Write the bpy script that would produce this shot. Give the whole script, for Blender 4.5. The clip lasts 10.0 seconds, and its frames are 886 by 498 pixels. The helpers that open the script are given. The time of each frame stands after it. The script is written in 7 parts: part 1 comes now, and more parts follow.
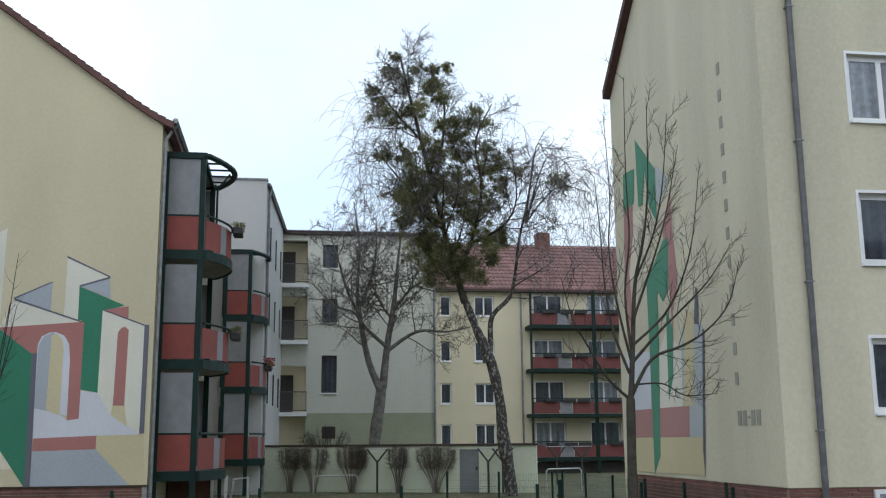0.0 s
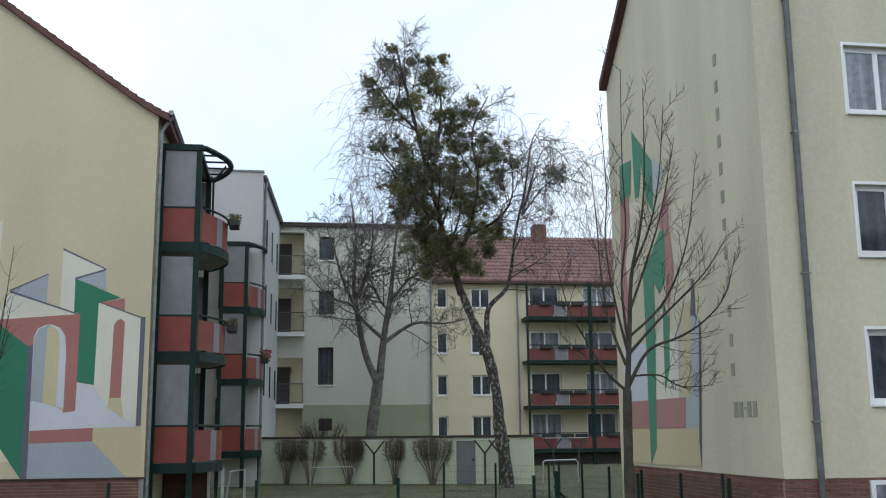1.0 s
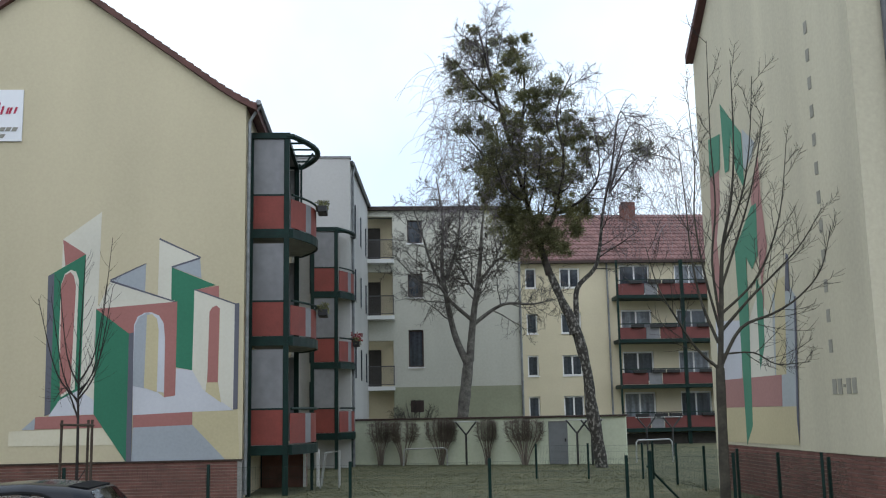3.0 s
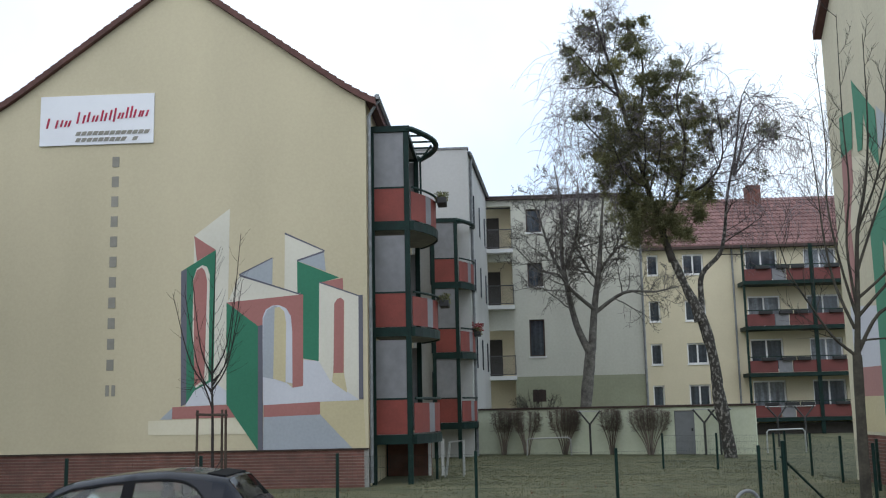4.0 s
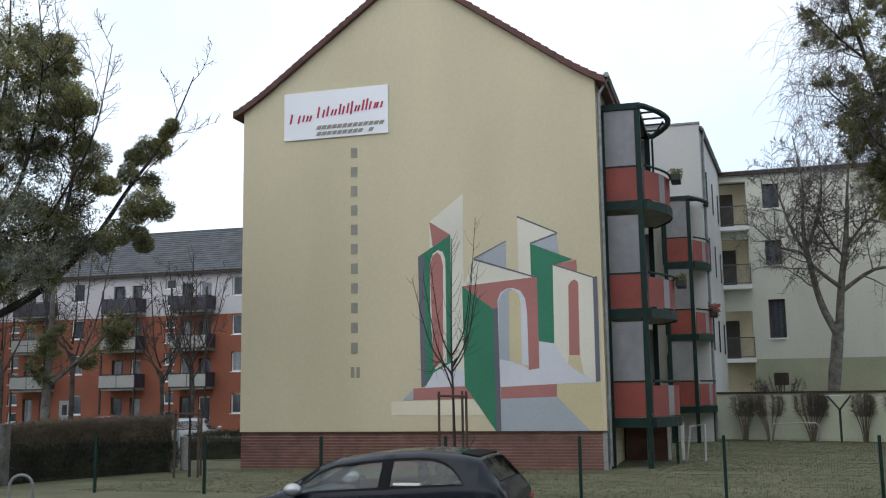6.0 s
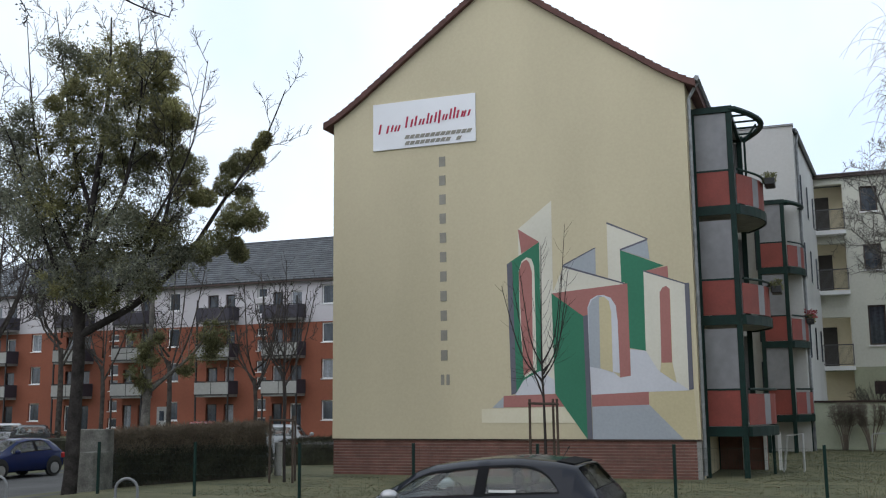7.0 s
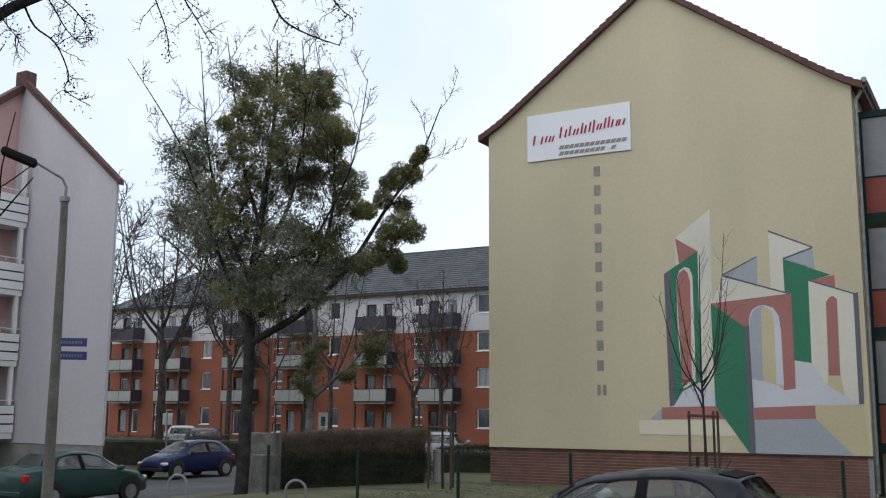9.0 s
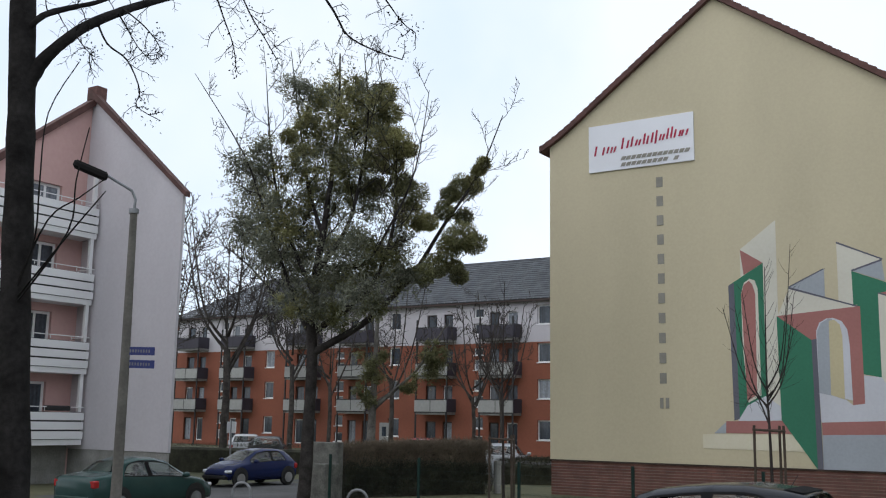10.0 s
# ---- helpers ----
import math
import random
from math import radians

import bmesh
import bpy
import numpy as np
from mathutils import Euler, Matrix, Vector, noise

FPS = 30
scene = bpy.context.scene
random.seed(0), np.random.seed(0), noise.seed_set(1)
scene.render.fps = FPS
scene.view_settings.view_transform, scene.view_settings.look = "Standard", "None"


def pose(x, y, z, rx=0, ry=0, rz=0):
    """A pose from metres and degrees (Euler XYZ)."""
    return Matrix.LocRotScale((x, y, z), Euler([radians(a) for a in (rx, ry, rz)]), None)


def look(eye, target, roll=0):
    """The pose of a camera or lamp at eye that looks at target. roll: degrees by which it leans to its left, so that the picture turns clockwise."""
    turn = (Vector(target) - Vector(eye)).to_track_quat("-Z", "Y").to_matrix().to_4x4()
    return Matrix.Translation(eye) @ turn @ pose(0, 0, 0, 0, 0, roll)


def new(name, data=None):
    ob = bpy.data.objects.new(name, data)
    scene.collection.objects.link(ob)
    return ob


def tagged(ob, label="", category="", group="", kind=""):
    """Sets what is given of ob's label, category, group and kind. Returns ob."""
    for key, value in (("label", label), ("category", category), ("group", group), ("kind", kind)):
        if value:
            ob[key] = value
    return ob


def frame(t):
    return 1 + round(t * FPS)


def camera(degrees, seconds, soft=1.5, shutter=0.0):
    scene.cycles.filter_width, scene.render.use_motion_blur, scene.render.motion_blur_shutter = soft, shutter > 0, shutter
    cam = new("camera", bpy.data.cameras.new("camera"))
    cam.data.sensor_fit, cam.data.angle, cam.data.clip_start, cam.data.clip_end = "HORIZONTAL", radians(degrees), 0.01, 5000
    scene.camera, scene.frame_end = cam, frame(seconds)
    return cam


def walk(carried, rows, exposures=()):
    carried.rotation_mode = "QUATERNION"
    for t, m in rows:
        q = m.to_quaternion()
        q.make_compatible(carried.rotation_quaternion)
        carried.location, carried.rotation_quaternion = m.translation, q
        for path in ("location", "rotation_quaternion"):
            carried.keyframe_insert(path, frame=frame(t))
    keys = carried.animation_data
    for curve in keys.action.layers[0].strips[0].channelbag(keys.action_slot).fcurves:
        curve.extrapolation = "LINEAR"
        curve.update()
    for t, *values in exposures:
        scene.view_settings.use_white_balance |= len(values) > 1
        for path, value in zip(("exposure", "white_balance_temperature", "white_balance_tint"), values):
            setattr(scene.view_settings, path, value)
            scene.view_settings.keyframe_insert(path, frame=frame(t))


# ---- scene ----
cam = camera(47.5, 10.0, soft=1.15)
EYE = 2.1
# seconds, eye x, eye y, yaw, pitch, roll
ROWS = [
    (0.0, -0.031, -0.065, -8.66, 10.73, 0.50),
    (0.5, -0.023, -0.057, -8.79, 10.34, 0.51),
    (1.0, -0.029, -0.047, -8.86, 10.27, 0.59),
    (1.5, -0.024, -0.045, -8.89, 10.05, 0.54),
    (2.0, 0.009, -0.052, -8.66, 9.78, 0.88),
    (2.2, 0.025, -0.058, -8.31, 9.70, 1.00),
    (3.3, -0.000, -0.063, -1.69, 8.88, 0.96),
    (3.5, -0.028, -0.051, -0.44, 8.60, 0.82),
    (4.0, -0.045, -0.048, 3.04, 8.85, 1.24),
    (4.5, -0.089, -0.064, 6.16, 8.70, 1.16),
    (5.0, -0.172, -0.035, 9.40, 8.28, 0.69),
    (5.5, -0.263, 0.012, 12.36, 8.44, 0.87),
    (6.0, -0.343, 0.019, 15.80, 8.10, 0.84),
    (6.2, -0.392, -0.030, 16.95, 8.17, 0.85),
    (7.3, -0.421, -0.116, 22.08, 8.64, 0.60),
    (7.5, -0.440, -0.188, 23.06, 8.66, 0.60),
    (8.0, -0.424, -0.246, 25.52, 8.74, 0.30),
    (8.5, -0.373, -0.306, 27.55, 8.82, -0.02),
    (9.0, -0.352, -0.346, 29.50, 9.11, -0.32),
    (9.5, -0.360, -0.362, 31.59, 9.48, -0.60),
    (10.0, -0.331, -0.399, 33.00, 9.69, -0.96),
]
walk(cam, [(t, pose(x, y, EYE, 0, 0, yaw) @ pose(0, 0, 0, pitch) @ pose(0, 0, 0, 0, roll) @ pose(0, 0, 0, 90)) for t, x, y, yaw, pitch, roll in ROWS],
     exposures=[(0.0, 0.05, 6200, 10), (2.2, 0.08, 6200, 10), (3.5, 0.15, 6280, 11), (5.0, 0.19, 6350, 11), (6.0, 0.13, 6430, 12), (7.5, 0.0, 6460, 12), (9.0, -0.06, 6500, 13), (10.0, -0.07, 6500, 13)])

# ---- sky and light: a bright overcast day ----
world = bpy.data.worlds.new("overcast_sky")
scene.world = world
world.use_nodes = True
wn, wl = world.node_tree.nodes, world.node_tree.links
sky = wn.new("ShaderNodeTexSky")
sky.sky_type, sky.sun_disc, sky.sun_elevation, sky.sun_rotation = "NISHITA", False, radians(38), radians(200)
haze = wn.new("ShaderNodeMixRGB")
haze.inputs[0].default_value = 0.12
cloud = wn.new("ShaderNodeTexNoise")
cloud.inputs["Scale"].default_value, cloud.inputs["Detail"].default_value = 2.2, 5
veil = wn.new("ShaderNodeValToRGB")
veil.color_ramp.elements[0].position, veil.color_ramp.elements[0].color = 0.36, (0.70, 0.845, 1.0, 1)
veil.color_ramp.elements[1].position, veil.color_ramp.elements[1].color = 0.58, (0.91, 0.985, 1.03, 1)
lift = wn.new("ShaderNodeVectorMath")
lift.operation = "SCALE"
lift.inputs["Scale"].default_value = 10.0
wco = wn.new("ShaderNodeTexCoord")
wl.new(wco.outputs["Generated"], cloud.inputs["Vector"])
wl.new(cloud.outputs[0], veil.inputs[0])
wl.new(veil.outputs[0], lift.inputs[0])
wl.new(lift.outputs[0], haze.inputs[1])
wl.new(sky.outputs[0], haze.inputs[2])
wl.new(haze.outputs[0], wn["Background"].inputs[0])
wn["Background"].inputs[1].default_value = 0.122
sun = new("sun", bpy.data.lights.new("sun", "SUN"))
sun.data.energy, sun.data.angle, sun.data.color = 0.6, radians(70), (1.0, 0.98, 0.95)
sun.matrix_basis = look((-8, -20, 24), (0, 0, 0))

# ---- materials ----
MATS = {}


def material(name, color, rough=0.8, metal=0.0, vary=0.12, scale=3.0, fine=60.0, bump=0.15, tint=None, random_tint=0.0, streak=0.0):
    """A surface with two scales of variation: broad stains and fine grain, with relief from the grain."""
    if name in MATS:
        return MATS[name]
    m = bpy.data.materials.new(name)
    m.use_nodes = True
    n, l = m.node_tree.nodes, m.node_tree.links
    b = n["Principled BSDF"]
    b.inputs["Roughness"].default_value, b.inputs["Metallic"].default_value = rough, metal
    tc = n.new("ShaderNodeTexCoord")
    geo = n.new("ShaderNodeNewGeometry")
    big = n.new("ShaderNodeTexNoise")
    big.inputs["Scale"].default_value, big.inputs["Detail"].default_value = scale * 0.1, 5
    small = n.new("ShaderNodeTexNoise")
    small.inputs["Scale"].default_value, small.inputs["Detail"].default_value = fine * 0.1, 6
    mapping = n.new("ShaderNodeMapping")
    if streak:
        mapping.inputs["Scale"].default_value = (1, 1, 1 / streak)
    l.new(geo.outputs["Position"], mapping.inputs[0])
    l.new(mapping.outputs[0], big.inputs["Vector"])
    l.new(geo.outputs["Position"], small.inputs["Vector"])
    dark = [c * (1 - vary * 1.6) for c in color]
    other = tint if tint else [min(1, c * (1 + vary)) for c in color]
    mix = n.new("ShaderNodeMixRGB")
    mix.inputs[1].default_value, mix.inputs[2].default_value = (*dark, 1), (*other, 1)
    ramp = n.new("ShaderNodeMapRange")
    ramp.inputs[1].default_value, ramp.inputs[2].default_value = 0.3, 0.7
    l.new(big.outputs[0], ramp.inputs[0])
    l.new(ramp.outputs[0], mix.inputs[0])
    mix2 = n.new("ShaderNodeMixRGB")
    mix2.blend_type = "OVERLAY"
    mix2.inputs[0].default_value = min(1, vary * 1.8)
    l.new(mix.outputs[0], mix2.inputs[1])
    l.new(small.outputs[0], mix2.inputs[2])
    last = mix2
    if random_tint:
        info = n.new("ShaderNodeObjectInfo")
        hsv = n.new("ShaderNodeHueSaturation")
        mr = n.new("ShaderNodeMapRange")
        mr.inputs[3].default_value, mr.inputs[4].default_value = 1 - random_tint, 1 + random_tint
        add = n.new("ShaderNodeMath")
        add.operation = "ADD"
        l.new(info.outputs["Random"], add.inputs[0])
        l.new(geo.outputs["Random Per Island"], add.inputs[1])
        fr = n.new("ShaderNodeMath")
        fr.operation = "FRACT"
        l.new(add.outputs[0], fr.inputs[0])
        l.new(fr.outputs[0], mr.inputs[0])
        l.new(mr.outputs[0], hsv.inputs["Value"])
        l.new(mix2.outputs[0], hsv.inputs["Color"])
        last = hsv
    l.new(last.outputs[0], b.inputs["Base Color"])
    if bump:
        bp = n.new("ShaderNodeBump")
        bp.inputs["Strength"].default_value, bp.inputs["Distance"].default_value = bump, 0.02
        l.new(small.outputs[0], bp.inputs["Height"])
        l.new(bp.outputs[0], b.inputs["Normal"])
    MATS[name] = m
    return m


def glass_pane(name, color, rough=0.06):
    """A dark window pane over a dim room: glossy, with faint curtain folds."""
    if name in MATS:
        return MATS[name]
    m = material(name, color, rough, vary=0.35, scale=45, fine=80, bump=0.0, streak=14)
    m.node_tree.nodes["Principled BSDF"].inputs["Specular IOR Level"].default_value = 0.55
    return m


CREAM = material("cream_render", (0.572, 0.506, 0.352), 0.92, vary=0.05, scale=4, fine=140, bump=0.12, streak=3)
CREAM_B = material("pale_cream_render", (0.57, 0.525, 0.395), 0.92, vary=0.085, scale=7, fine=120, bump=0.15, streak=7)
YELLOW_B = material("yellow_render", (0.64, 0.57, 0.41), 0.9, vary=0.05, scale=4, fine=90)
WHITE_R = material("white_render", (0.52, 0.52, 0.51), 0.9, vary=0.05, scale=4, fine=90, streak=3)
LILAC_R = material("lilac_white_render", (0.53, 0.505, 0.53), 0.9, vary=0.05, scale=4, fine=90, streak=3)
GREY_R = material("grey_render", (0.57, 0.565, 0.495), 0.92, vary=0.08, scale=4, fine=90, streak=3)
OLIVE_R = material("olive_render", (0.33, 0.34, 0.24), 0.92, vary=0.08, scale=5, fine=90)
GREENISH = material("pale_green_render", (0.57, 0.61, 0.475), 0.9, vary=0.08, scale=6, fine=90, streak=2)
ORANGE_R = material("orange_render", (0.245, 0.082, 0.048), 0.9, vary=0.08, scale=4, fine=60)
PINK_R = material("pink_render", (0.60, 0.38, 0.35), 0.9, vary=0.05, scale=4, fine=60)
BRICK = material("red_brick", (0.18, 0.08, 0.063), 0.85, vary=0.15, scale=30, fine=300, random_tint=0.15)
MORTAR = material("mortar", (0.31, 0.235, 0.20), 0.95, vary=0.15, scale=30, fine=200)
TILE_BROWN = material("brown_roof_tile", (0.10, 0.045, 0.038), 0.8, vary=0.2, scale=20, fine=120, random_tint=0.2)
TILE_RED = material("red_roof_tile", (0.185, 0.095, 0.088), 0.8, vary=0.15, scale=12, fine=120, random_tint=0.16)
TILE_GREY = material("grey_roof_tile", (0.075, 0.08, 0.09), 0.75, vary=0.2, scale=12, fine=120, random_tint=0.16)
DKGREEN = material("dark_green_steel", (0.006, 0.024, 0.020), 0.5, vary=0.2, scale=30, fine=200, bump=0.05)
DKGREEN.node_tree.nodes["Principled BSDF"].inputs["Specular IOR Level"].default_value = 0.22
RED_P = material("red_parapet_panel", (0.235, 0.046, 0.034), 0.6, vary=0.1, scale=14, fine=200, bump=0.05)
# the parapet red again, with the far balconies' shade put into the colour
RED_SHADED = material("shaded_red_parapet_panel", (0.15, 0.036, 0.032), 0.6, vary=0.1, scale=14, fine=200, bump=0.05)
FROST = material("frosted_grey_panel", (0.215, 0.215, 0.23), 0.4, vary=0.13, scale=9, fine=40, bump=0.0, streak=2)
WHITE_P = material("white_plastic", (0.8, 0.8, 0.8), 0.4, vary=0.04, bump=0.0)
ZINC = material("weathered_zinc", (0.24, 0.25, 0.26), 0.5, 0.4, vary=0.15, scale=30)
DARKROOM = material("dark_recess", (0.05, 0.045, 0.04), 0.9, vary=0.2)
GLASS = glass_pane("window_glass", (0.045, 0.055, 0.07))
CURTAIN = glass_pane("curtained_glass", (0.22, 0.24, 0.27), 0.12)
BROWNF = material("dark_brown_frame", (0.045, 0.025, 0.02), 0.6)
GRASS = material("winter_lawn", (0.092, 0.102, 0.048), 0.95, vary=0.2, scale=7, fine=150, bump=0.25, tint=(0.135, 0.128, 0.068))
ASPHALT = material("asphalt", (0.075, 0.075, 0.075), 0.9, vary=0.2, scale=8, fine=300, bump=0.3)
PAVING = material("grey_paving", (0.22, 0.21, 0.20), 0.9, vary=0.15, scale=12, fine=200)
CONCRETE = material("weathered_concrete", (0.27, 0.265, 0.25), 0.92, vary=0.18, scale=14, fine=160, bump=0.3)
GALV = material("galvanised_steel", (0.5, 0.51, 0.52), 0.4, 0.7, vary=0.1, bump=0.0)
WIRE = material("green_wire", (0.015, 0.04, 0.03), 0.6, bump=0.0)
BLACK = material("black_plastic", (0.015, 0.015, 0.016), 0.5, bump=0.0)


# ---- mesh helpers ----
def empty(name, x=0, y=0, z=0, rz=0, **tags):
    ob = new(name)
    ob.empty_display_size = 0.2
    ob.matrix_basis = pose(x, y, z, 0, 0, rz)
    return tagged(ob, **tags)


def part(name, bm, mat, parent=None, label="", m=None):
    """Links a bmesh as one mesh object, under a thing or a part."""
    me = bpy.data.meshes.new(name)
    bmesh.ops.recalc_face_normals(bm, faces=bm.faces)
    bm.to_mesh(me)
    bm.free()
    me.materials.append(mat)
    ob = new(name, me)
    if m is not None:
        ob.matrix_basis = m
    if parent is not None:
        ob.parent = parent
    return tagged(ob, label=label)


def box(bm, x0, x1, y0, y1, z0, z1, bevel=0.0):
    """Adds a box, with bevelled edges where asked."""
    r = bmesh.ops.create_cube(bm, size=1)
    c = Vector(((x0 + x1) / 2, (y0 + y1) / 2, (z0 + z1) / 2))
    for v in r["verts"]:
        v.co = Vector((v.co.x * (x1 - x0), v.co.y * (y1 - y0), v.co.z * (z1 - z0))) + c
    if bevel:
        edges = list({e for v in r["verts"] for e in v.link_edges})
        bmesh.ops.bevel(bm, geom=edges, offset=bevel, segments=1, affect="EDGES")
    return bm


def boxes(*bs, bevel=0.0):
    bm = bmesh.new()
    for b in bs:
        box(bm, *b, bevel=bevel)
    return bm


def prism(points, depth, axis="y", at=0.0):
    """A flat outline of (a, b) points, thickened by depth. axis y: a is x, b is z; axis x: a is y, b is z; axis z: a is x, b is y."""
    bm = bmesh.new()

    def put(a, b, c):
        return {"y": (a, c, b), "x": (c, a, b), "z": (a, b, c)}[axis]

    lo = [bm.verts.new(put(a, b, at)) for a, b in points]
    hi = [bm.verts.new(put(a, b, at + depth)) for a, b in points]
    bm.faces.new(lo)
    bm.faces.new(list(reversed(hi)))
    k = len(points)
    for i in range(k):
        bm.faces.new((lo[i], lo[(i + 1) % k], hi[(i + 1) % k], hi[i]))
    return bm


def tube(bm, pts, radii, sides=6):
    """A tapered tube along points."""
    pts = [Vector(p) for p in pts]
    if not isinstance(radii, (list, tuple)):
        radii = [radii] * len(pts)
    rings = []
    for i, p in enumerate(pts):
        d = (pts[min(i + 1, len(pts) - 1)] - pts[max(i - 1, 0)]).normalized()
        u = d.orthogonal().normalized() if i == 0 else (u - d * u.dot(d)).normalized()
        w = d.cross(u)
        rings.append([bm.verts.new(p + (u * math.cos(2 * math.pi * k / sides) + w * math.sin(2 * math.pi * k / sides)) * radii[i]) for k in range(sides)])
    for a, b in zip(rings, rings[1:]):
        for k in range(sides):
            bm.faces.new((a[k], a[(k + 1) % sides], b[(k + 1) % sides], b[k]))
    for ring in (rings[0], rings[-1]):
        if sides > 2:
            bm.faces.new(ring)
    return bm


def tubes(*runs, sides=6):
    bm = bmesh.new()
    for pts, r in runs:
        tube(bm, pts, r, sides)
    return bm


def wall_openings(parent, name, mat, a0, a1, z0, z1, holes, axis="y", at=0.0, depth=0.3, label=""):
    """A wall slab with rectangular openings cut through it: (a0, a1, z0, z1) each."""
    xs = sorted({a0, a1, *[h[0] for h in holes], *[h[1] for h in holes]})
    zs = sorted({z0, z1, *[h[2] for h in holes], *[h[3] for h in holes]})
    solid = lambda i, j: 0 <= i < len(xs) - 1 and 0 <= j < len(zs) - 1 and not any(h[0] <= (xs[i] + xs[i + 1]) / 2 <= h[1] and h[2] <= (zs[j] + zs[j + 1]) / 2 <= h[3] for h in holes)
    put = (lambda a, c, z: (a, c, z)) if axis == "y" else (lambda a, c, z: (c, a, z))
    bm = bmesh.new()
    cache = {}

    def vert(i, j, k):
        if (i, j, k) not in cache:
            cache[i, j, k] = bm.verts.new(put(xs[i], at + depth * k, zs[j]))
        return cache[i, j, k]

    for i in range(len(xs) - 1):
        for j in range(len(zs) - 1):
            if not solid(i, j):
                continue
            for k in (0, 1):
                bm.faces.new((vert(i, j, k), vert(i + 1, j, k), vert(i + 1, j + 1, k), vert(i, j + 1, k)))
            for di, dj, e in ((-1, 0, ((0, 0), (0, 1))), (1, 0, ((1, 0), (1, 1))), (0, -1, ((0, 0), (1, 0))), (0, 1, ((0, 1), (1, 1)))):
                if not solid(i + di, j + dj):
                    (p, q), (r, t) = e
                    bm.faces.new((vert(i + p, j + q, 0), vert(i + r, j + t, 0), vert(i + r, j + t, 1), vert(i + p, j + q, 1)))
    return part(name, bm, mat, parent, label)


def window(parent, a0, a1, z0, z1, at, axis="y", out=-1, frame_mat=None, pane_mat=None, mullions=1, sill=True, fw=0.07, recess=0.14):
    """A framed window in an opening: frame, panes one by one, sill. out: which way outdoors lies along the wall's normal."""
    frame_mat, pane_mat = frame_mat or WHITE_P, pane_mat or GLASS
    put = (lambda a0, a1, c0, c1, z0, z1: (a0, a1, min(c0, c1), max(c0, c1), z0, z1)) if axis == "y" else (lambda a0, a1, c0, c1, z0, z1: (min(c0, c1), max(c0, c1), a0, a1, z0, z1))
    c0 = at - out * recess
    c1 = c0 - out * 0.07
    step = (a1 - a0 - fw) / (mullions + 1)
    bs = [put(a0, a1, c0, c1, z0, z0 + fw), put(a0, a1, c0, c1, z1 - fw, z1)]
    bs += [put(a0 + i * step, a0 + i * step + fw, c0, c1, z0 + fw, z1 - fw) for i in range(mullions + 2)]
    w = part("window", boxes(*bs), frame_mat, parent)
    for i in range(mullions + 1):
        part("pane", boxes(put(a0 + i * step + fw, a0 + (i + 1) * step, c0 - out * 0.03, c0 - out * 0.05, z0 + fw, z1 - fw)), pane_mat, w)
    if sill:
        part("sill", boxes(put(a0 - 0.04, a1 + 0.04, at + out * 0.06, c0, z0 - 0.05, z0)), frame_mat, w)
    return w


def surround(parent, a0, a1, z0, z1, at, out=-1, w=0.06, mat=None):
    return part("window_trim", boxes((a0 - w, a0, at + out * 0.012, at, z0 - w, z1 + w), (a1, a1 + w, at + out * 0.012, at, z0 - w, z1 + w), (a0, a1, at + out * 0.012, at, z1, z1 + w)), mat or WHITE_P, parent)


# ---- ground, road, paving ----
def ease(f):
    f = max(0.0, min(1.0, f))
    return f * f * (3 - 2 * f)


def land(x, y):
    """The height of the ground: level, but falling a little towards the side street."""
    return -0.42 * ease((-16.5 - x) / 6.0) * ease((y - 13.2) / 6.0) * (1 - 0.5 * ease((y - 31.0) / 6.0))


def sheet(xs, ys, lift):
    bm = bmesh.new()
    g = [[bm.verts.new((x, y, land(x, y) + lift)) for x in xs] for y in ys]
    for a, b in zip(g, g[1:]):
        for k in range(len(xs) - 1):
            bm.faces.new((a[k], a[k + 1], b[k + 1], b[k]))
    return bm


ground = part("ground", sheet([-600, -200, -80] + [-60 + 2 * k for k in range(26)] + [0, 40, 200, 600], [-300, -60, 0] + [10 + 2 * k for k in range(26)] + [80, 200, 800], 0.0), GRASS)
tagged(ground, "flat winter lawn with brown and green patches", "ground", kind="structure")
road = part("road", boxes((-400, 400, -4.0, 13.2, -0.3, 0.006)), ASPHALT)
tagged(road, "grey asphalt street beside the lawn", "road", kind="structure")
road_b = part("road", sheet([-28.5 + 0.8 * k for k in range(13)], [13.2 + 2 * k for k in range(22)], 0.007), ASPHALT)
tagged(road_b, "grey asphalt side street between the houses", "road", kind="structure")
pavement = part("pavement", boxes((-18.85, 400, 13.2, 16.4, -0.2, 0.1), bevel=0.02), PAVING)
tagged(pavement, "grey slab pavement with a raised kerb", "pavement", kind="structure")
kerbed = sheet([-60 + 1.5 * k for k in range(22)], [13.2 + 0.4 * k for k in range(9)], 0.1)
skirt = bmesh.ops.extrude_face_region(kerbed, geom=kerbed.faces[:])["geom"]
for v in skirt:
    if isinstance(v, bmesh.types.BMVert):
        v.co.z -= 0.3
pavement_b = part("pavement", kerbed, PAVING)
tagged(pavement_b, "grey slab pavement with a raised kerb", "pavement", kind="structure")

# ---- cream gable house with the painted wall ----
GX0, GX1, GY = -14.32, -3.60, 27.24
APX, APZ, EVZ = -9.0, 14.58, 10.68


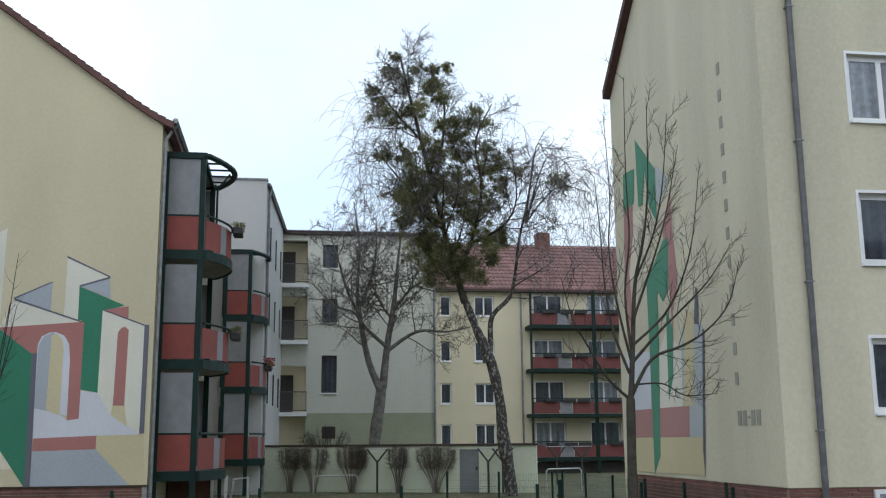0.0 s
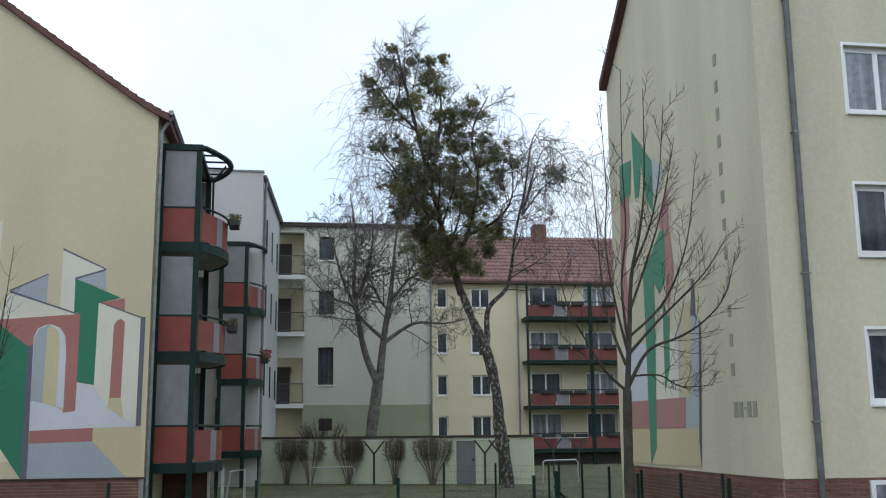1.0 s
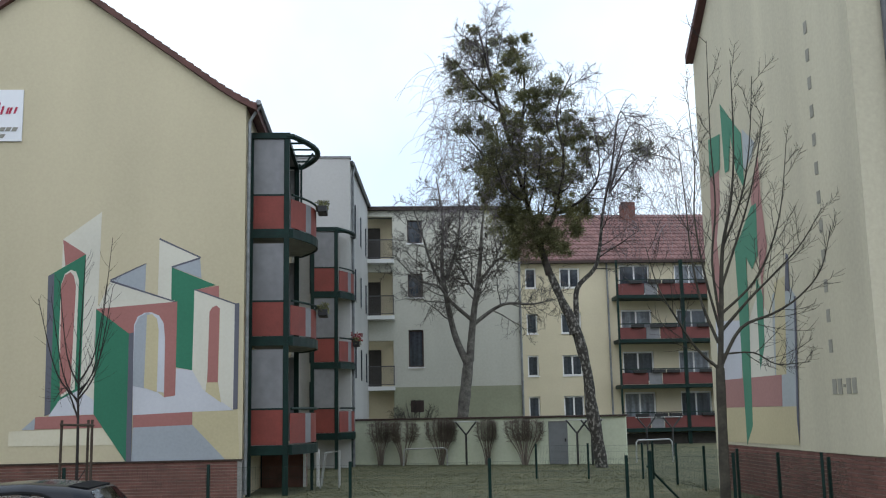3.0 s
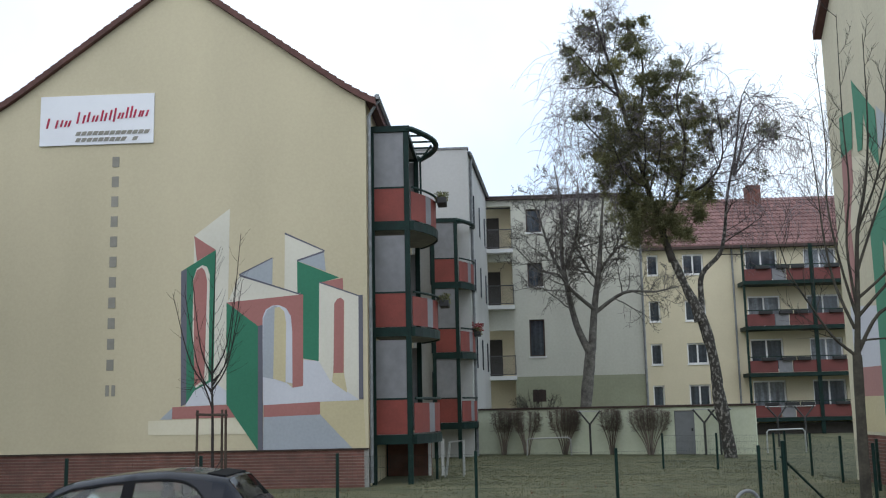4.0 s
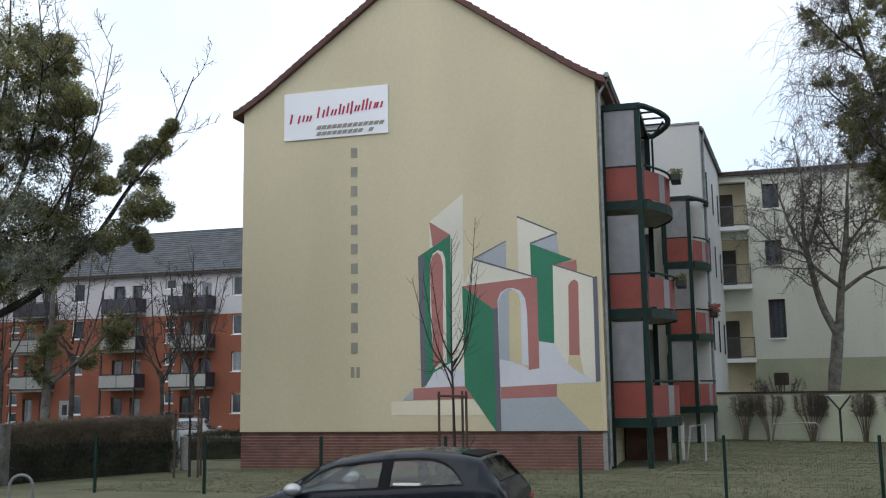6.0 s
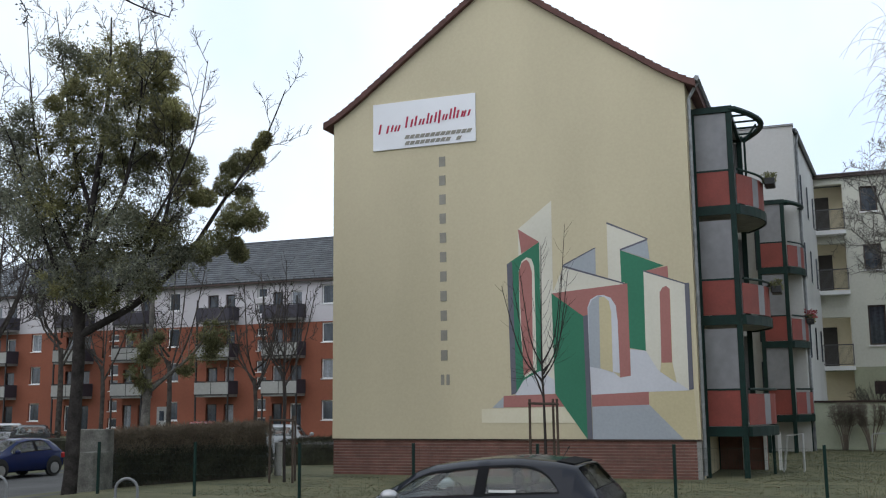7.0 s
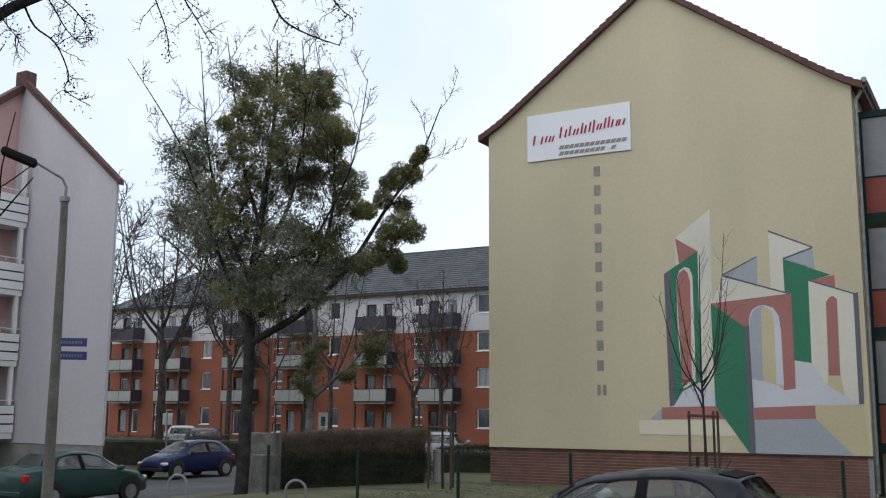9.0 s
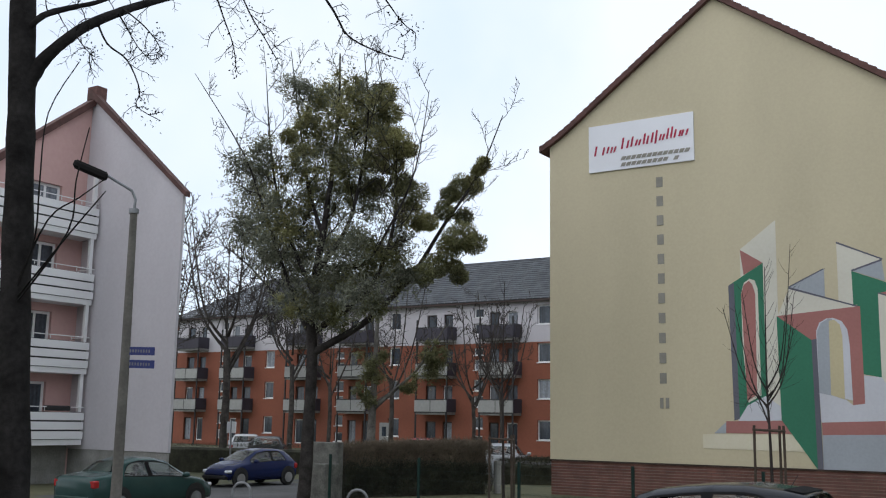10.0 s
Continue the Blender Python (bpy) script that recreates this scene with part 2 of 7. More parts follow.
def gable_roof(parent, x0, x1, y0, y1, zx, ridge, ez, mat, over=0.3, t=0.21):
    """Two tiled slopes that meet over the ridge, with courses of tiles stepping down to the eaves."""
    for side, xe in ((-1, x0), (1, x1)):
        run = abs(xe - zx)
        slope = (ridge - ez) / run
        n = 26
        top, under = [], []
        for i in range(n + 1):
            a = i / n * (run + over)
            drop = slope * a - 0.10 * max(0, a - run + 0.9) ** 2
            x = zx + side * a
            top += [(x, ridge - drop + 0.10), (x, ridge - drop + 0.065)]
            under.append((x, ridge - drop + 0.10 - t))
        bm = prism(top + under[::-1], y1 - y0, "y", y0)
        part("roof", bm, mat, parent)


def brick_courses(parent, x0, x1, z0, z1, at, axis="y", out=-1, limit=300, proud=0.014):
    """Running-bond bricks on a mortar bed, each a piece of its own up to the limit, the rest joined."""
    bed = (x0, x1, min(at, at - out * 0.1), max(at, at - out * 0.1), z0, z1) if axis == "y" else (min(at, at - out * 0.1), max(at, at - out * 0.1), x0, x1, z0, z1)
    wall = part("plinth", boxes(bed), MORTAR, parent, "red brick plinth with pale joints")
    L, H, J = 0.25, (z1 - z0) / round((z1 - z0) / 0.083), 0.021
    shared = {}
    rest = bmesh.new()
    count = 0
    rows_n = round((z1 - z0) / H)
    for r in reversed(range(rows_n)):
        a = x0 - (L / 2 if r % 2 else 0)
        while a < x1 - 0.02:
            b0, b1 = max(a, x0), min(a + L - 0.006, x1)
            a += L
            if b1 - b0 < 0.03:
                continue
            w = round(b1 - b0, 3)
            d = proud + random.uniform(-0.004, 0.004)
            if count < limit:
                if w not in shared:
                    bb = (0, w, -proud, 0.005, 0, H - J) if axis == "y" else (-proud, 0.005, 0, w, 0, H - J)
                    me = bpy.data.meshes.new("brick")
                    bm = boxes(bb)
                    bm.to_mesh(me)
                    bm.free()
                    me.materials.append(BRICK)
                    shared[w] = me
                ob = new("brick", shared[w])
                ob.parent = wall
                ob.location = (b0, at + (proud - d) * -out, z0 + r * H) if axis == "y" else (at + (proud - d) * -out, b0, z0 + r * H)
            else:
                bb = (b0, b1, at - d, at + 0.005, z0 + r * H, z0 + (r + 1) * H - J) if axis == "y" else (at - d, at + 0.005, b0, b1, z0 + r * H, z0 + (r + 1) * H - J)
                box(rest, *bb)
            count += 1
    if count > limit:
        tagged(part("bricks", rest, BRICK, wall), kind="stuff")
    else:
        rest.free()
    return wall


cream_house = empty("apartment_house", (GX0 + GX1) / 2, GY, 0, label="cream rendered apartment house with painted gable and brick plinth", category="house")


def local(ob):
    """Keeps a world-placed part in its place under a parent that stands elsewhere."""
    for c in ob.children:
        c.matrix_parent_inverse = ob.matrix_basis.inverted()
    return ob


part("gable_wall", prism([(GX0, 1.0), (GX1, 1.0), (GX1, EVZ + 0.1), (APX, APZ), (GX0, EVZ)], 0.35, "y", GY), CREAM, cream_house, "cream rendered gable wall")
wall_openings(cream_house, "side_wall", CREAM, GY + 0.35, 41.8, 0.0, EVZ + 0.1, [(28.7 + 13 * i, 29.6 + 13 * i, z, z + 2.1) for i in (0,) for z in (1.3, 4.2, 7.1)], "x", GX1 - 0.35, 0.35)
part("side_wall", boxes((GX0, GX0 + 0.35, GY + 0.35, 41.8, 0, EVZ)), CREAM, cream_house)
part("back_wall", prism([(GX0, 0), (GX1, 0), (GX1, EVZ), (APX, APZ), (GX0, EVZ)], 0.35, "y", 41.8), CREAM, cream_house)
gable_roof(cream_house, GX0, GX1, GY - 0.16, 42.2, APX, APZ, EVZ, TILE_BROWN)
part("gutter", tubes(([(GX1 + 0.34, GY - 0.1, EVZ + 0.06), (GX1 + 0.34, 41.9, EVZ + 0.06)], 0.08)), ZINC, cream_house)
part("downpipe", tubes(([(GX1 + 0.34, GY + 0.12, EVZ), (GX1 + 0.08, GY + 0.12, EVZ - 0.45), (GX1 + 0.07, GY + 0.12, 0.1)], 0.05), sides=8), ZINC, cream_house)
part("ledge", boxes((GX0 - 0.01, GX1 + 0.02, GY - 0.045, GY, 1.0, 1.03)), BROWNF, cream_house)
cream_plinth = brick_courses(cream_house, GX0 + 0.03, GX1 - 0.12, 0.0, 0.995, GY + 0.03)
part("plinth_corner", boxes((GX1 - 0.12, GX1, GY, GY + 0.4, 0, 0.995)), CONCRETE, cream_house)
local(cream_house)


# ---- painted wall picture ----
def paint(name, color):
    return material(name, color, 0.9, vary=0.06, scale=4, fine=140, bump=0.2)


P_GREEN, P_PINK, P_WHITE = paint("green_paint", (0.04, 0.19, 0.115)), paint("pink_paint", (0.38, 0.165, 0.15)), paint("off_white_paint", (0.66, 0.635, 0.55))
P_BLUE, P_SLATE, P_LILAC = paint("grey_blue_paint", (0.37, 0.40, 0.44)), paint("slate_paint", (0.13, 0.13, 0.16)), paint("lilac_white_paint", (0.58, 0.59, 0.64))
P_YELLOW, P_CREAM = paint("straw_paint", (0.56, 0.49, 0.31)), paint("light_cream_paint", (0.68, 0.63, 0.49))


mural = empty("wall_painting", -6.6, GY, 2, label="painted angular arches in green, pink and grey on the gable", category="mural")

def painted(parent, axis, wall, mat, outline, layer):
    """One flat colour field on a wall, a little proud of those below it."""
    part("painted_shape", prism(outline, 0.003, axis, wall - 0.0015 * layer - 0.004), mat, parent)


painted(mural, "y", GY, P_WHITE, [(-8.44, 6.93), (-7.44, 7.68), (-7.48, 2.32), (-8.42, 2.33)], 1)
painted(mural, "y", GY, P_PINK, [(-8.44, 6.93), (-7.82, 6.52), (-8.35, 6.21)], 2)
painted(mural, "y", GY, P_GREEN, [(-8.79, 5.94), (-7.82, 6.52), (-7.84, 2.71), (-8.36, 2.41), (-8.70, 2.26)], 3)
painted(mural, "y", GY, P_LILAC, [(-8.36, 2.65), (-7.88, 2.90), (-7.48, 2.63), (-7.45, 2.26), (-8.63, 2.23)], 4)
painted(mural, "y", GY, P_WHITE, [(-8.44, 4.23), (-8.44, 5.71), (-8.35, 6.00), (-8.20, 6.10), (-8.06, 6.05), (-7.98, 5.82), (-7.98, 2.92), (-8.33, 2.72)], 4)
painted(mural, "y", GY, P_PINK, [(-8.44, 5.68), (-8.35, 5.95), (-8.21, 6.04), (-8.12, 5.94), (-8.05, 5.66), (-8.09, 2.95), (-8.36, 2.76)], 5)
painted(mural, "y", GY, P_SLATE, [(-8.79, 5.94), (-8.63, 6.01), (-8.58, 2.29), (-8.73, 2.24)], 5)
painted(mural, "y", GY, P_BLUE, [(-7.14, 5.79), (-6.22, 6.24), (-6.23, 5.49)], 3)
painted(mural, "y", GY, P_SLATE, [(-7.14, 5.79), (-7.17, 5.82), (-6.26, 6.25), (-6.19, 6.25)], 5)
painted(mural, "y", GY, P_WHITE, [(-7.14, 5.79), (-5.44, 5.20), (-7.47, 5.04)], 4)
painted(mural, "y", GY, P_SLATE, [(-7.14, 5.81), (-5.44, 5.23), (-5.44, 5.19), (-7.16, 5.76)], 6)
painted(mural, "y", GY, P_WHITE, [(-5.88, 6.94), (-4.79, 6.41), (-5.54, 6.15), (-5.53, 5.24), (-5.89, 5.36)], 3)
painted(mural, "y", GY, P_SLATE, [(-5.88, 6.95), (-4.77, 6.42), (-4.77, 6.38), (-5.89, 6.90)], 5)
painted(mural, "y", GY, P_BLUE, [(-5.54, 6.15), (-4.79, 6.39), (-4.74, 5.83)], 4)
painted(mural, "y", GY, P_SLATE, [(-5.54, 6.17), (-4.79, 6.41), (-4.79, 6.36), (-5.54, 6.12)], 6)
painted(mural, "y", GY, P_GREEN, [(-5.54, 6.14), (-4.37, 5.65), (-4.92, 5.51), (-4.94, 3.37), (-5.39, 3.46), (-5.44, 5.25), (-5.53, 5.25)], 5)
painted(mural, "y", GY, P_PINK, [(-4.92, 5.52), (-4.27, 5.63), (-4.26, 5.29)], 6)
painted(mural, "y", GY, P_WHITE, [(-4.92, 5.54), (-3.81, 5.13), (-3.85, 2.32), (-4.64, 2.85), (-4.94, 3.37)], 7)
painted(mural, "y", GY, P_SLATE, [(-4.92, 5.55), (-3.81, 5.14), (-3.81, 5.10), (-4.92, 5.51)], 9)
painted(mural, "y", GY, P_SLATE, [(-3.84, 5.14), (-3.72, 5.15), (-3.73, 2.33), (-3.85, 2.32)], 8)
painted(mural, "y", GY, P_YELLOW, [(-4.23, 5.01), (-4.25, 3.02), (-4.16, 2.50), (-4.58, 2.80), (-4.55, 3.06), (-4.45, 4.71)], 8)
painted(mural, "y", GY, P_PINK, [(-4.54, 3.04), (-4.51, 4.93), (-4.43, 5.05), (-4.33, 5.09), (-4.24, 5.01), (-4.26, 3.04)], 9)
painted(mural, "y", GY, P_PINK, [(-7.50, 5.04), (-5.37, 5.21), (-5.37, 2.71), (-5.66, 2.67), (-5.70, 4.14), (-6.46, 4.16), (-6.62, 4.37)], 6.5)
painted(mural, "y", GY, P_LILAC, [(-6.48, 2.96), (-6.49, 4.60), (-6.40, 4.82), (-6.22, 4.92), (-6.05, 4.93), (-5.84, 4.84), (-5.71, 4.62), (-5.67, 4.20), (-5.66, 2.79)], 7.2)
painted(mural, "y", GY, P_BLUE, [(-6.48, 2.98), (-6.47, 4.59), (-6.37, 4.80), (-6.17, 4.92), (-6.08, 4.90), (-6.16, 2.91)], 8)
painted(mural, "y", GY, P_YELLOW, [(-6.19, 2.93), (-6.16, 4.86), (-6.02, 4.88), (-5.89, 4.75), (-5.84, 4.45), (-5.85, 2.81)], 8.6)
painted(mural, "y", GY, P_LILAC, [(-6.48, 3.00), (-5.85, 2.83), (-5.66, 2.67), (-5.37, 2.71), (-5.36, 3.43), (-4.94, 3.37), (-4.62, 2.86), (-3.83, 2.30), (-4.90, 2.28), (-6.46, 2.22)], 6)
painted(mural, "y", GY, P_GREEN, [(-7.50, 5.04), (-6.62, 4.37), (-6.60, 1.02), (-7.47, 2.27)], 9)
painted(mural, "y", GY, P_SLATE, [(-6.62, 4.37), (-6.49, 4.40), (-6.46, 1.02), (-6.60, 1.02)], 10)
painted(mural, "y", GY, P_PINK, [(-8.96, 2.22), (-7.42, 2.25), (-7.22, 1.91), (-8.97, 1.90)], 5)
painted(mural, "y", GY, P_PINK, [(-6.45, 2.22), (-4.91, 2.28), (-4.91, 1.94), (-6.45, 1.90)], 5)
painted(mural, "y", GY, P_BLUE, [(-9.30, 1.89), (-8.96, 2.20), (-8.97, 1.89)], 4)
painted(mural, "y", GY, P_CREAM, [(-9.62, 1.86), (-7.23, 1.90), (-6.91, 1.46), (-9.62, 1.48)], 4)
painted(mural, "y", GY, P_BLUE, [(-6.45, 1.90), (-4.91, 1.94), (-4.03, 1.02), (-6.46, 1.02)], 4)
painted(mural, "y", GY, P_YELLOW, [(-4.90, 2.28), (-3.73, 2.30), (-3.67, 1.02), (-4.03, 1.02), (-4.91, 1.94)], 3)
local(mural)

GREY_L = material("grey_lettering", (0.275, 0.26, 0.225), 0.8, bump=0.0)
RED_L = material("red_lettering", (0.40, 0.018, 0.06), 0.7, bump=0.0)
SIGN_W = material("white_sign_board", (0.78, 0.79, 0.83), 0.5, vary=0.04, bump=0.0)
lettering = empty("wall_lettering", -10.72, GY, 6, label="column of grey bars painted down the gable", category="lettering")
for i in range(11):
    z = 9.13 - 0.573 * i
    part("bar", boxes((-10.83, -10.63, GY - 0.012, GY - 0.001, z - 0.15, z + 0.15)), GREY_L, lettering)
part("bar", boxes((-10.84, -10.74, GY - 0.012, GY - 0.001, 2.55, 2.85)), GREY_L, lettering)
part("bar", boxes((-10.67, -10.57, GY - 0.012, GY - 0.001, 2.55, 2.85)), GREY_L, lettering)
local(lettering)
sign = empty("wall_sign", -11.25, GY, 10.3, label="white sign board with red and grey strokes on the gable", category="sign")
part("board", boxes((-12.96, -9.65, GY - 0.05, GY - 0.002, 9.65, 11.11), bevel=0.004), SIGN_W, sign)


def slant_bar(parent, x0, x1, z, h, lean, mat):
    part("bar", prism([(x0, z + lean * (x0 + 11.25)), (x1, z + lean * (x1 + 11.25)), (x1 + 0.06, z + h + lean * (x1 + 11.25)), (x0 + 0.06, z + h + lean * (x0 + 11.25))], 0.012, "y", GY - 0.064), mat, parent)


for x0, x1, z, h in ((-12.78, -12.45, 10.16, 0.30), (-12.38, -12.32, 10.20, 0.20), (-12.26, -12.08, 10.20, 0.18), (-11.90, -11.66, 10.28, 0.34), (-11.60, -11.50, 10.31, 0.30), (-11.46, -11.28, 10.32, 0.18), (-11.21, -11.03, 10.33, 0.32), (-10.96, -10.88, 10.35, 0.30), (-10.84, -10.76, 10.30, 0.40), (-10.71, -10.54, 10.38, 0.18), (-10.48, -10.42, 10.39, 0.32), (-10.36, -10.18, 10.40, 0.34), (-10.11, -9.96, 10.42, 0.18), (-9.90, -9.82, 10.43, 0.18)):
    slant_bar(sign, x0, x0 + 0.055, z, h, 0.0, RED_L)
    if x1 - x0 > 0.12:
        slant_bar(sign, x1 - 0.075, x1 - 0.02, z, min(h, 0.24), 0.0, RED_L)
for k in range(13):
    slant_bar(sign, -11.92 + k * 0.165, -11.79 + k * 0.165, 9.93, 0.11, 0.0, GREY_L)
for k in range(11):
    if k != 9:
        slant_bar(sign, -11.92 + k * 0.165, -11.79 + k * 0.165, 9.74, 0.11, 0.0, GREY_L)
local(sign)


# ---- balcony towers ----
def balcony_tower(wx, y0, levels, roof_z, depth=1.06, length=3.6, bulge=0.72, pots=()):
    """A steel tower of bowed balconies against a wall: posts, screens, parapets, slabs and an open ringed roof."""
    thing = empty("balcony_tower", wx, y0, 0, label="dark green steel balcony tower with red parapets and grey screens", category="balcony", group="balcony towers on the house")
    P = 0.11
    x1 = depth

    def bow(k, n=10, extra=0.0):
        f = k / n
        return x1 + (bulge + extra) * math.sin(math.pi * (0.06 + 0.88 * f)), f * length

    arc = [bow(k) for k in range(11)]
    for px, py in ((0.06, 0), (x1, 0), (x1, length), (0.06, length)):
        part("post", boxes((px - P / 2 - 0.02, px + P / 2 + 0.02, py - P / 2, py + P / 2, 0, roof_z - 0.1), bevel=0.008), DKGREEN, thing)
    part("post", boxes((x1 + bulge - 0.16, x1 + bulge - 0.08, length / 2 - 0.04, length / 2 + 0.04, 0, levels[0] - 0.2)), DKGREEN, thing)
    for z in levels:
        part("slab", prism([(0, 0)] + arc + [(0, length)], 0.2, "z", z - 0.2), CONCRETE, thing)
        bm = bmesh.new()
        box(bm, -0.0, x1 + 0.06, -0.07, -0.03, z - 0.24, z + 0.02)
        ring = [(x1 + 0.02, -0.03)] + [(a + 0.05, b) for a, b in arc] + [(x1, length + 0.05)]
        for (a0, b0), (a1, b1) in zip(ring, ring[1:]):
            vs = [bm.verts.new(v) for v in ((a0, b0, z - 0.24), (a1, b1, z - 0.24), (a1, b1, z + 0.02), (a0, b0, z + 0.02), (a0 - 0.04, b0, z - 0.24), (a1 - 0.04, b1, z - 0.24), (a1 - 0.04, b1, z + 0.02), (a0 - 0.04, b0, z + 0.02))]
            for f in ((0, 1, 2, 3), (4, 5, 6, 7), (0, 1, 5, 4), (3, 2, 6, 7)):
                bm.faces.new([vs[i] for i in f])
        part("rim", bm, DKGREEN, thing)
        part("parapet_panel", boxes((0.12, x1 - 0.06, -0.02, 0.01, z + 0.03, z + 0.98)), RED_P, thing)
        for k in range(1, 10):
            (a0, b0), (a1, b1) = arc[k - 1], arc[k]
            part("parapet_panel", prism([(a0, b0), (a1, b1), (a1 - 0.02, b1), (a0 - 0.02, b0)], 0.82, "z", z + 0.06), RED_P if k in (1, 2, 4, 5, 7, 8) else FROST, thing)
        part("screen", boxes((0.12, x1 - 0.06, -0.015, 0.005, z + 1.01, z + 2.62)), FROST, thing, "frosted grey privacy screen")
        part("rail", tubes(([(a + 0.02, b, z + 1.0) for a, b in arc], 0.035)), DKGREEN, thing)
        part("rail", boxes((0.06, x1, -0.03, 0.03, z + 0.97, z + 1.02)), DKGREEN, thing)
        part("balcony_door", boxes((-0.12, -0.05, 0.9, 1.9, z + 0.05, z + 2.1)), GLASS, thing)
        part("rear_screen", boxes((0.12, x1 - 0.06, length - 0.01, length + 0.01, z + 0.05, z + 2.6)), FROST, thing)
    # roof frame: beams and an open half ring with spokes
    part("roof_beam", boxes((-0.02, x1 + 0.1, -0.08, 0.06, roof_z - 0.17, roof_z), (-0.02, x1 + 0.1, length - 0.06, length + 0.08, roof_z - 0.17, roof_z), (0.0, 0.1, 0, length, roof_z - 0.17, roof_z), (x1 - 0.05, x1 + 0.05, 0, length, roof_z - 0.15, roof_z - 0.02)), DKGREEN, thing)
    part("roof_ring", tubes(([(x1, -0.02, roof_z - 0.09)] + [(a + 0.04, b, roof_z - 0.1) for a, b in arc] + [(x1, length, roof_z - 0.09)], 0.085), sides=8), DKGREEN, thing)
    for k in (2, 4, 6, 8):
        a, b = arc[k]
        part("roof_spoke", tubes(([(x1, b, roof_z - 0.1), (a, b, roof_z - 0.1)], 0.03)), DKGREEN, thing)
    part("roof_panel", boxes((0.1, x1 - 0.05, 0.05, length - 0.05, roof_z - 0.1, roof_z - 0.07)), FROST, thing)
    a, b = arc[5]
    part("roof_strut", tubes(([(a - 0.1, b, roof_z - 0.12), (a - 0.45, b, roof_z - 0.6), (a - 0.45, b, levels[-1] + 1.0)], 0.035)), DKGREEN, thing)
    return thing


balcony_tower(-3.60, 28.0, (1.32, 4.28, 7.29), 10.09)
balcony_tower(-2.72, 41.0, (1.40, 4.22, 7.10), 9.78, depth=1.02, length=3.0, bulge=0.68)

entry = empty("entrance", -3.5, 29.6, 0, label="brick entrance recess with pale pillars beneath the balconies", category="entrance")
part("wall_panel", boxes((-3.55, -2.2, 31.4, 31.6, 0, 1.1)), BRICK, entry)
for x in (-2.9, -2.3, -1.9):
    part("pillar", boxes((x, x + 0.09, 31.28, 31.38, 0, 1.1)), WHITE_P, entry)
local(entry)
rail = empty("handrail", -1.6, 31.5, 0, label="bent galvanised steel handrail by the entrance steps", category="handrail")
for y in (30.6, 31.4):
    part("rail_loop", tubes(([(-1.75, y, 0), (-1.62, y, 1.0), (-1.2, y, 1.05), (-1.2, y, 0.0)], 0.025), sides=8), GALV, rail)
local(rail)

# ---- white wing and grey house behind the court ----
wing = empty("wing", -5, 42.4, 0, label="tall white rendered wing with a flat parapet", category="house")
part("end_wall", boxes((-9.5, -1.15, 42.1, 42.4, 0, 13.0)), WHITE_R, wing)
part("parapet_cap", boxes((-9.55, -1.1, 42.05, 42.45, 13.0, 13.08)), ZINC, wing)
bm = bmesh.new()
for x0, y0, x1_, y1_ in ((-1.15, 42.4, -0.5, 52.0),):
    vs = [bm.verts.new(v) for v in ((x0, y0, 0), (x1_, y1_, 0), (x1_, y1_, 12.85), (x0, y0, 12.85), (x0 - 0.35, y0, 0), (x1_ - 0.35, y1_, 0), (x1_ - 0.35, y1_, 12.85), (x0 - 0.35, y0, 12.85))]
    for f in ((0, 1, 2, 3), (4, 5, 6, 7), (0, 1, 5, 4), (3, 2, 6, 7), (0, 3, 7, 4), (1, 2, 6, 5)):
        bm.faces.new([vs[i] for i in f])
part("court_wall", bm, WHITE_R, wing)
part("roof", prism([(-9.4, 42.45), (-1.02, 42.45), (-0.38, 51.9), (-9.4, 51.9)], 0.12, "z", 12.86), TILE_GREY, wing)
part("gutter", tubes(([(-1.02, 42.5, 12.88), (-0.38, 51.7, 12.88)], 0.07)), ZINC, wing)
part("downpipe", tubes(([(-1.0, 42.9, 12.8), (-1.05, 42.8, 12.3), (-1.05, 42.8, 0.0)], 0.06)), ZINC, wing)
for z in (4.4, 7.8, 10.7):
    for f in (0.25, 0.55, 0.85):
        x, y = -1.15 + 0.65 * f, 42.4 + 9.6 * f
        part("window", boxes((x - 0.02, x + 0.035, y - 0.5, y + 0.5, z - 0.7, z + 0.7)), GLASS, wing)
local(wing)

grey_house = empty("apartment_house", 3.4, 52, 0, label="grey rendered apartment house with loggias and an olive base", category="house")
wins = [(1.56, 2.34, 10.95, 12.19), (1.56, 2.34, 8.10, 9.35), (1.56, 2.34, 4.50, 6.40), (1.62, 2.30, 2.2, 2.8)]
logs = [(-0.55, 0.78, z, z + 2.35) for z in (10.04, 7.12, 3.52)] + [(-0.55, 0.78, 0.0, 3.3)]
wall_openings(grey_house, "front_wall", GREY_R, -0.9, 7.48, 3.48, 12.7, [w for w in wins + logs if w[2] > 3.4], "y", 52.0, 0.35)
wall_openings(grey_house, "base_wall", OLIVE_R, -0.9, 7.48, 0.0, 3.48, [(-0.55, 0.78, 0.0, 3.3), wins[3]], "y", 51.98, 0.35)
part("cornice", boxes((-0.9, 7.6, 51.75, 52.4, 12.7, 12.85)), BROWNF, grey_house)
part("roof", prism([(51.7, 12.85), (58, 14.2), (64, 12.85)], 8.5, "x", -0.9), TILE_GREY, grey_house)
part("side_wall", boxes((7.18, 7.48, 52.35, 62, 0, 12.6)), GREY_R, grey_house)
for i, w in enumerate(wins[:3]):
    window(grey_house, *w, 52.0, frame_mat=BROWNF, mullions=0, sill=False)
    part("sill", boxes((w[0] - 0.05, w[1] + 0.05, 51.92, 52.1, w[2] - 0.07, w[2])), WHITE_P, grey_house)
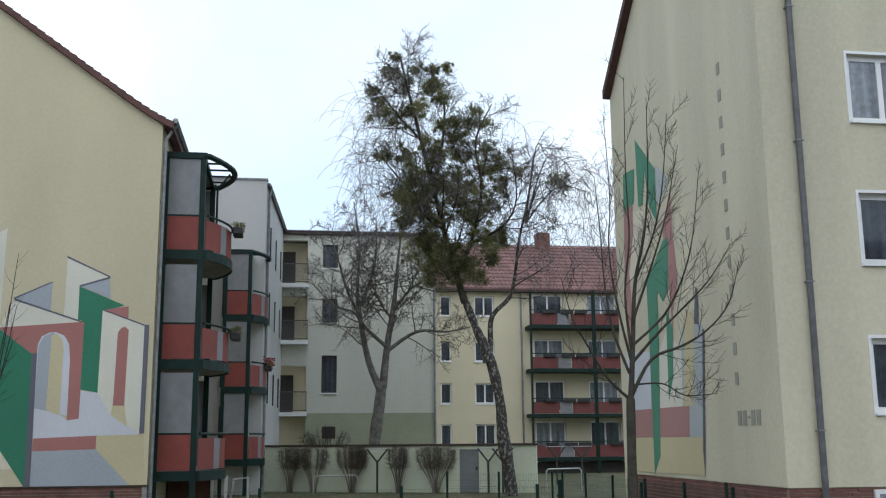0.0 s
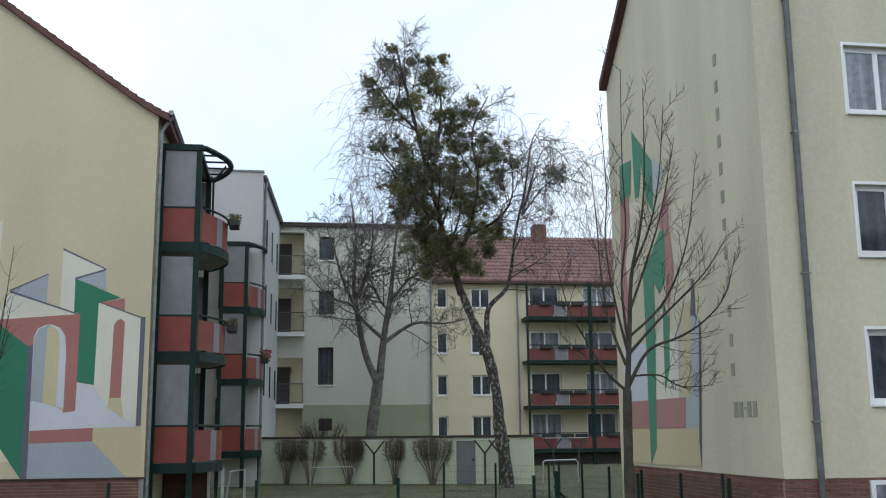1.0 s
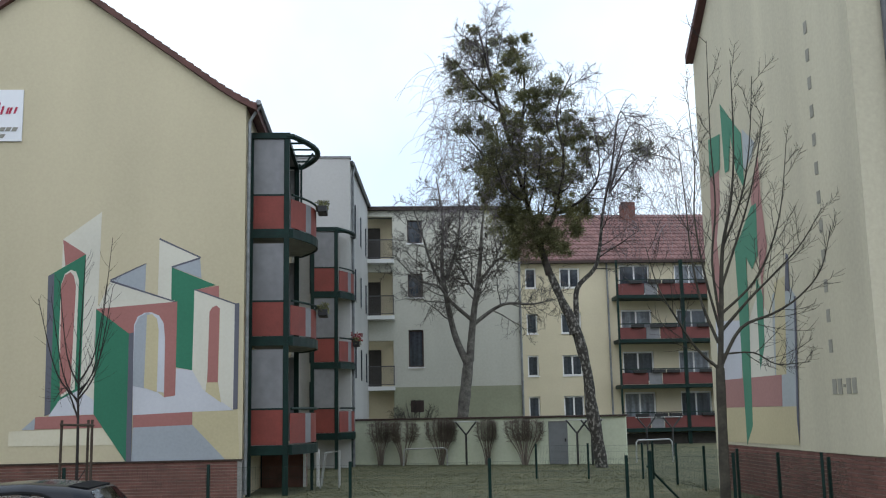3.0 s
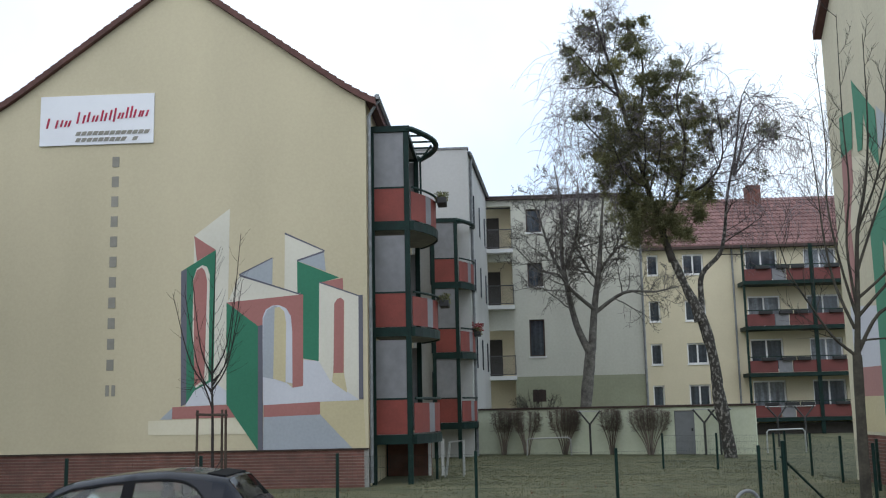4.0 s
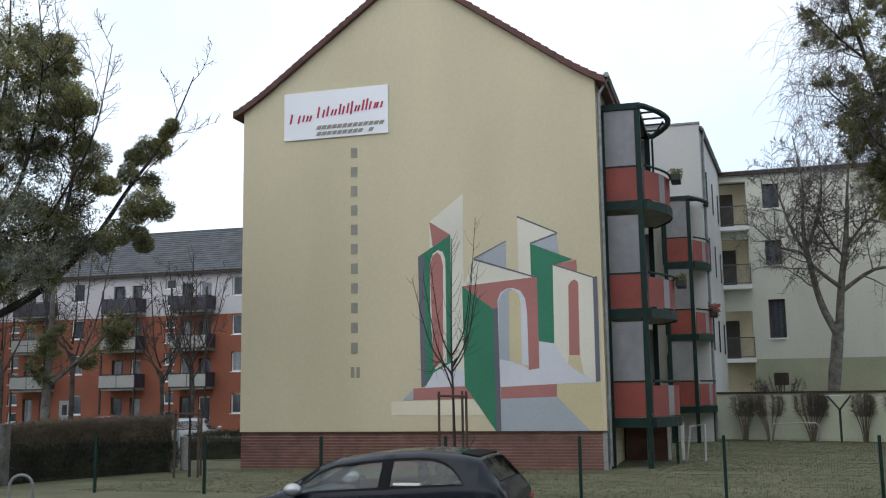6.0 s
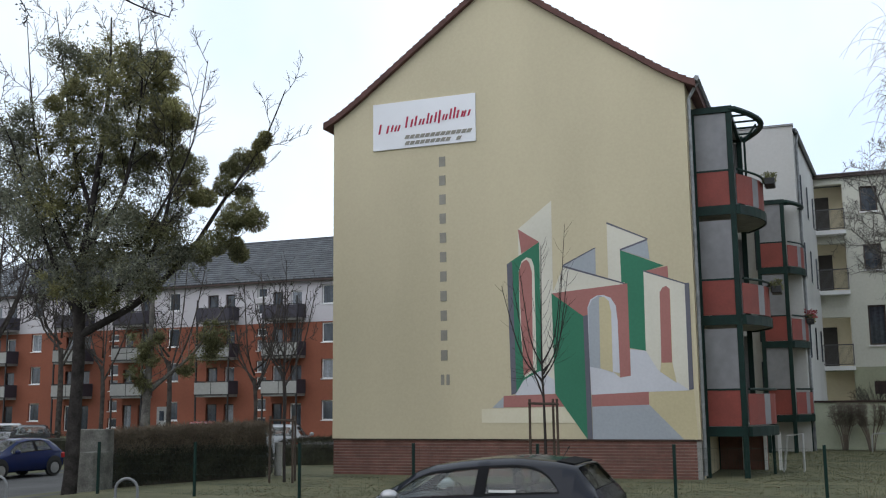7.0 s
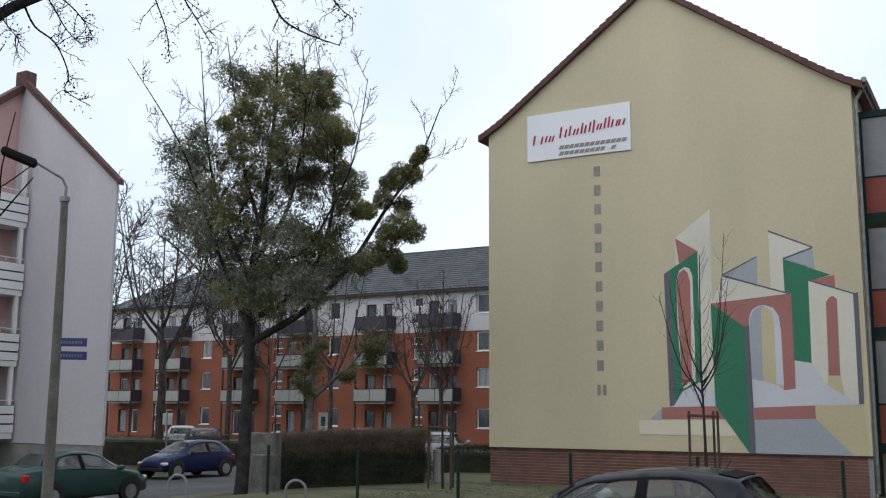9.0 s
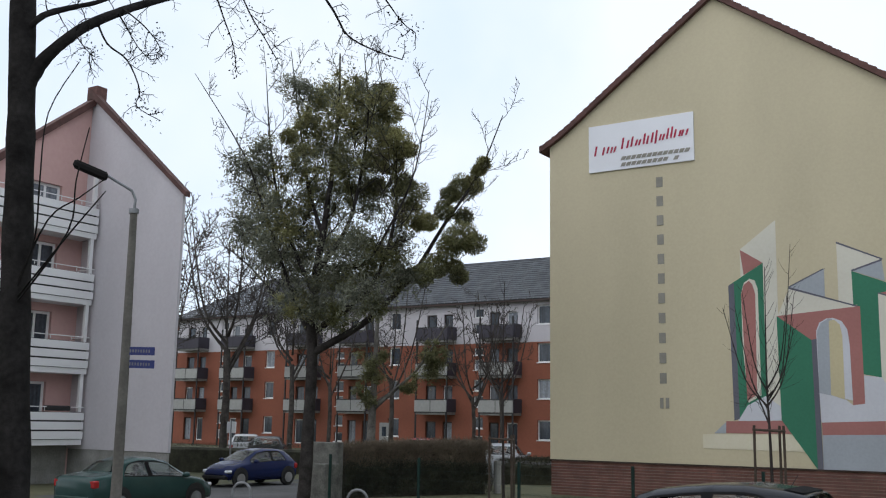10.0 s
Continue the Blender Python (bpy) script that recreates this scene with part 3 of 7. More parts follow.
part("vent_panel", boxes((1.62, 2.30, 52.02, 52.08, 2.2, 2.8)), BROWNF, grey_house)
part("loggia_back", boxes((-0.6, 0.85, 53.3, 53.5, 0, 12.5)), YELLOW_B, grey_house)
part("loggia_side", boxes((0.78, 0.9, 52.35, 53.3, 0, 12.5)), YELLOW_B, grey_house)
for z in (10.04, 7.12, 3.52):
    part("loggia_slab", boxes((-0.62, 0.84, 51.35, 53.3, z - 0.2, z)), WHITE_P, grey_house)
    part("loggia_door", boxes((-0.55, 0.15, 53.22, 53.3, z + 0.02, z + 1.95)), DARKROOM, grey_house)
    bars = boxes((-0.6, 0.82, 51.37, 51.41, z + 0.98, z + 1.03), (-0.6, 0.82, 51.37, 51.41, z + 0.06, z + 0.1))
    for k in range(29):
        box(bars, -0.6 + k * 0.05, -0.588 + k * 0.05, 51.38, 51.40, z + 0.1, z + 0.98)
    for k in range(7):
        box(bars, 0.79, 0.81, 51.45 + k * 0.09, 51.465 + k * 0.09, z + 0.1, z + 1.0)
    part("railing", bars, material("grey_railing", (0.11, 0.11, 0.115), 0.6, vary=0.15, bump=0.0), grey_house, "dark metal bar railing")
part("downpipe", tubes(([(7.40, 51.9, 12.6), (7.40, 51.9, 0)], 0.06)), ZINC, grey_house)
local(grey_house)

# ---- yellow house with tiled roof and balconies ----
yellow_house = empty("apartment_house", 17, 63, 0, label="pale yellow apartment house with red tiled roof and balconies", category="house")
YZ = (9.85, 6.95, 4.30, 1.75)
singles = [(9.35, 10.05, z, z + 1.3) for z in YZ]
doubles = [(11.55, 12.85, z, z + 1.3) for z in YZ]
far_w = [(a, a + 2.0, z - 0.5, z + 1.45) for z in YZ for a in (15.4, 19.0, 22.6)]
wall_openings(yellow_house, "front_wall", YELLOW_B, 7.5, 27, 0, 11.75, singles + doubles + far_w, "y", 63.0, 0.35)
for w in singles:
    window(yellow_house, *w, 63.0, mullions=0, fw=0.09)
for w in doubles:
    window(yellow_house, *w, 63.0, mullions=1, fw=0.1)
for i, w in enumerate(far_w):
    window(yellow_house, *w, 63.0, mullions=1, sill=False, pane_mat=(GLASS, CURTAIN)[i % 2], fw=0.1)
bm = bmesh.new()
N = 13
for i in range(N):
    a0, a1 = i / N, (i + 1.15) / N
    for k in range(68):
        x = 7.3 + k * 0.3
        y_0, y_1 = 62.5 + 6.0 * a0, 62.5 + 6.0 * a1
        z_0, z_1 = 11.55 + 4.05 * a0 + 0.08, 11.55 + 4.05 * a1
        vs = [bm.verts.new(v) for v in ((x, y_0, z_0), (x + 0.15, y_0, z_0 + 0.05), (x + 0.295, y_0, z_0), (x + 0.295, y_1, z_1), (x + 0.15, y_1, z_1 + 0.05), (x, y_1, z_1), (x, y_0, z_0 - 0.08), (x + 0.295, y_0, z_0 - 0.08))]
        for f in ((0, 1, 4, 5), (1, 2, 3, 4), (0, 6, 7, 2, 1)):
            bm.faces.new([vs[q] for q in f])
roof_y = part("roof", prism([(62.55, 11.5), (68.5, 15.5), (74.5, 11.5)], 20.3, "x", 7.2), TILE_BROWN, yellow_house)
part("roof_tiles", bm, TILE_RED, roof_y, "rows of red pantiles")
part("chimney", boxes((17.0, 17.9, 67.6, 68.6, 15.0, 16.4), bevel=0.02), BRICK, yellow_house)
part("eave_board", boxes((7.4, 27, 62.5, 63.0, 11.40, 11.55)), BROWNF, yellow_house)
part("downpipe", tubes(([(14.6, 62.9, 11.4), (14.6, 62.9, 0)], 0.06)), ZINC, yellow_house)
for x0, x1_ in ((14.85, 19.0), (19.0, 23.2)):
    for x in (x0 + 0.05, x1_ - 0.05):
        part("balcony_post", boxes((x - 0.06, x + 0.06, 61.5, 61.62, 0, 11.4)), DKGREEN, yellow_house)
    for i, z in enumerate((9.2, 6.45, 3.65, 1.0)):
        slab = part("balcony", boxes((x0, x1_, 61.4, 63.0, z - 0.24, z - 0.02)), DKGREEN, yellow_house)
        part("parapet_panel", boxes((x0 + 0.12, x0 + 1.75, 61.56, 61.60, z, z + 0.70)), RED_SHADED, slab)
        part("parapet_panel", boxes((x0 + 1.8, x0 + 2.6, 61.56, 61.60, z, z + 0.70)), FROST, slab)
        part("parapet_panel", boxes((x0 + 2.65, x1_ - 0.12, 61.56, 61.60, z, z + 0.70)), RED_SHADED, slab)
        part("rail", boxes((x0, x1_, 61.55, 61.61, z + 0.9, z + 0.96)), DKGREEN, slab)
        for px in (x0 + 1.2, x0 + 2.4, x0 + 3.3):
            part("planter", boxes((px - 0.4, px + 0.4, 61.34, 61.53, z + 0.68, z + 0.88), bevel=0.02), BLACK, slab)
# dark sheet standing in for the shade beneath the lowest balconies
part("cellar_front", boxes((14.9, 23.2, 62.2, 62.4, 0, 0.66)), DARKROOM, yellow_house)
local(yellow_house)

# ---- cream house across the lawn, painted gable towards the court ----
RX, RY0, RY1 = 9.08, 17.80, 26.75
right_house = empty("apartment_house", 15, 22, 0, label="cream apartment house with painted gable and white windows", category="house")
cols = [(10.98 + 4.6 * i, 12.5 + 4.6 * i, z, z + 1.42) for i in range(4) for z in (8.30, 5.40, 2.53)]
base_w = [(11.3 + 4.6 * i, 12.4 + 4.6 * i, 0.45, 1.05) for i in range(4)]
wall_openings(right_house, "street_wall", CREAM_B, RX, 30, 1.17, 12.3, cols, "y", RY0, 0.35)
part("gable_wall", prism([(RY0 + 0.35, 1.17), (RY1, 1.17), (RY1, 12.3), (RY0 + 4.47, 16.2), (RY0 + 0.35, 12.6)], 0.35, "x", RX), CREAM_B, right_house)
part("render_band", prism([(RY0 - 0.004, 1.18), (RY0 + 0.75, 1.18), (RY0 + 0.75, 12.5), (RY0 - 0.004, 12.2)], 0.012, "x", RX - 0.012), CREAM_B, right_house, "slightly proud strip of render at the corner")
part("back_wall", boxes((RX, 30, RY1, RY1 + 0.3, 0, 12.3)), CREAM_B, right_house)
for w in cols:
    window(right_house, *w, RY0, mullions=1, fw=0.11, recess=0.12, pane_mat=CURTAIN if w[2] > 8 else GLASS)
    surround(right_house, *w, RY0)
bm = bmesh.new()
for y0, y1_, z0, z1_ in ((RY0 - 0.25, RY0 + 4.47, 12.3, 16.35), (RY1 + 0.3, RY0 + 4.47, 12.1, 16.35)):
    vs = [(RX - 0.22, y0, z0), (RX - 0.22, y1_, z1_), (RX - 0.22, y1_, z1_ - 0.25), (RX - 0.22, y0, z0 - 0.25)]
    lo = [bm.verts.new(v) for v in vs]
    hi = [bm.verts.new((31, v[1], v[2])) for v in vs]
    bm.faces.new(lo)
    bm.faces.new(hi)
    for k in range(4):
        bm.faces.new((lo[k], lo[(k + 1) % 4], hi[(k + 1) % 4], hi[k]))
part("roof", bm, TILE_BROWN, right_house)
part("downpipe", tubes(([(9.76, RY0 - 0.10, 12.2), (9.76, RY0 - 0.10, 0.0)], 0.062), sides=10), material("dark_zinc", (0.13, 0.13, 0.135), 0.55, 0.3, vary=0.15, scale=30), right_house)
for z in (2.2, 5.0, 7.8, 10.6):
    part("pipe_bracket", boxes((9.69, 9.83, RY0 - 0.17, RY0, z, z + 0.025)), ZINC, right_house)
brick_courses(right_house, RX + 0.02, 13.5, 0.0, 1.17, RY0 + 0.03, limit=130)
brick_courses(right_house, RY0 + 0.1, RY1, 0.0, 1.17, RX + 0.03, axis="x", limit=170)
part("plinth", boxes((13.5, 30, RY0 + 0.03, RY0 + 0.3, 0, 1.17)), BRICK, right_house)
bw = part("basement_window", boxes((10.78, 12.0, RY0 - 0.04, RY0 + 0.05, 0.62, 1.12)), WHITE_P, right_house)
part("pane", boxes((10.87, 11.91, RY0 - 0.05, RY0 - 0.03, 0.70, 1.04)), CURTAIN, bw)
local(right_house)

mural_b = empty("wall_painting", RX, 24, 2, label="painted angular shapes in green, pink and grey on the gable", category="mural")
P_GREEN_B, P_PINK_B, P_BLUE_B = paint("faded_green_paint", (0.085, 0.25, 0.165)), paint("faded_pink_paint", (0.40, 0.215, 0.20)), paint("faded_grey_blue_paint", (0.42, 0.45, 0.46))
painted(mural_b, "x", RX - 0.001, P_LILAC, [(26.50, 4.41), (24.58, 4.26), (24.78, 2.74), (26.49, 2.8)], 2.5)
painted(mural_b, "x", RX - 0.001, P_BLUE_B, [(22.74, 2.73), (22.49, 4.65), (21.70, 4.94), (21.21, 4.48), (21.53, 2.09), (22.40, 2.09)], 2.1)
painted(mural_b, "x", RX - 0.001, P_CREAM, [(26.06, 8.26), (24.28, 7.89), (24.60, 6.32), (26.22, 6.35)], 3.2)
painted(mural_b, "x", RX - 0.001, P_WHITE, [(24.04, 4.21), (23.41, 4.75), (22.57, 4.09), (22.65, 2.77), (24.20, 2.78)], 3.8)
painted(mural_b, "x", RX - 0.001, P_GREEN_B, [(26.14, 9.35), (25.22, 9.26), (25.38, 8.34), (26.21, 8.29)], 8.4)
painted(mural_b, "x", RX - 0.001, P_GREEN_B, [(25.07, 10.04), (24.35, 9.4), (23.71, 8.85), (23.73, 7.44), (24.25, 8.04), (24.45, 9.03), (24.71, 8.14), (25.02, 8.15), (25.05, 9.2)], 8.0)
painted(mural_b, "x", RX - 0.001, P_BLUE_B, [(23.65, 8.94), (22.87, 8.38), (23.17, 8.07), (23.72, 7.88)], 2.1)
painted(mural_b, "x", RX - 0.001, P_PINK_B, [(26.21, 8.29), (25.46, 8.74), (25.51, 7.54), (25.97, 6.53), (25.84, 5.0), (26.27, 4.27), (26.43, 5.5)], 6.2)
painted(mural_b, "x", RX - 0.001, P_PINK_B, [(22.75, 8.05), (22.74, 7.02), (22.57, 5.82), (22.97, 5.09), (23.04, 4.23), (23.14, 6.1), (23.38, 7.09)], 6.3)
painted(mural_b, "x", RX - 0.001, P_GREEN_B, [(23.38, 6.92), (23.04, 6.93), (23.17, 5.71), (23.59, 5.41), (23.94, 5.76), (24.01, 4.21), (24.24, 1.66), (24.70, 1.2), (24.66, 4.88), (24.67, 6.12), (24.20, 6.36)], 8.4)
painted(mural_b, "x", RX - 0.001, P_GREEN_B, [(23.40, 5.24), (23.03, 4.71), (23.13, 3.54), (23.50, 2.98), (23.46, 3.97)], 8.0)
painted(mural_b, "x", RX - 0.001, P_YELLOW, [(22.30, 4.92), (21.69, 4.99), (21.99, 2.82), (22.57, 2.81)], 5.1)
painted(mural_b, "x", RX - 0.001, P_SLATE, [(21.53, 5.48), (21.40, 5.42), (21.48, 4.62), (21.71, 4.65)], 10.2)
painted(mural_b, "x", RX - 0.001, P_PINK_B, [(26.46, 2.83), (22.26, 2.82), (22.34, 2.12), (26.47, 2.11)], 6.3)
painted(mural_b, "x", RX - 0.001, P_YELLOW, [(26.47, 2.11), (21.52, 2.11), (21.56, 1.27), (26.46, 1.24)], 5.4)
painted(mural_b, "x", RX - 0.001, P_SLATE, [(21.26, 4.48), (21.16, 4.47), (21.54, 1.3), (21.59, 1.83)], 10.0)
local(mural_b)
GREY_P = material("faded_grey_lettering", (0.33, 0.315, 0.265), 0.85, bump=0.0)
lettering_b = empty("wall_lettering", RX, 19.8, 6, label="column of grey bars painted down the gable", category="lettering")
for i in range(12):
    z = 10.01 - 0.611 * i
    part("bar", boxes((RX - 0.014, RX - 0.001, 19.60, 19.75, z - 0.13, z + 0.13)), GREY_P, lettering_b)
for y in (19.56, 19.32, 18.95, 18.71):
    part("bar", boxes((RX - 0.014, RX - 0.001, y, y + 0.17, 2.33, 2.63)), GREY_P, lettering_b)
part("bar", boxes((RX - 0.014, RX - 0.001, 19.18, 19.26, 2.46, 2.52)), GREY_P, lettering_b)
local(lettering_b)

# ---- garage wall across the court ----
garage = empty("garage_wall", 4.3, 42, 0, label="low pale green garage wall with dark coping and grey door", category="wall")
ga, gb = Vector((-1.12, 44.2, 0)), Vector((9.75, 39.9, 0))
glen, gang = (gb - ga).length, math.degrees(math.atan2((gb - ga).y, (gb - ga).x))
garage.matrix_basis = pose(ga.x, ga.y, 0, 0, 0, gang)
wall_openings(garage, "wall", GREENISH, 0, glen, 0, 1.86, [(8.55, 9.35, 0, 1.72)], "y", 0, 0.25)
part("coping", boxes((-0.05, glen + 0.08, -0.08, 0.33, 1.86, 1.94), bevel=0.01), BROWNF, garage)
gdoor = part("door", boxes((8.56, 9.34, 0.06, 0.11, 0.01, 1.71), bevel=0.006), material("grey_door_paint", (0.17, 0.18, 0.19), 0.6, vary=0.1, bump=0.05), garage)
part("handle", boxes((9.22, 9.28, 0.0, 0.06, 0.9, 1.02)), BLACK, gdoor)

# ---- plain unseen houses added behind the eye, to darken reflections and low light ----
for x0 in (-62, -34, -6, 22):
    row_house = empty("unseen_terrace_house", x0 + 13, -18, 0, label="plain beige terrace house, unseen, added to darken reflections", category="house", group="terrace across the street")
    ws = [(x0 + 2 + 3.2 * k, x0 + 3.4 + 3.2 * k, z, z + 1.5) for k in range(7) for z in (1.6, 4.5, 7.4)]
    wall_openings(row_house, "front_wall", GREY_R, x0, x0 + 26, 0, 10.5, ws, "y", -18.35, 0.35)
    part("rear_wall", boxes((x0, x0 + 26, -19.6, -19.3, 0, 10.5)), DARKROOM, row_house)
    part("roof", prism([(-17.6, 10.4), (-23, 14.5), (-28.4, 10.4)], 26, "x", x0), TILE_BROWN, row_house)
    local(row_house)

# ---- orange and white house beyond the side street ----
orange_house = empty("apartment_house", -48, 62, 0, label="orange and white apartment house with grey tiled roof and balconies", category="house")
OY, OX0, OX1 = 62.0, -68.7, -14.0
stair = [-62.95, -50.3, -37.65, -25.0]
owins = []
for i, sx in enumerate(stair):
    owins += [(sx - 0.4, sx + 0.4, z0, z1) for z0, z1 in ((0.4, 1.1), (1.6, 2.4), (3.1, 3.9), (4.25, 5.05), (5.74, 6.5), (6.8, 7.3), (8.3, 9.1), (9.5, 10.2))]
    owins += [(sx + d, sx + d + 1.0, z, z + 1.35) for d in (4.75,) for z in (0.9, 3.7, 6.2, 8.85)]
    owins += [(sx + d, sx + d + w, z, z + 1.9) for d, w in ((0.9, 0.8), (2.3, 0.9), (-4.5, 0.9), (-3.0, 0.8)) for z in (0.15, 2.75, 5.35, 7.95)]
owins = [w for w in owins if OX0 + 0.3 < w[0] and w[1] < OX1 - 0.3]
low = [w for w in owins if w[3] <= 7.6]
high = [w for w in owins if w[2] >= 7.7]
wall_openings(orange_house, "lower_wall", ORANGE_R, OX0, OX1, -0.9, 7.63, low, "y", OY, 0.35)
wall_openings(orange_house, "upper_wall", LILAC_R, OX0, OX1, 7.63, 10.75, high, "y", OY - 0.02, 0.37)
for i, w in enumerate(owins):
    wide = w[1] - w[0] > 1.5
    tall = w[3] - w[2] > 1.8
    window(orange_house, *w, OY, frame_mat=BROWNF if tall and i % 3 else None, mullions=1 if wide else 0, fw=0.08, sill=not (wide or tall), pane_mat=CURTAIN if i % 5 == 0 else GLASS)
part("end_wall", prism([(OY, -0.5), (OY + 11, -0.5), (OY + 11, 10.7), (OY + 5.5, 10.7), (OY, 10.7)], 0.3, "x", OX0 - 0.3), ORANGE_R, orange_house)
bm = bmesh.new()
for i in range(20):
    a0, a1 = i / 20, (i + 1.1) / 20
    y_0, y_1, z_0, z_1 = OY - 0.5 + 6 * a0, OY - 0.5 + 6 * a1, 10.6 + 3.9 * a0 + 0.06, 10.6 + 3.9 * a1
    s0, s1 = OX0 - 0.4 + 5.6 * a0, OX0 - 0.4 + 5.6 * a1
    xs = [s0 + (OX1 - s0) * k / 90 for k in range(91)]
    for xa, xb in zip(xs, xs[1:]):
        vs = [bm.verts.new(v) for v in ((xa, y_0, z_0), (xb - 0.02, y_0, z_0), (xb - 0.02, y_1, z_1), (xa, y_1, z_1), (xa, y_0, z_0 - 0.08), (xb - 0.02, y_0, z_0 - 0.08))]
        bm.faces.new(vs[:4])
        bm.faces.new((vs[0], vs[4], vs[5], vs[1]))
ro = part("roof", boxes((OX0 + 5.2, OX1, OY + 5.3, OY + 5.6, 10.7, 14.5)), TILE_GREY, orange_house)
part("roof_tiles", bm, TILE_GREY, ro, "rows of grey roof tiles")
part("eave_board", boxes((OX0 - 0.4, OX1, OY - 0.5, OY - 0.3, 10.45, 10.62)), BROWNF, orange_house)
BAL_W = material("pale_balcony_panel", (0.30, 0.30, 0.285), 0.7, vary=0.1, bump=0.0)
BAL_D = material("dark_balcony_panel", (0.045, 0.04, 0.055), 0.7, vary=0.1, bump=0.0)
for i, sx in enumerate(stair):
    for d, x0 in ((1, sx + 0.75), (-1, sx - 4.65)):
        x1_ = x0 + 2.75
        if x1_ > OX1 - 1 or x0 < OX0:
            continue
        for x in (x0 + 0.05, x1_ - 0.05):
            part("balcony_post", boxes((x - 0.05, x + 0.05, OY - 1.2, OY - 1.1, -0.3, 9.4)), BLACK, orange_house)
        for j, z in enumerate((2.72, 5.32, 7.92)):
            b = part("balcony", boxes((x0, x1_, OY - 1.2, OY, z - 0.18, z)), CONCRETE, orange_house)
            part("parapet_panel", boxes((x0, x1_, OY - 1.26, OY - 1.21, z + 0.02, z + 0.84)), BAL_D if j == 2 else BAL_W, b)
            part("rail", boxes((x0, x1_, OY - 1.27, OY - 1.20, z + 0.86, z + 0.92), (x0, x1_, OY - 1.265, OY - 1.205, z - 0.06, z + 0.015), ((x0 + x1_) / 2 - 0.02, (x0 + x1_) / 2 + 0.02, OY - 1.27, OY - 1.26, z + 0.02, z + 0.86)), BLACK, b)
            part("side_panel", boxes((x1_, x1_ + 0.04, OY - 1.2, OY, z, z + 0.95)), BAL_D, b)
            part("side_panel", boxes((x0 - 0.04, x0, OY - 1.2, OY, z, z + 0.95)), BAL_D, b)
entrance_door = part("entrance_door", boxes((-46.3, -45.4, OY - 0.04, OY + 0.03, -0.6, 1.9), bevel=0.01), BAL_W, orange_house, "pale grey panelled entrance door")
part("door_window", boxes((-46.05, -45.65, OY - 0.055, OY - 0.035, 0.9, 1.6)), GLASS, entrance_door)
local(orange_house)

# ---- white and pink house at the corner ----
pink_house = empty("apartment_house", -32.5, 24.4, 0, label="white and pink apartment house with striped balconies", category="house")
PX, PY, PX2 = -33.2, 24.4, -27.7
part("gable_wall", prism([(PX, 0.85), (PX2, 0.85), (PX2, 10.1), (PX, 14.75)], 0.12, "y", PY), LILAC_R, pink_house)
part("plinth", boxes((PX + 0.05, PX2 - 0.05, PY + 0.03, PY + 0.12, -0.9, 0.85)), CONCRETE, pink_house)
part("body", prism([(PX - 0.3, PY + 0.12), (PX2 - 0.5, PY + 0.12), (-36.0, 31.0), (-39, 24.6)], 10.6, "z", -0.9), LILAC_R, pink_house)
pw = [(y, y + 1.3, z, z + 1.7) for y in (22.0, 18.4) for z in (1.6, 4.2, 6.8, 9.05)]
wall_openings(pink_house, "balcony_wall", PINK_R, 14.6, PY + 0.3, -0.9, 11.0, pw, "x", PX - 0.3, 0.3)
part("upper_wall", prism([(20.35, 11.0), (PY + 0.3, 11.0), (PY + 0.3, 14.5)], 0.3, "x", PX - 0.3), PINK_R, pink_house)
for w in pw:
    window(pink_house, *w, PX, axis="x", out=1, mullions=1, fw=0.1, sill=False, pane_mat=CURTAIN if w[2] > 7 else GLASS)
bm = prism([(PX - 0.1, 14.7), (PX2 + 0.25, 9.92), (PX2 + 0.25, 10.12), (PX - 0.1, 15.0)], 0.25, "y", PY - 0.15)
part("roof", bm, TILE_BROWN, pink_house)
part("verge", prism([(PY + 0.3, 14.5), (20.4, 11.0), (14.3, 11.0), (14.3, 11.25), (20.3, 11.25), (PY + 0.3, 14.8)], 0.5, "x", PX - 0.3), TILE_BROWN, pink_house)
part("chimney", boxes((PX - 0.3, PX + 0.3, PY - 0.1, PY + 0.4, 14.5, 15.05), bevel=0.02), TILE_BROWN, pink_house)
for i, z in enumerate((1.2, 3.8, 6.4, 8.95)):
    b = part("balcony", boxes((PX, PX + 0.95, 17.0, PY - 0.1, z - 0.2, z)), WHITE_P, pink_house)
    for k in range(3):
        part("parapet_board", boxes((PX + 0.95, PX + 1.0, 17.0, PY - 0.1, z + 0.02 + k * 0.34, z + 0.30 + k * 0.34), (PX, PX + 0.95, PY - 0.15, PY - 0.1, z + 0.02 + k * 0.34, z + 0.30 + k * 0.34)), WHITE_P, b)
    part("parapet_back", boxes((PX + 0.90, PX + 0.93, 17.0, PY - 0.16, z, z + 1.0)), BLACK, b)
    part("post", boxes((PX + 0.79, PX + 0.92, PY - 0.32, PY - 0.18, z, z + 2.5)), WHITE_P, b)
    part("hand_rail", boxes((PX + 0.94, PX + 0.98, 17.0, PY - 0.1, z + 1.16, z + 1.19), (PX, PX + 0.98, PY - 0.14, PY - 0.1, z + 1.16, z + 1.19), *[(PX + 0.95, PX + 0.97, 17.2 + 0.9 * k, 17.22 + 0.9 * k, z + 1.03, z + 1.16) for k in range(8)]), WHITE_P, b)
    if i == 0:
        for y in (20.0, 23.2):
            part("flower_box", boxes((PX + 0.71, PX + 1.01, y - 0.5, y + 0.5, z + 1.04, z + 1.22), bevel=0.03), BLACK, b)
part("base_wall", boxes((PX, PX + 0.02, 14.6, PY - 0.02, -0.9, 1.0)), CONCRETE, pink_house)
local(pink_house)

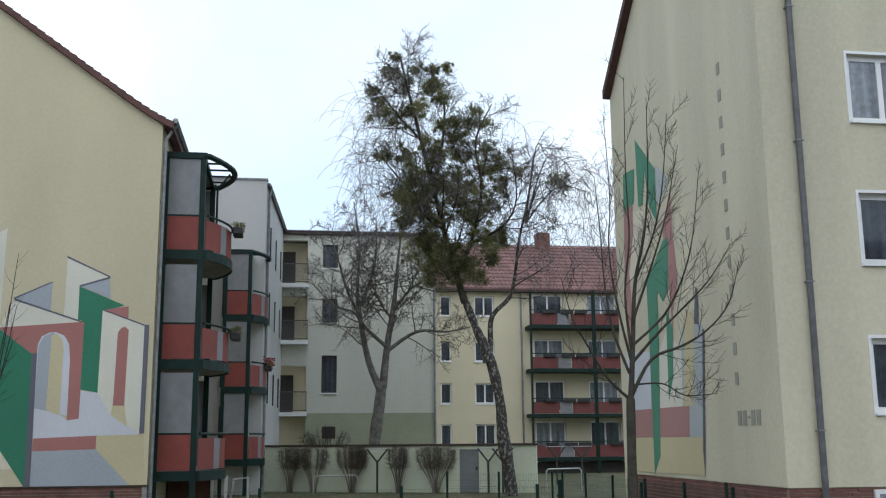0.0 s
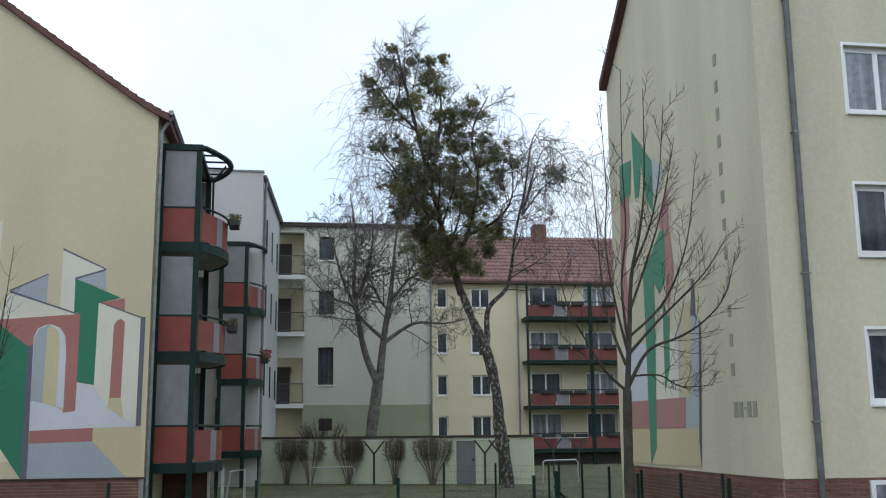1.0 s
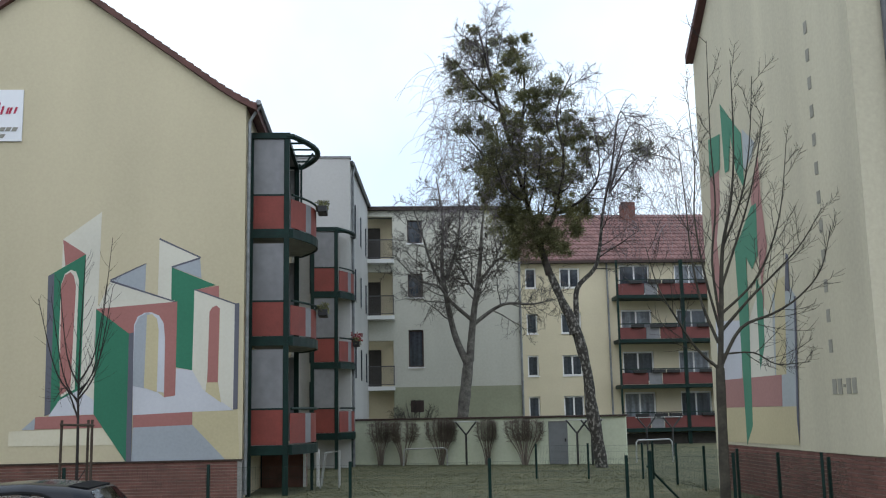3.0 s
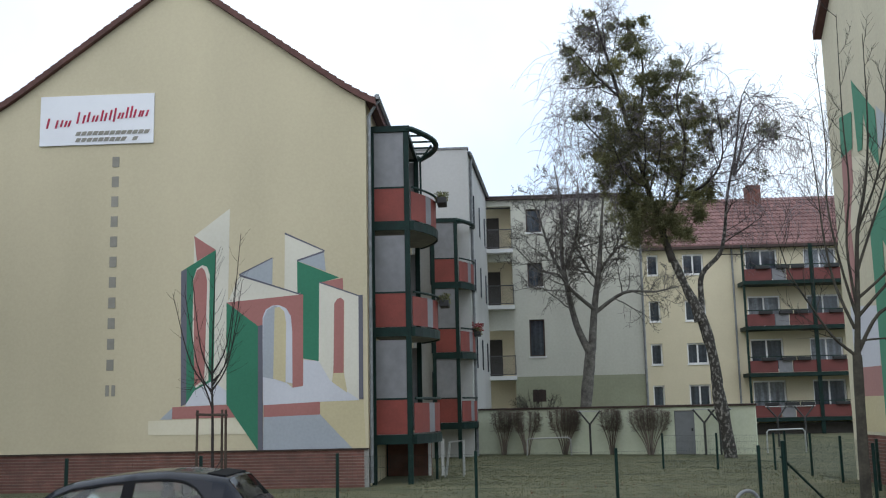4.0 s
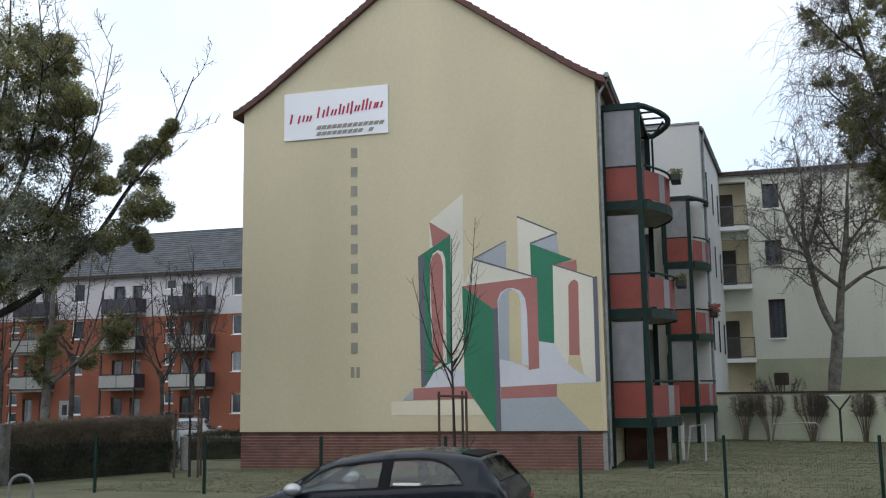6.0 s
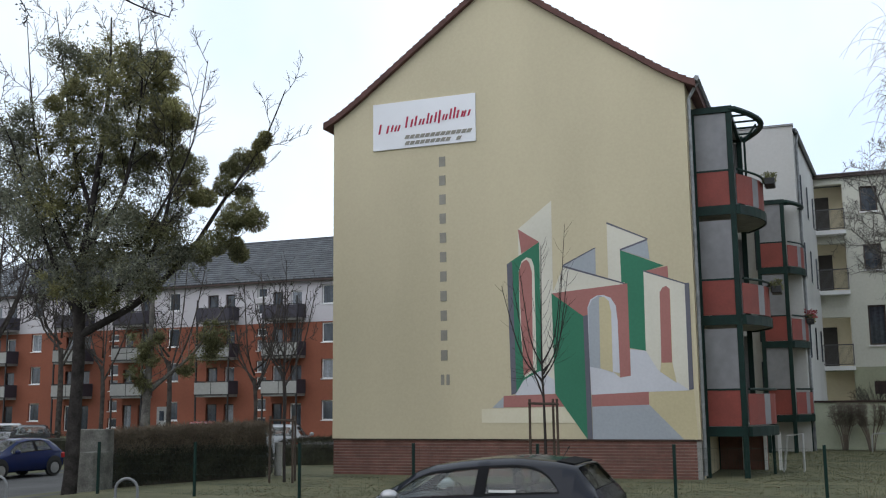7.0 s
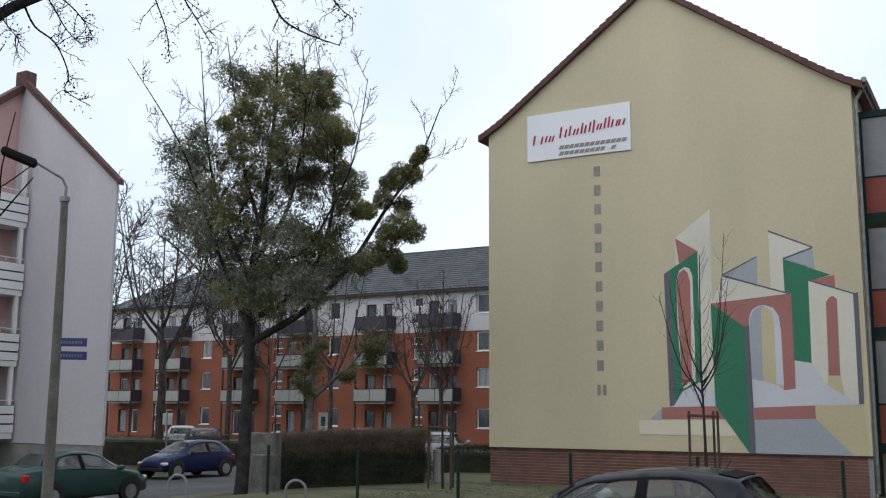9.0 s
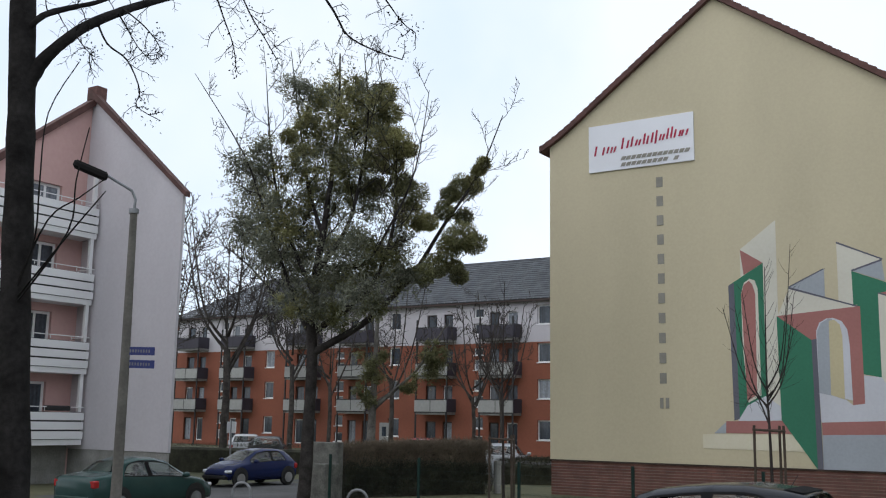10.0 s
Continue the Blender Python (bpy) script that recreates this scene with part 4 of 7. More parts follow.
# ---- trees ----
def dull(m, gloss=0.08):
    """Takes the sheen off bark and twigs."""
    m.node_tree.nodes["Principled BSDF"].inputs["Specular IOR Level"].default_value = gloss
    return m


def leafy(m, through_light=0.58):
    """Lets part of the light pass through thin leaves."""
    n, l = m.node_tree.nodes, m.node_tree.links
    b, out = n["Principled BSDF"], n["Material Output"]
    tr = n.new("ShaderNodeBsdfTranslucent")
    mix = n.new("ShaderNodeMixShader")
    mix.inputs[0].default_value = through_light
    l.new(b.inputs["Base Color"].links[0].from_socket, tr.inputs[0])
    l.new(b.outputs[0], mix.inputs[1])
    l.new(tr.outputs[0], mix.inputs[2])
    l.new(mix.outputs[0], out.inputs[0])
    return m


BARK = dull(material("grey_brown_bark", (0.165, 0.155, 0.142), 0.95, vary=0.3, scale=40, fine=200, bump=0.6))
BARK_D = dull(material("dark_bark", (0.024, 0.022, 0.021), 0.95, vary=0.3, scale=40, fine=200, bump=0.6))
BARK_F = dull(material("brown_grey_bark", (0.07, 0.062, 0.056), 0.95, vary=0.3, scale=40, fine=200, bump=0.6))
TWIG = dull(material("twig_bark", (0.05, 0.043, 0.041), 0.95, vary=0.2, bump=0.0))
TWIG_W = dull(material("birch_twig", (0.21, 0.185, 0.20), 0.95, vary=0.2, bump=0.0))
MISTLE = leafy(material("mistletoe_leaf", (0.20, 0.20, 0.10), 0.7, vary=0.3, scale=12, fine=60, bump=0.0, random_tint=0.5))
MISTLE_B = leafy(material("bright_mistletoe_leaf", (0.27, 0.26, 0.12), 0.7, vary=0.3, scale=12, fine=60, bump=0.0, random_tint=0.5))
SPRAY = leafy(material("grey_green_leaf", (0.205, 0.215, 0.155), 0.6, vary=0.3, scale=12, fine=60, bump=0.0, random_tint=0.5))
BARK_T = dull(material("dark_grey_bark", (0.045, 0.04, 0.038), 0.95, vary=0.3, scale=40, fine=200, bump=0.6))


def birch_bark():
    m = material("birch_bark", (0.40, 0.38, 0.35), 0.9, vary=0.15, scale=20, fine=150, bump=0.4)
    n, l = m.node_tree.nodes, m.node_tree.links
    geo = n.new("ShaderNodeNewGeometry")
    mp = n.new("ShaderNodeMapping")
    mp.inputs["Scale"].default_value = (8.0, 8.0, 5.5)
    no = n.new("ShaderNodeTexNoise")
    no.inputs["Scale"].default_value, no.inputs["Detail"].default_value = 1.3, 6
    r = n.new("ShaderNodeValToRGB")
    r.color_ramp.elements[0].position, r.color_ramp.elements[0].color = 0.50, (0.04, 0.036, 0.032, 1)
    r.color_ramp.elements[1].position, r.color_ramp.elements[1].color = 0.68, (0.28, 0.265, 0.24, 1)
    l.new(geo.outputs["Position"], mp.inputs[0])
    l.new(mp.outputs[0], no.inputs["Vector"])
    l.new(no.outputs[0], r.inputs[0])
    l.new(r.outputs[0], n["Principled BSDF"].inputs["Base Color"])
    return m


BIRCH = birch_bark()


class Mesh:
    """Collects tubes and leaves quickly, then links them as one mesh."""

    def __init__(self):
        self.v, self.f = [], []

    def tube(self, pts, radii, sides=5):
        base = len(self.v)
        u = None
        for i, p in enumerate(pts):
            d = (pts[min(i + 1, len(pts) - 1)] - pts[max(i - 1, 0)])
            d = d.normalized() if d.length > 1e-6 else Vector((0, 0, 1))
            u = d.orthogonal().normalized() if u is None else (u - d * u.dot(d)).normalized()
            w = d.cross(u)
            for k in range(sides):
                a = 2 * math.pi * k / sides
                self.v.append(p + (u * math.cos(a) + w * math.sin(a)) * radii[i])
        for i in range(len(pts) - 1):
            for k in range(sides):
                a, b = base + i * sides + k, base + i * sides + (k + 1) % sides
                self.f.append((a, b, b + sides, a + sides))

    def leaf(self, p, d, n, length, width):
        base = len(self.v)
        w = d.cross(n)
        w = w.normalized() * width if w.length > 1e-4 else Vector((width, 0, 0))
        self.v += [p, p + d * length * 0.5 + w, p + d * length, p + d * length * 0.5 - w]
        self.f.append((base, base + 1, base + 2, base + 3))

    def link(self, name, mat, parent=None, label="", smooth=True):
        me = bpy.data.meshes.new(name)
        me.from_pydata([tuple(v) for v in self.v], [], self.f)
        me.polygons.foreach_set("use_smooth", [smooth] * len(me.polygons))
        me.materials.append(mat)
        ob = new(name, me)
        if parent is not None:
            ob.parent = parent
            ob.matrix_parent_inverse = parent.matrix_basis.inverted()
        return tagged(ob, label=label)


def rand_dir(rng):
    v = Vector((rng.gauss(0, 1), rng.gauss(0, 1), rng.gauss(0, 1)))
    return v.normalized()


def wander(rng, start, d, length, steps, pull, jitter):
    """A crooked run of points that bends towards pull."""
    pts = [start]
    d = d.normalized()
    for _ in range(steps):
        d = (d + pull + rand_dir(rng) * jitter).normalized()
        pts.append(pts[-1] + d * length / steps)
    return pts


def branch_out(rng, wood, twigs, pts, r0, r1, level, count, length, pull, twig_pull, spread=0.9, start=0.25, jitter=0.16, fine=0.0065):
    """Side branches from a limb, and twigs from them in turn."""
    n = len(pts) - 1
    for c in range(count):
        f = start + (1 - start) * (c + rng.random()) / count
        i = min(int(f * n), n - 1)
        g = f * n - i
        p = pts[i].lerp(pts[i + 1], g)
        along = (pts[i + 1] - pts[i]).normalized()
        side = rand_dir(rng)
        side = (side - along * side.dot(along)).normalized()
        d = (along * (1 - spread * 0.55) + side * spread).normalized()
        ln = length * (1.15 - 0.6 * f) * rng.uniform(0.65, 1.25)
        r = max((r0 + (r1 - r0) * f) * 0.42, fine)
        if level > 0:
            run = wander(rng, p, d, ln, 5, pull, jitter)
            wood.tube(run, [r * (1 - 0.8 * k / 5) + fine * 0.5 for k in range(6)], 4)
            branch_out(rng, wood, twigs, run, r, r * 0.25, level - 1, max(3, int(count * 0.75)), ln * 0.5, pull * 0.6 + twig_pull * 0.4, twig_pull, spread, 0.2, jitter, fine)
        else:
            run = wander(rng, p, d, ln, 4, twig_pull, jitter)
            twigs.tube(run, [fine, fine * 0.9, fine * 0.75, fine * 0.6, fine * 0.35], 3)


def clump(rng, x, y, z, r, parent, mat, leaves=900, squash=0.85, leaf_len=0.13):
    """A ragged ball of mistletoe: forking stems and many small leaves."""
    m = Mesh()
    c = Vector((x, y, z))
    lobes = [(c + Vector((rng.gauss(0, 0.5), rng.gauss(0, 0.5), rng.gauss(0, 0.42) * squash)) * r * 0.75, r * rng.uniform(0.22, 0.5)) for _ in range(12)] + [(c, r * 0.55)]
    for _ in range(leaves):
        lc, lr = lobes[int(rng.random() * len(lobes))]
        d = rand_dir(rng)
        p = lc + d * lr * abs(rng.gauss(0, 0.66))
        dd = ((p - c).normalized() + rand_dir(rng) * 0.9).normalized()
        m.leaf(p, dd, rand_dir(rng), leaf_len * rng.uniform(0.6, 1.4), leaf_len * 0.14)
    for _ in range(30):
        m.leaf(c, rand_dir(rng), rand_dir(rng), r * rng.uniform(0.6, 1.2), 0.008)
    ob = tagged(m.link("mistletoe", mat, parent, "olive green ball of mistletoe", smooth=False), kind="stuff")
    return ob


def mistletoe_ball(x, y, z, r, parent, mat, leaves):
    """A rounded, dense bush of mistletoe: leaves on stems that spread from its middle."""
    m = Mesh()
    c = Vector((x, y, z))
    bumps = [(rand_dir(rng), rng.uniform(0.72, 1.12)) for _ in range(14)]
    for _ in range(leaves):
        d = rand_dir(rng)
        reach = max(bumps, key=lambda b: b[0].dot(d))[1]
        p = c + Vector((d.x, d.y, d.z * 0.88)) * r * reach * (0.15 + 0.85 * rng.random() ** 0.45)
        m.leaf(p, (d + rand_dir(rng) * 0.8).normalized(), rand_dir(rng), rng.uniform(0.05, 0.11), 0.012)
    for _ in range(40):
        m.leaf(c, rand_dir(rng), rand_dir(rng), r * rng.uniform(0.6, 1.05), 0.006)
    tagged(m.link("mistletoe", mat, parent, "olive green ball of mistletoe", smooth=False), kind="stuff")


def leaf_spray(x, y, z, r, parent, leaves):
    """Loose grey-green leaves on thin shoots, with the sky showing between them."""
    m = Mesh()
    c = Vector((x, y, z))
    for _ in range(max(6, int(leaves / 16))):
        run = wander(rng, c + rand_dir(rng) * r * rng.uniform(0.1, 0.8), rand_dir(rng) + Vector((0, 0, 0.2)), r * rng.uniform(0.5, 1.0), 4, UP * 0.5, 0.4)
        m.tube(run, [0.005, 0.0045, 0.004, 0.0035, 0.003], 3)
        for _k in range(16):
            q = run[rng.randrange(1, 5)] + rand_dir(rng) * 0.07
            m.leaf(q, (rand_dir(rng) + Vector((0, 0, 0.3))).normalized(), rand_dir(rng), rng.uniform(0.06, 0.12), 0.019)
    tagged(m.link("leaf_spray", SPRAY, parent, "loose grey-green leaves on thin shoots", smooth=False), kind="stuff")


def vecs(*pts):
    return [Vector(p) for p in pts]


def smooth_run(pts, k=4):
    """Rounds a limb given by a few points."""
    out = []
    for i in range(len(pts) - 1):
        a, b, c, d = pts[max(i - 1, 0)], pts[i], pts[i + 1], pts[min(i + 2, len(pts) - 1)]
        for j in range(k):
            t = j / k
            out.append(0.5 * ((2 * b) + (c - a) * t + (2 * a - 5 * b + 4 * c - d) * t * t + (3 * b - a - 3 * c + d) * t ** 3))
    return out + [pts[-1]]


def limb(mesh, pts, r0, r1, sides=8, knots=0.0, rng=None):
    run = smooth_run(pts)
    n = len(run) - 1
    mesh.tube(run, [(r0 + (r1 - r0) * (i / n) ** 0.8) * (1 + (rng.uniform(-knots, knots) if rng else 0)) for i in range(n + 1)], sides)
    return run


UP, DOWN = Vector((0, 0, 0.10)), Vector((0, 0, -0.30))

# birch hung with mistletoe
rng = random.Random(4)
birch = empty("birch_tree", 8.4, 38, 0, label="leaning bare birch full of mistletoe, with black and white trunk", category="tree")
trunk, wood, twigs = Mesh(), Mesh(), Mesh()
main = limb(trunk, vecs((8.32, 38, -0.1), (8.2, 38, 1.0), (8.0, 38, 2.3), (7.92, 37.95, 3.4), (7.68, 37.95, 4.65), (7.38, 38, 5.6), (7.12, 38, 6.1), (6.65, 38, 7.3)), 0.27, 0.14, 12, 0.14, rng)
upper = limb(wood, vecs((6.6, 38, 7.3), (6.1, 38.1, 9.1), (5.6, 38.0, 11.0), (4.85, 37.8, 13.9), (4.35, 37.9, 16.0), (4.1, 38, 17.2)), 0.16, 0.03, 7)
limb(trunk, vecs((7.5, 37.95, 5.0), (7.4, 37.95, 5.5), (7.2, 38, 5.95)), 0.26, 0.17, 10, 0.12, rng)
second = limb(trunk, vecs((7.55, 38.05, 5.2), (7.62, 38.2, 5.8), (7.7, 38.2, 6.8), (8.4, 38.2, 7.55), (8.67, 38.3, 8.4), (8.9, 38.4, 9.9), (9.35, 38.5, 11.7), (9.6, 38.5, 13.4)), 0.14, 0.03, 7)
limbs = [
    limb(wood, vecs((6.3, 38, 8.4), (6.9, 37.5, 9.9), (7.2, 37.3, 11.8), (7.0, 37.4, 13.6), (7.7, 37.5, 15.2)), 0.11, 0.02, 5),
    limb(wood, vecs((5.8, 38, 10.3), (5.0, 38.6, 11.4), (4.2, 39, 12.4), (3.2, 39, 13.6)), 0.09, 0.02, 5),
    limb(wood, vecs((5.4, 38, 11.8), (5.8, 38.5, 13.4), (6.0, 38.8, 15.4), (5.7, 38.8, 16.7)), 0.09, 0.02, 5),
    limb(wood, vecs((4.9, 38, 13.8), (4.0, 37.4, 14.5), (3.0, 37, 15.6)), 0.06, 0.015, 5),
    limb(wood, vecs((6.9, 37.6, 9.6), (8.0, 37.2, 10.2), (8.5, 37, 11.2), (8.4, 37, 12.9)), 0.07, 0.015, 5),
]
branch_out(rng, wood, twigs, upper, 0.12, 0.03, 2, 17, 2.5, UP, DOWN * 0.5, start=0.15, fine=0.0075)
for l_ in limbs:
    branch_out(rng, wood, twigs, l_, 0.07, 0.02, 2, 12, 2.1, UP, DOWN * 0.6, fine=0.0075)
branch_out(rng, wood, twigs, second, 0.09, 0.02, 2, 13, 2.4, UP, DOWN * 1.0, start=0.42, fine=0.0075)
for tgt in ((11.0, 38.2, 13.0), (10.5, 38.4, 12.0), (11.8, 38.0, 11.8), (10.2, 38.8, 13.5)):
    run = limb(wood, vecs((9.2, 38.5, 10.6), ((9.2 + tgt[0]) / 2, 38.4, tgt[2] + 0.3), tgt), 0.05, 0.012, 4)
    branch_out(rng, wood, twigs, run, 0.03, 0.01, 1, 12, 1.8, UP * 0, DOWN * 1.7, fine=0.009)
# weeping curtain on the outer limbs
for _ in range(900):
    x = rng.choice((rng.uniform(2.2, 5.0), rng.uniform(8.2, 12.8)))
    p = Vector((x, 38 + rng.uniform(-1.2, 1.2), rng.uniform(9.2, 13.4) if x > 8.6 else rng.uniform(9.5, 15.5)))
    twigs.tube(wander(rng, p, rand_dir(rng) + Vector((0, 0, 0.2)), rng.uniform(1.0, 2.4), 6, DOWN * 1.0, 0.11), [0.008, 0.008, 0.0075, 0.007, 0.0065, 0.006, 0.004], 3)
trunk.link("trunk", BIRCH, birch, "cracked black and white birch bark")
wood.link("branchwork", BARK_F, birch)
twigs.link("crown", TWIG_W, birch, "fine drooping leafless twigs")
def hang(cl, scale=1.42):
    for x, z, r in cl:
        clump(rng, x, 38 + rng.uniform(-0.7, 0.7), z, r * scale, birch, MISTLE if rng.random() < 0.6 else MISTLE_B, int(600 + 9200 * r * r), leaf_len=0.10)


hang(((3.77, 16.75, 0.35), (4.31, 16.25, 0.42), (5.47, 16.9, 0.28), (5.55, 16.35, 0.38), (5.82, 15.42, 0.38), (3.85, 14.58, 0.6), (4.76, 14.8, 0.4), (3.54, 13.16, 0.48), (5.08, 15.72, 0.28), (5.93, 14.33, 0.42), (6.55, 14.6, 0.45), (7.04, 14.43, 0.45), (6.35, 13.9, 0.4), (8.0, 13.06, 0.5), (6.7, 13.34, 0.5), (4.86, 12.22, 0.82)))
hang(((4.6, 11.35, 0.7), (5.2, 10.75, 0.82), (6.33, 12.5, 0.48), (6.7, 11.9, 0.55), (7.78, 11.36, 0.58), (6.3, 11.14, 0.72), (5.83, 11.87, 0.6), (8.1, 10.13, 0.55), (7.25, 9.8, 0.52), (5.8, 9.67, 0.75), (5.3, 9.18, 0.63), (4.0, 11.34, 0.4), (8.3, 12.2, 0.32), (7.6, 13.7, 0.34), (6.2, 8.6, 0.7), (7.0, 8.4, 0.4), (6.9, 10.6, 0.5), (4.7, 9.9, 0.5), (5.5, 8.3, 0.55), (4.3, 10.6, 0.45), (7.7, 9.0, 0.35)))
# loose sprays at the ends of the limbs
hang(((10.7, 12.37, 0.34), (8.8, 12.57, 0.24), (2.93, 15.68, 0.2), (3.3, 15.27, 0.26), (6.03, 16.93, 0.18), (4.78, 16.94, 0.18), (3.92, 17.17, 0.18), (5.2, 13.6, 0.3), (4.4, 13.3, 0.25), (5.6, 13.0, 0.3), (7.4, 12.5, 0.3)), 1.6)

for x, y, z, r in ((5.0, 37.6, 11.5, 0.88), (4.8, 38.4, 12.6, 0.70), (6.0, 38.3, 11.9, 0.83), (6.8, 37.7, 12.4, 0.74), (7.5, 38.0, 11.7, 0.70), (8.1, 37.9, 12.9, 0.57), (6.5, 38.2, 13.4, 0.61), (5.1, 38.4, 10.5, 0.74), (6.0, 37.5, 9.2, 0.83), (6.8, 37.4, 8.8, 0.74), (8.0, 38.4, 9.8, 0.70), (5.4, 37.9, 8.7, 0.74), (5.4, 38.3, 13.3, 0.53), (6.3, 37.4, 10.5, 0.74)):
    clump(rng, x, y, z, r * 1.15, birch, MISTLE if rng.random() < 0.6 else MISTLE_B, int(450 + 1900 * r * r), leaf_len=0.10)
for x, y, z, r in ((3.1, 38.5, 15.8, 0.44), (3.5, 38.5, 13.6, 0.57), (6.7, 37.5, 14.6, 0.66), (7.5, 37.5, 14.1, 0.61), (6.3, 38.4, 14.2, 0.66), (8.4, 38.3, 12.3, 0.61), (4.1, 38.2, 14.8, 0.53), (4.7, 37.8, 16.1, 0.53), (5.9, 38.1, 15.7, 0.57), (10.5, 38.1, 12.3, 0.53), (10.2, 38.1, 10.6, 0.44), (4.1, 37.6, 11.7, 0.61), (7.2, 37.9, 10.6, 0.74), (8.1, 37.9, 11.1, 0.66), (5.2, 38.3, 14.9, 0.57)):
    leaf_spray(x, y, z, r * 1.2, birch, int(260 + 420 * r * r))

# forked bare tree behind the garage wall
rng = random.Random(9)
fork = empty("bare_tree", 3.9, 46.6, 0, label="forked leafless tree with grey bark behind the garage wall", category="tree")
trunk, twigs = Mesh(), Mesh()
limb(trunk, vecs((3.7, 46.6, -0.1), (3.84, 46.6, 2.0), (4.05, 46.6, 3.6), (4.18, 46.6, 4.75)), 0.29, 0.25, 10, 0.06, rng)
runs = [
    limb(trunk, vecs((4.1, 46.6, 4.4), (3.55, 46.6, 5.7), (3.13, 46.6, 7.8), (3.0, 46.5, 9.2), (3.1, 46.5, 11.0), (2.8, 46.4, 13.2)), 0.19, 0.025, 8),
    limb(trunk, vecs((4.22, 46.6, 4.5), (4.42, 46.65, 6.4), (4.72, 46.7, 8.3), (4.87, 46.8, 9.6), (5.0, 46.9, 11.0), (5.3, 46.9, 13.0)), 0.20, 0.025, 8),
    limb(trunk, vecs((4.45, 46.7, 6.2), (5.8, 46.4, 7.07), (7.2, 46.2, 7.05), (8.4, 46, 7.3)), 0.11, 0.02, 6),
    limb(trunk, vecs((4.4, 46.6, 6.35), (3.43, 46.2, 7.15), (2.8, 46, 7.9), (1.9, 46, 8.2), (0.9, 46, 9.2)), 0.10, 0.02, 6),
    limb(trunk, vecs((4.72, 46.7, 8.1), (5.6, 47, 9.2), (6.2, 47, 9.6), (6.9, 47, 11.0)), 0.09, 0.02, 6),
    limb(trunk, vecs((3.2, 46.5, 8.3), (3.7, 46.8, 9.7), (3.9, 46.9, 10.8), (3.9, 46.9, 12.6)), 0.10, 0.02, 6),
    limb(trunk, vecs((3.13, 46.6, 7.8), (2.58, 46.3, 8.8), (2.1, 46.2, 10.3), (1.6, 46.2, 11.9)), 0.09, 0.02, 6),
    limb(trunk, vecs((4.7, 46.7, 7.6), (4.05, 47.0, 8.6), (3.5, 47.2, 10.2)), 0.07, 0.02, 6),
]
for i, run in enumerate(runs):
    branch_out(rng, trunk, twigs, run, 0.10, 0.03, 2, 16 if i < 2 else 13, 2.1, UP * 1.0, UP * 0.1, start=0.2, jitter=0.26, fine=0.0085)
trunk.link("trunk", BARK, fork)
twigs.link("crown", dull(material("grey_brown_twig", (0.105, 0.092, 0.085), 0.95, vary=0.2, bump=0.0)), fork)

# bare tree by the far gable
rng = random.Random(14)
side_tree = empty("bare_tree", 6.45, 18.8, 0, label="slender bare tree with spreading branches beside the gable", category="tree")
trunk, twigs = Mesh(), Mesh()
limb(trunk, vecs((6.43, 18.8, -0.1), (6.45, 18.8, 1.5), (6.48, 18.8, 2.85)), 0.105, 0.085, 9, 0.04, rng)
runs = [
    limb(trunk, vecs((6.48, 18.80, 2.78), (6.57, 18.80, 3.88), (6.67, 18.80, 5.11), (6.90, 18.80, 6.08), (7.03, 18.80, 7.19), (7.08, 18.80, 8.97)), 0.062, 0.006, 6),
    limb(trunk, vecs((6.46, 18.80, 2.84), (6.02, 18.68, 3.21), (5.61, 18.55, 3.80), (5.26, 18.42, 4.37), (5.03, 18.30, 5.11)), 0.034, 0.006, 6),
    limb(trunk, vecs((6.48, 18.80, 3.33), (6.22, 18.90, 4.16), (6.11, 19.00, 5.13), (6.10, 19.10, 6.06), (6.04, 19.20, 7.38)), 0.034, 0.006, 6),
    limb(trunk, vecs((6.50, 18.80, 2.89), (6.90, 18.70, 3.60), (7.51, 18.60, 3.86), (8.00, 18.50, 4.17), (8.42, 18.40, 4.68), (8.64, 18.30, 5.51)), 0.040, 0.006, 6),
    limb(trunk, vecs((6.55, 18.80, 3.55), (7.15, 18.85, 4.16), (7.79, 18.90, 4.74), (8.32, 18.95, 5.27), (8.81, 19.00, 5.98)), 0.036, 0.006, 6),
    limb(trunk, vecs((6.57, 18.80, 3.88), (7.22, 18.73, 4.48), (7.60, 18.65, 5.21), (7.82, 18.58, 6.00), (7.98, 18.50, 7.25)), 0.034, 0.006, 6),
    limb(trunk, vecs((6.62, 18.80, 4.43), (7.13, 18.97, 5.60), (7.50, 19.13, 6.57), (7.91, 19.30, 8.13)), 0.030, 0.006, 6),
    limb(trunk, vecs((6.54, 18.80, 3.77), (6.42, 18.70, 4.86), (6.52, 18.60, 5.97), (6.47, 18.50, 7.32), (6.48, 18.40, 9.22)), 0.030, 0.006, 6),
    limb(trunk, vecs((6.51, 18.80, 3.11), (7.18, 18.90, 3.14), (7.67, 19.00, 2.92), (8.39, 19.10, 2.96)), 0.022, 0.006, 6),
    limb(trunk, vecs((6.53, 18.80, 3.55), (6.32, 18.88, 4.66), (6.21, 18.95, 5.81), (6.30, 19.03, 6.87), (6.25, 19.10, 8.68)), 0.030, 0.006, 6),
    limb(trunk, vecs((6.70, 18.80, 5.22), (7.06, 18.67, 6.11), (7.24, 18.53, 7.12), (7.34, 18.40, 8.49)), 0.026, 0.006, 6),
]
for i, run in enumerate(runs):
    branch_out(rng, trunk, twigs, run, 0.020, 0.007, 1, 11, 0.95, UP * 1.3, UP * 1.0, spread=0.62, start=0.22, jitter=0.12, fine=0.0045)
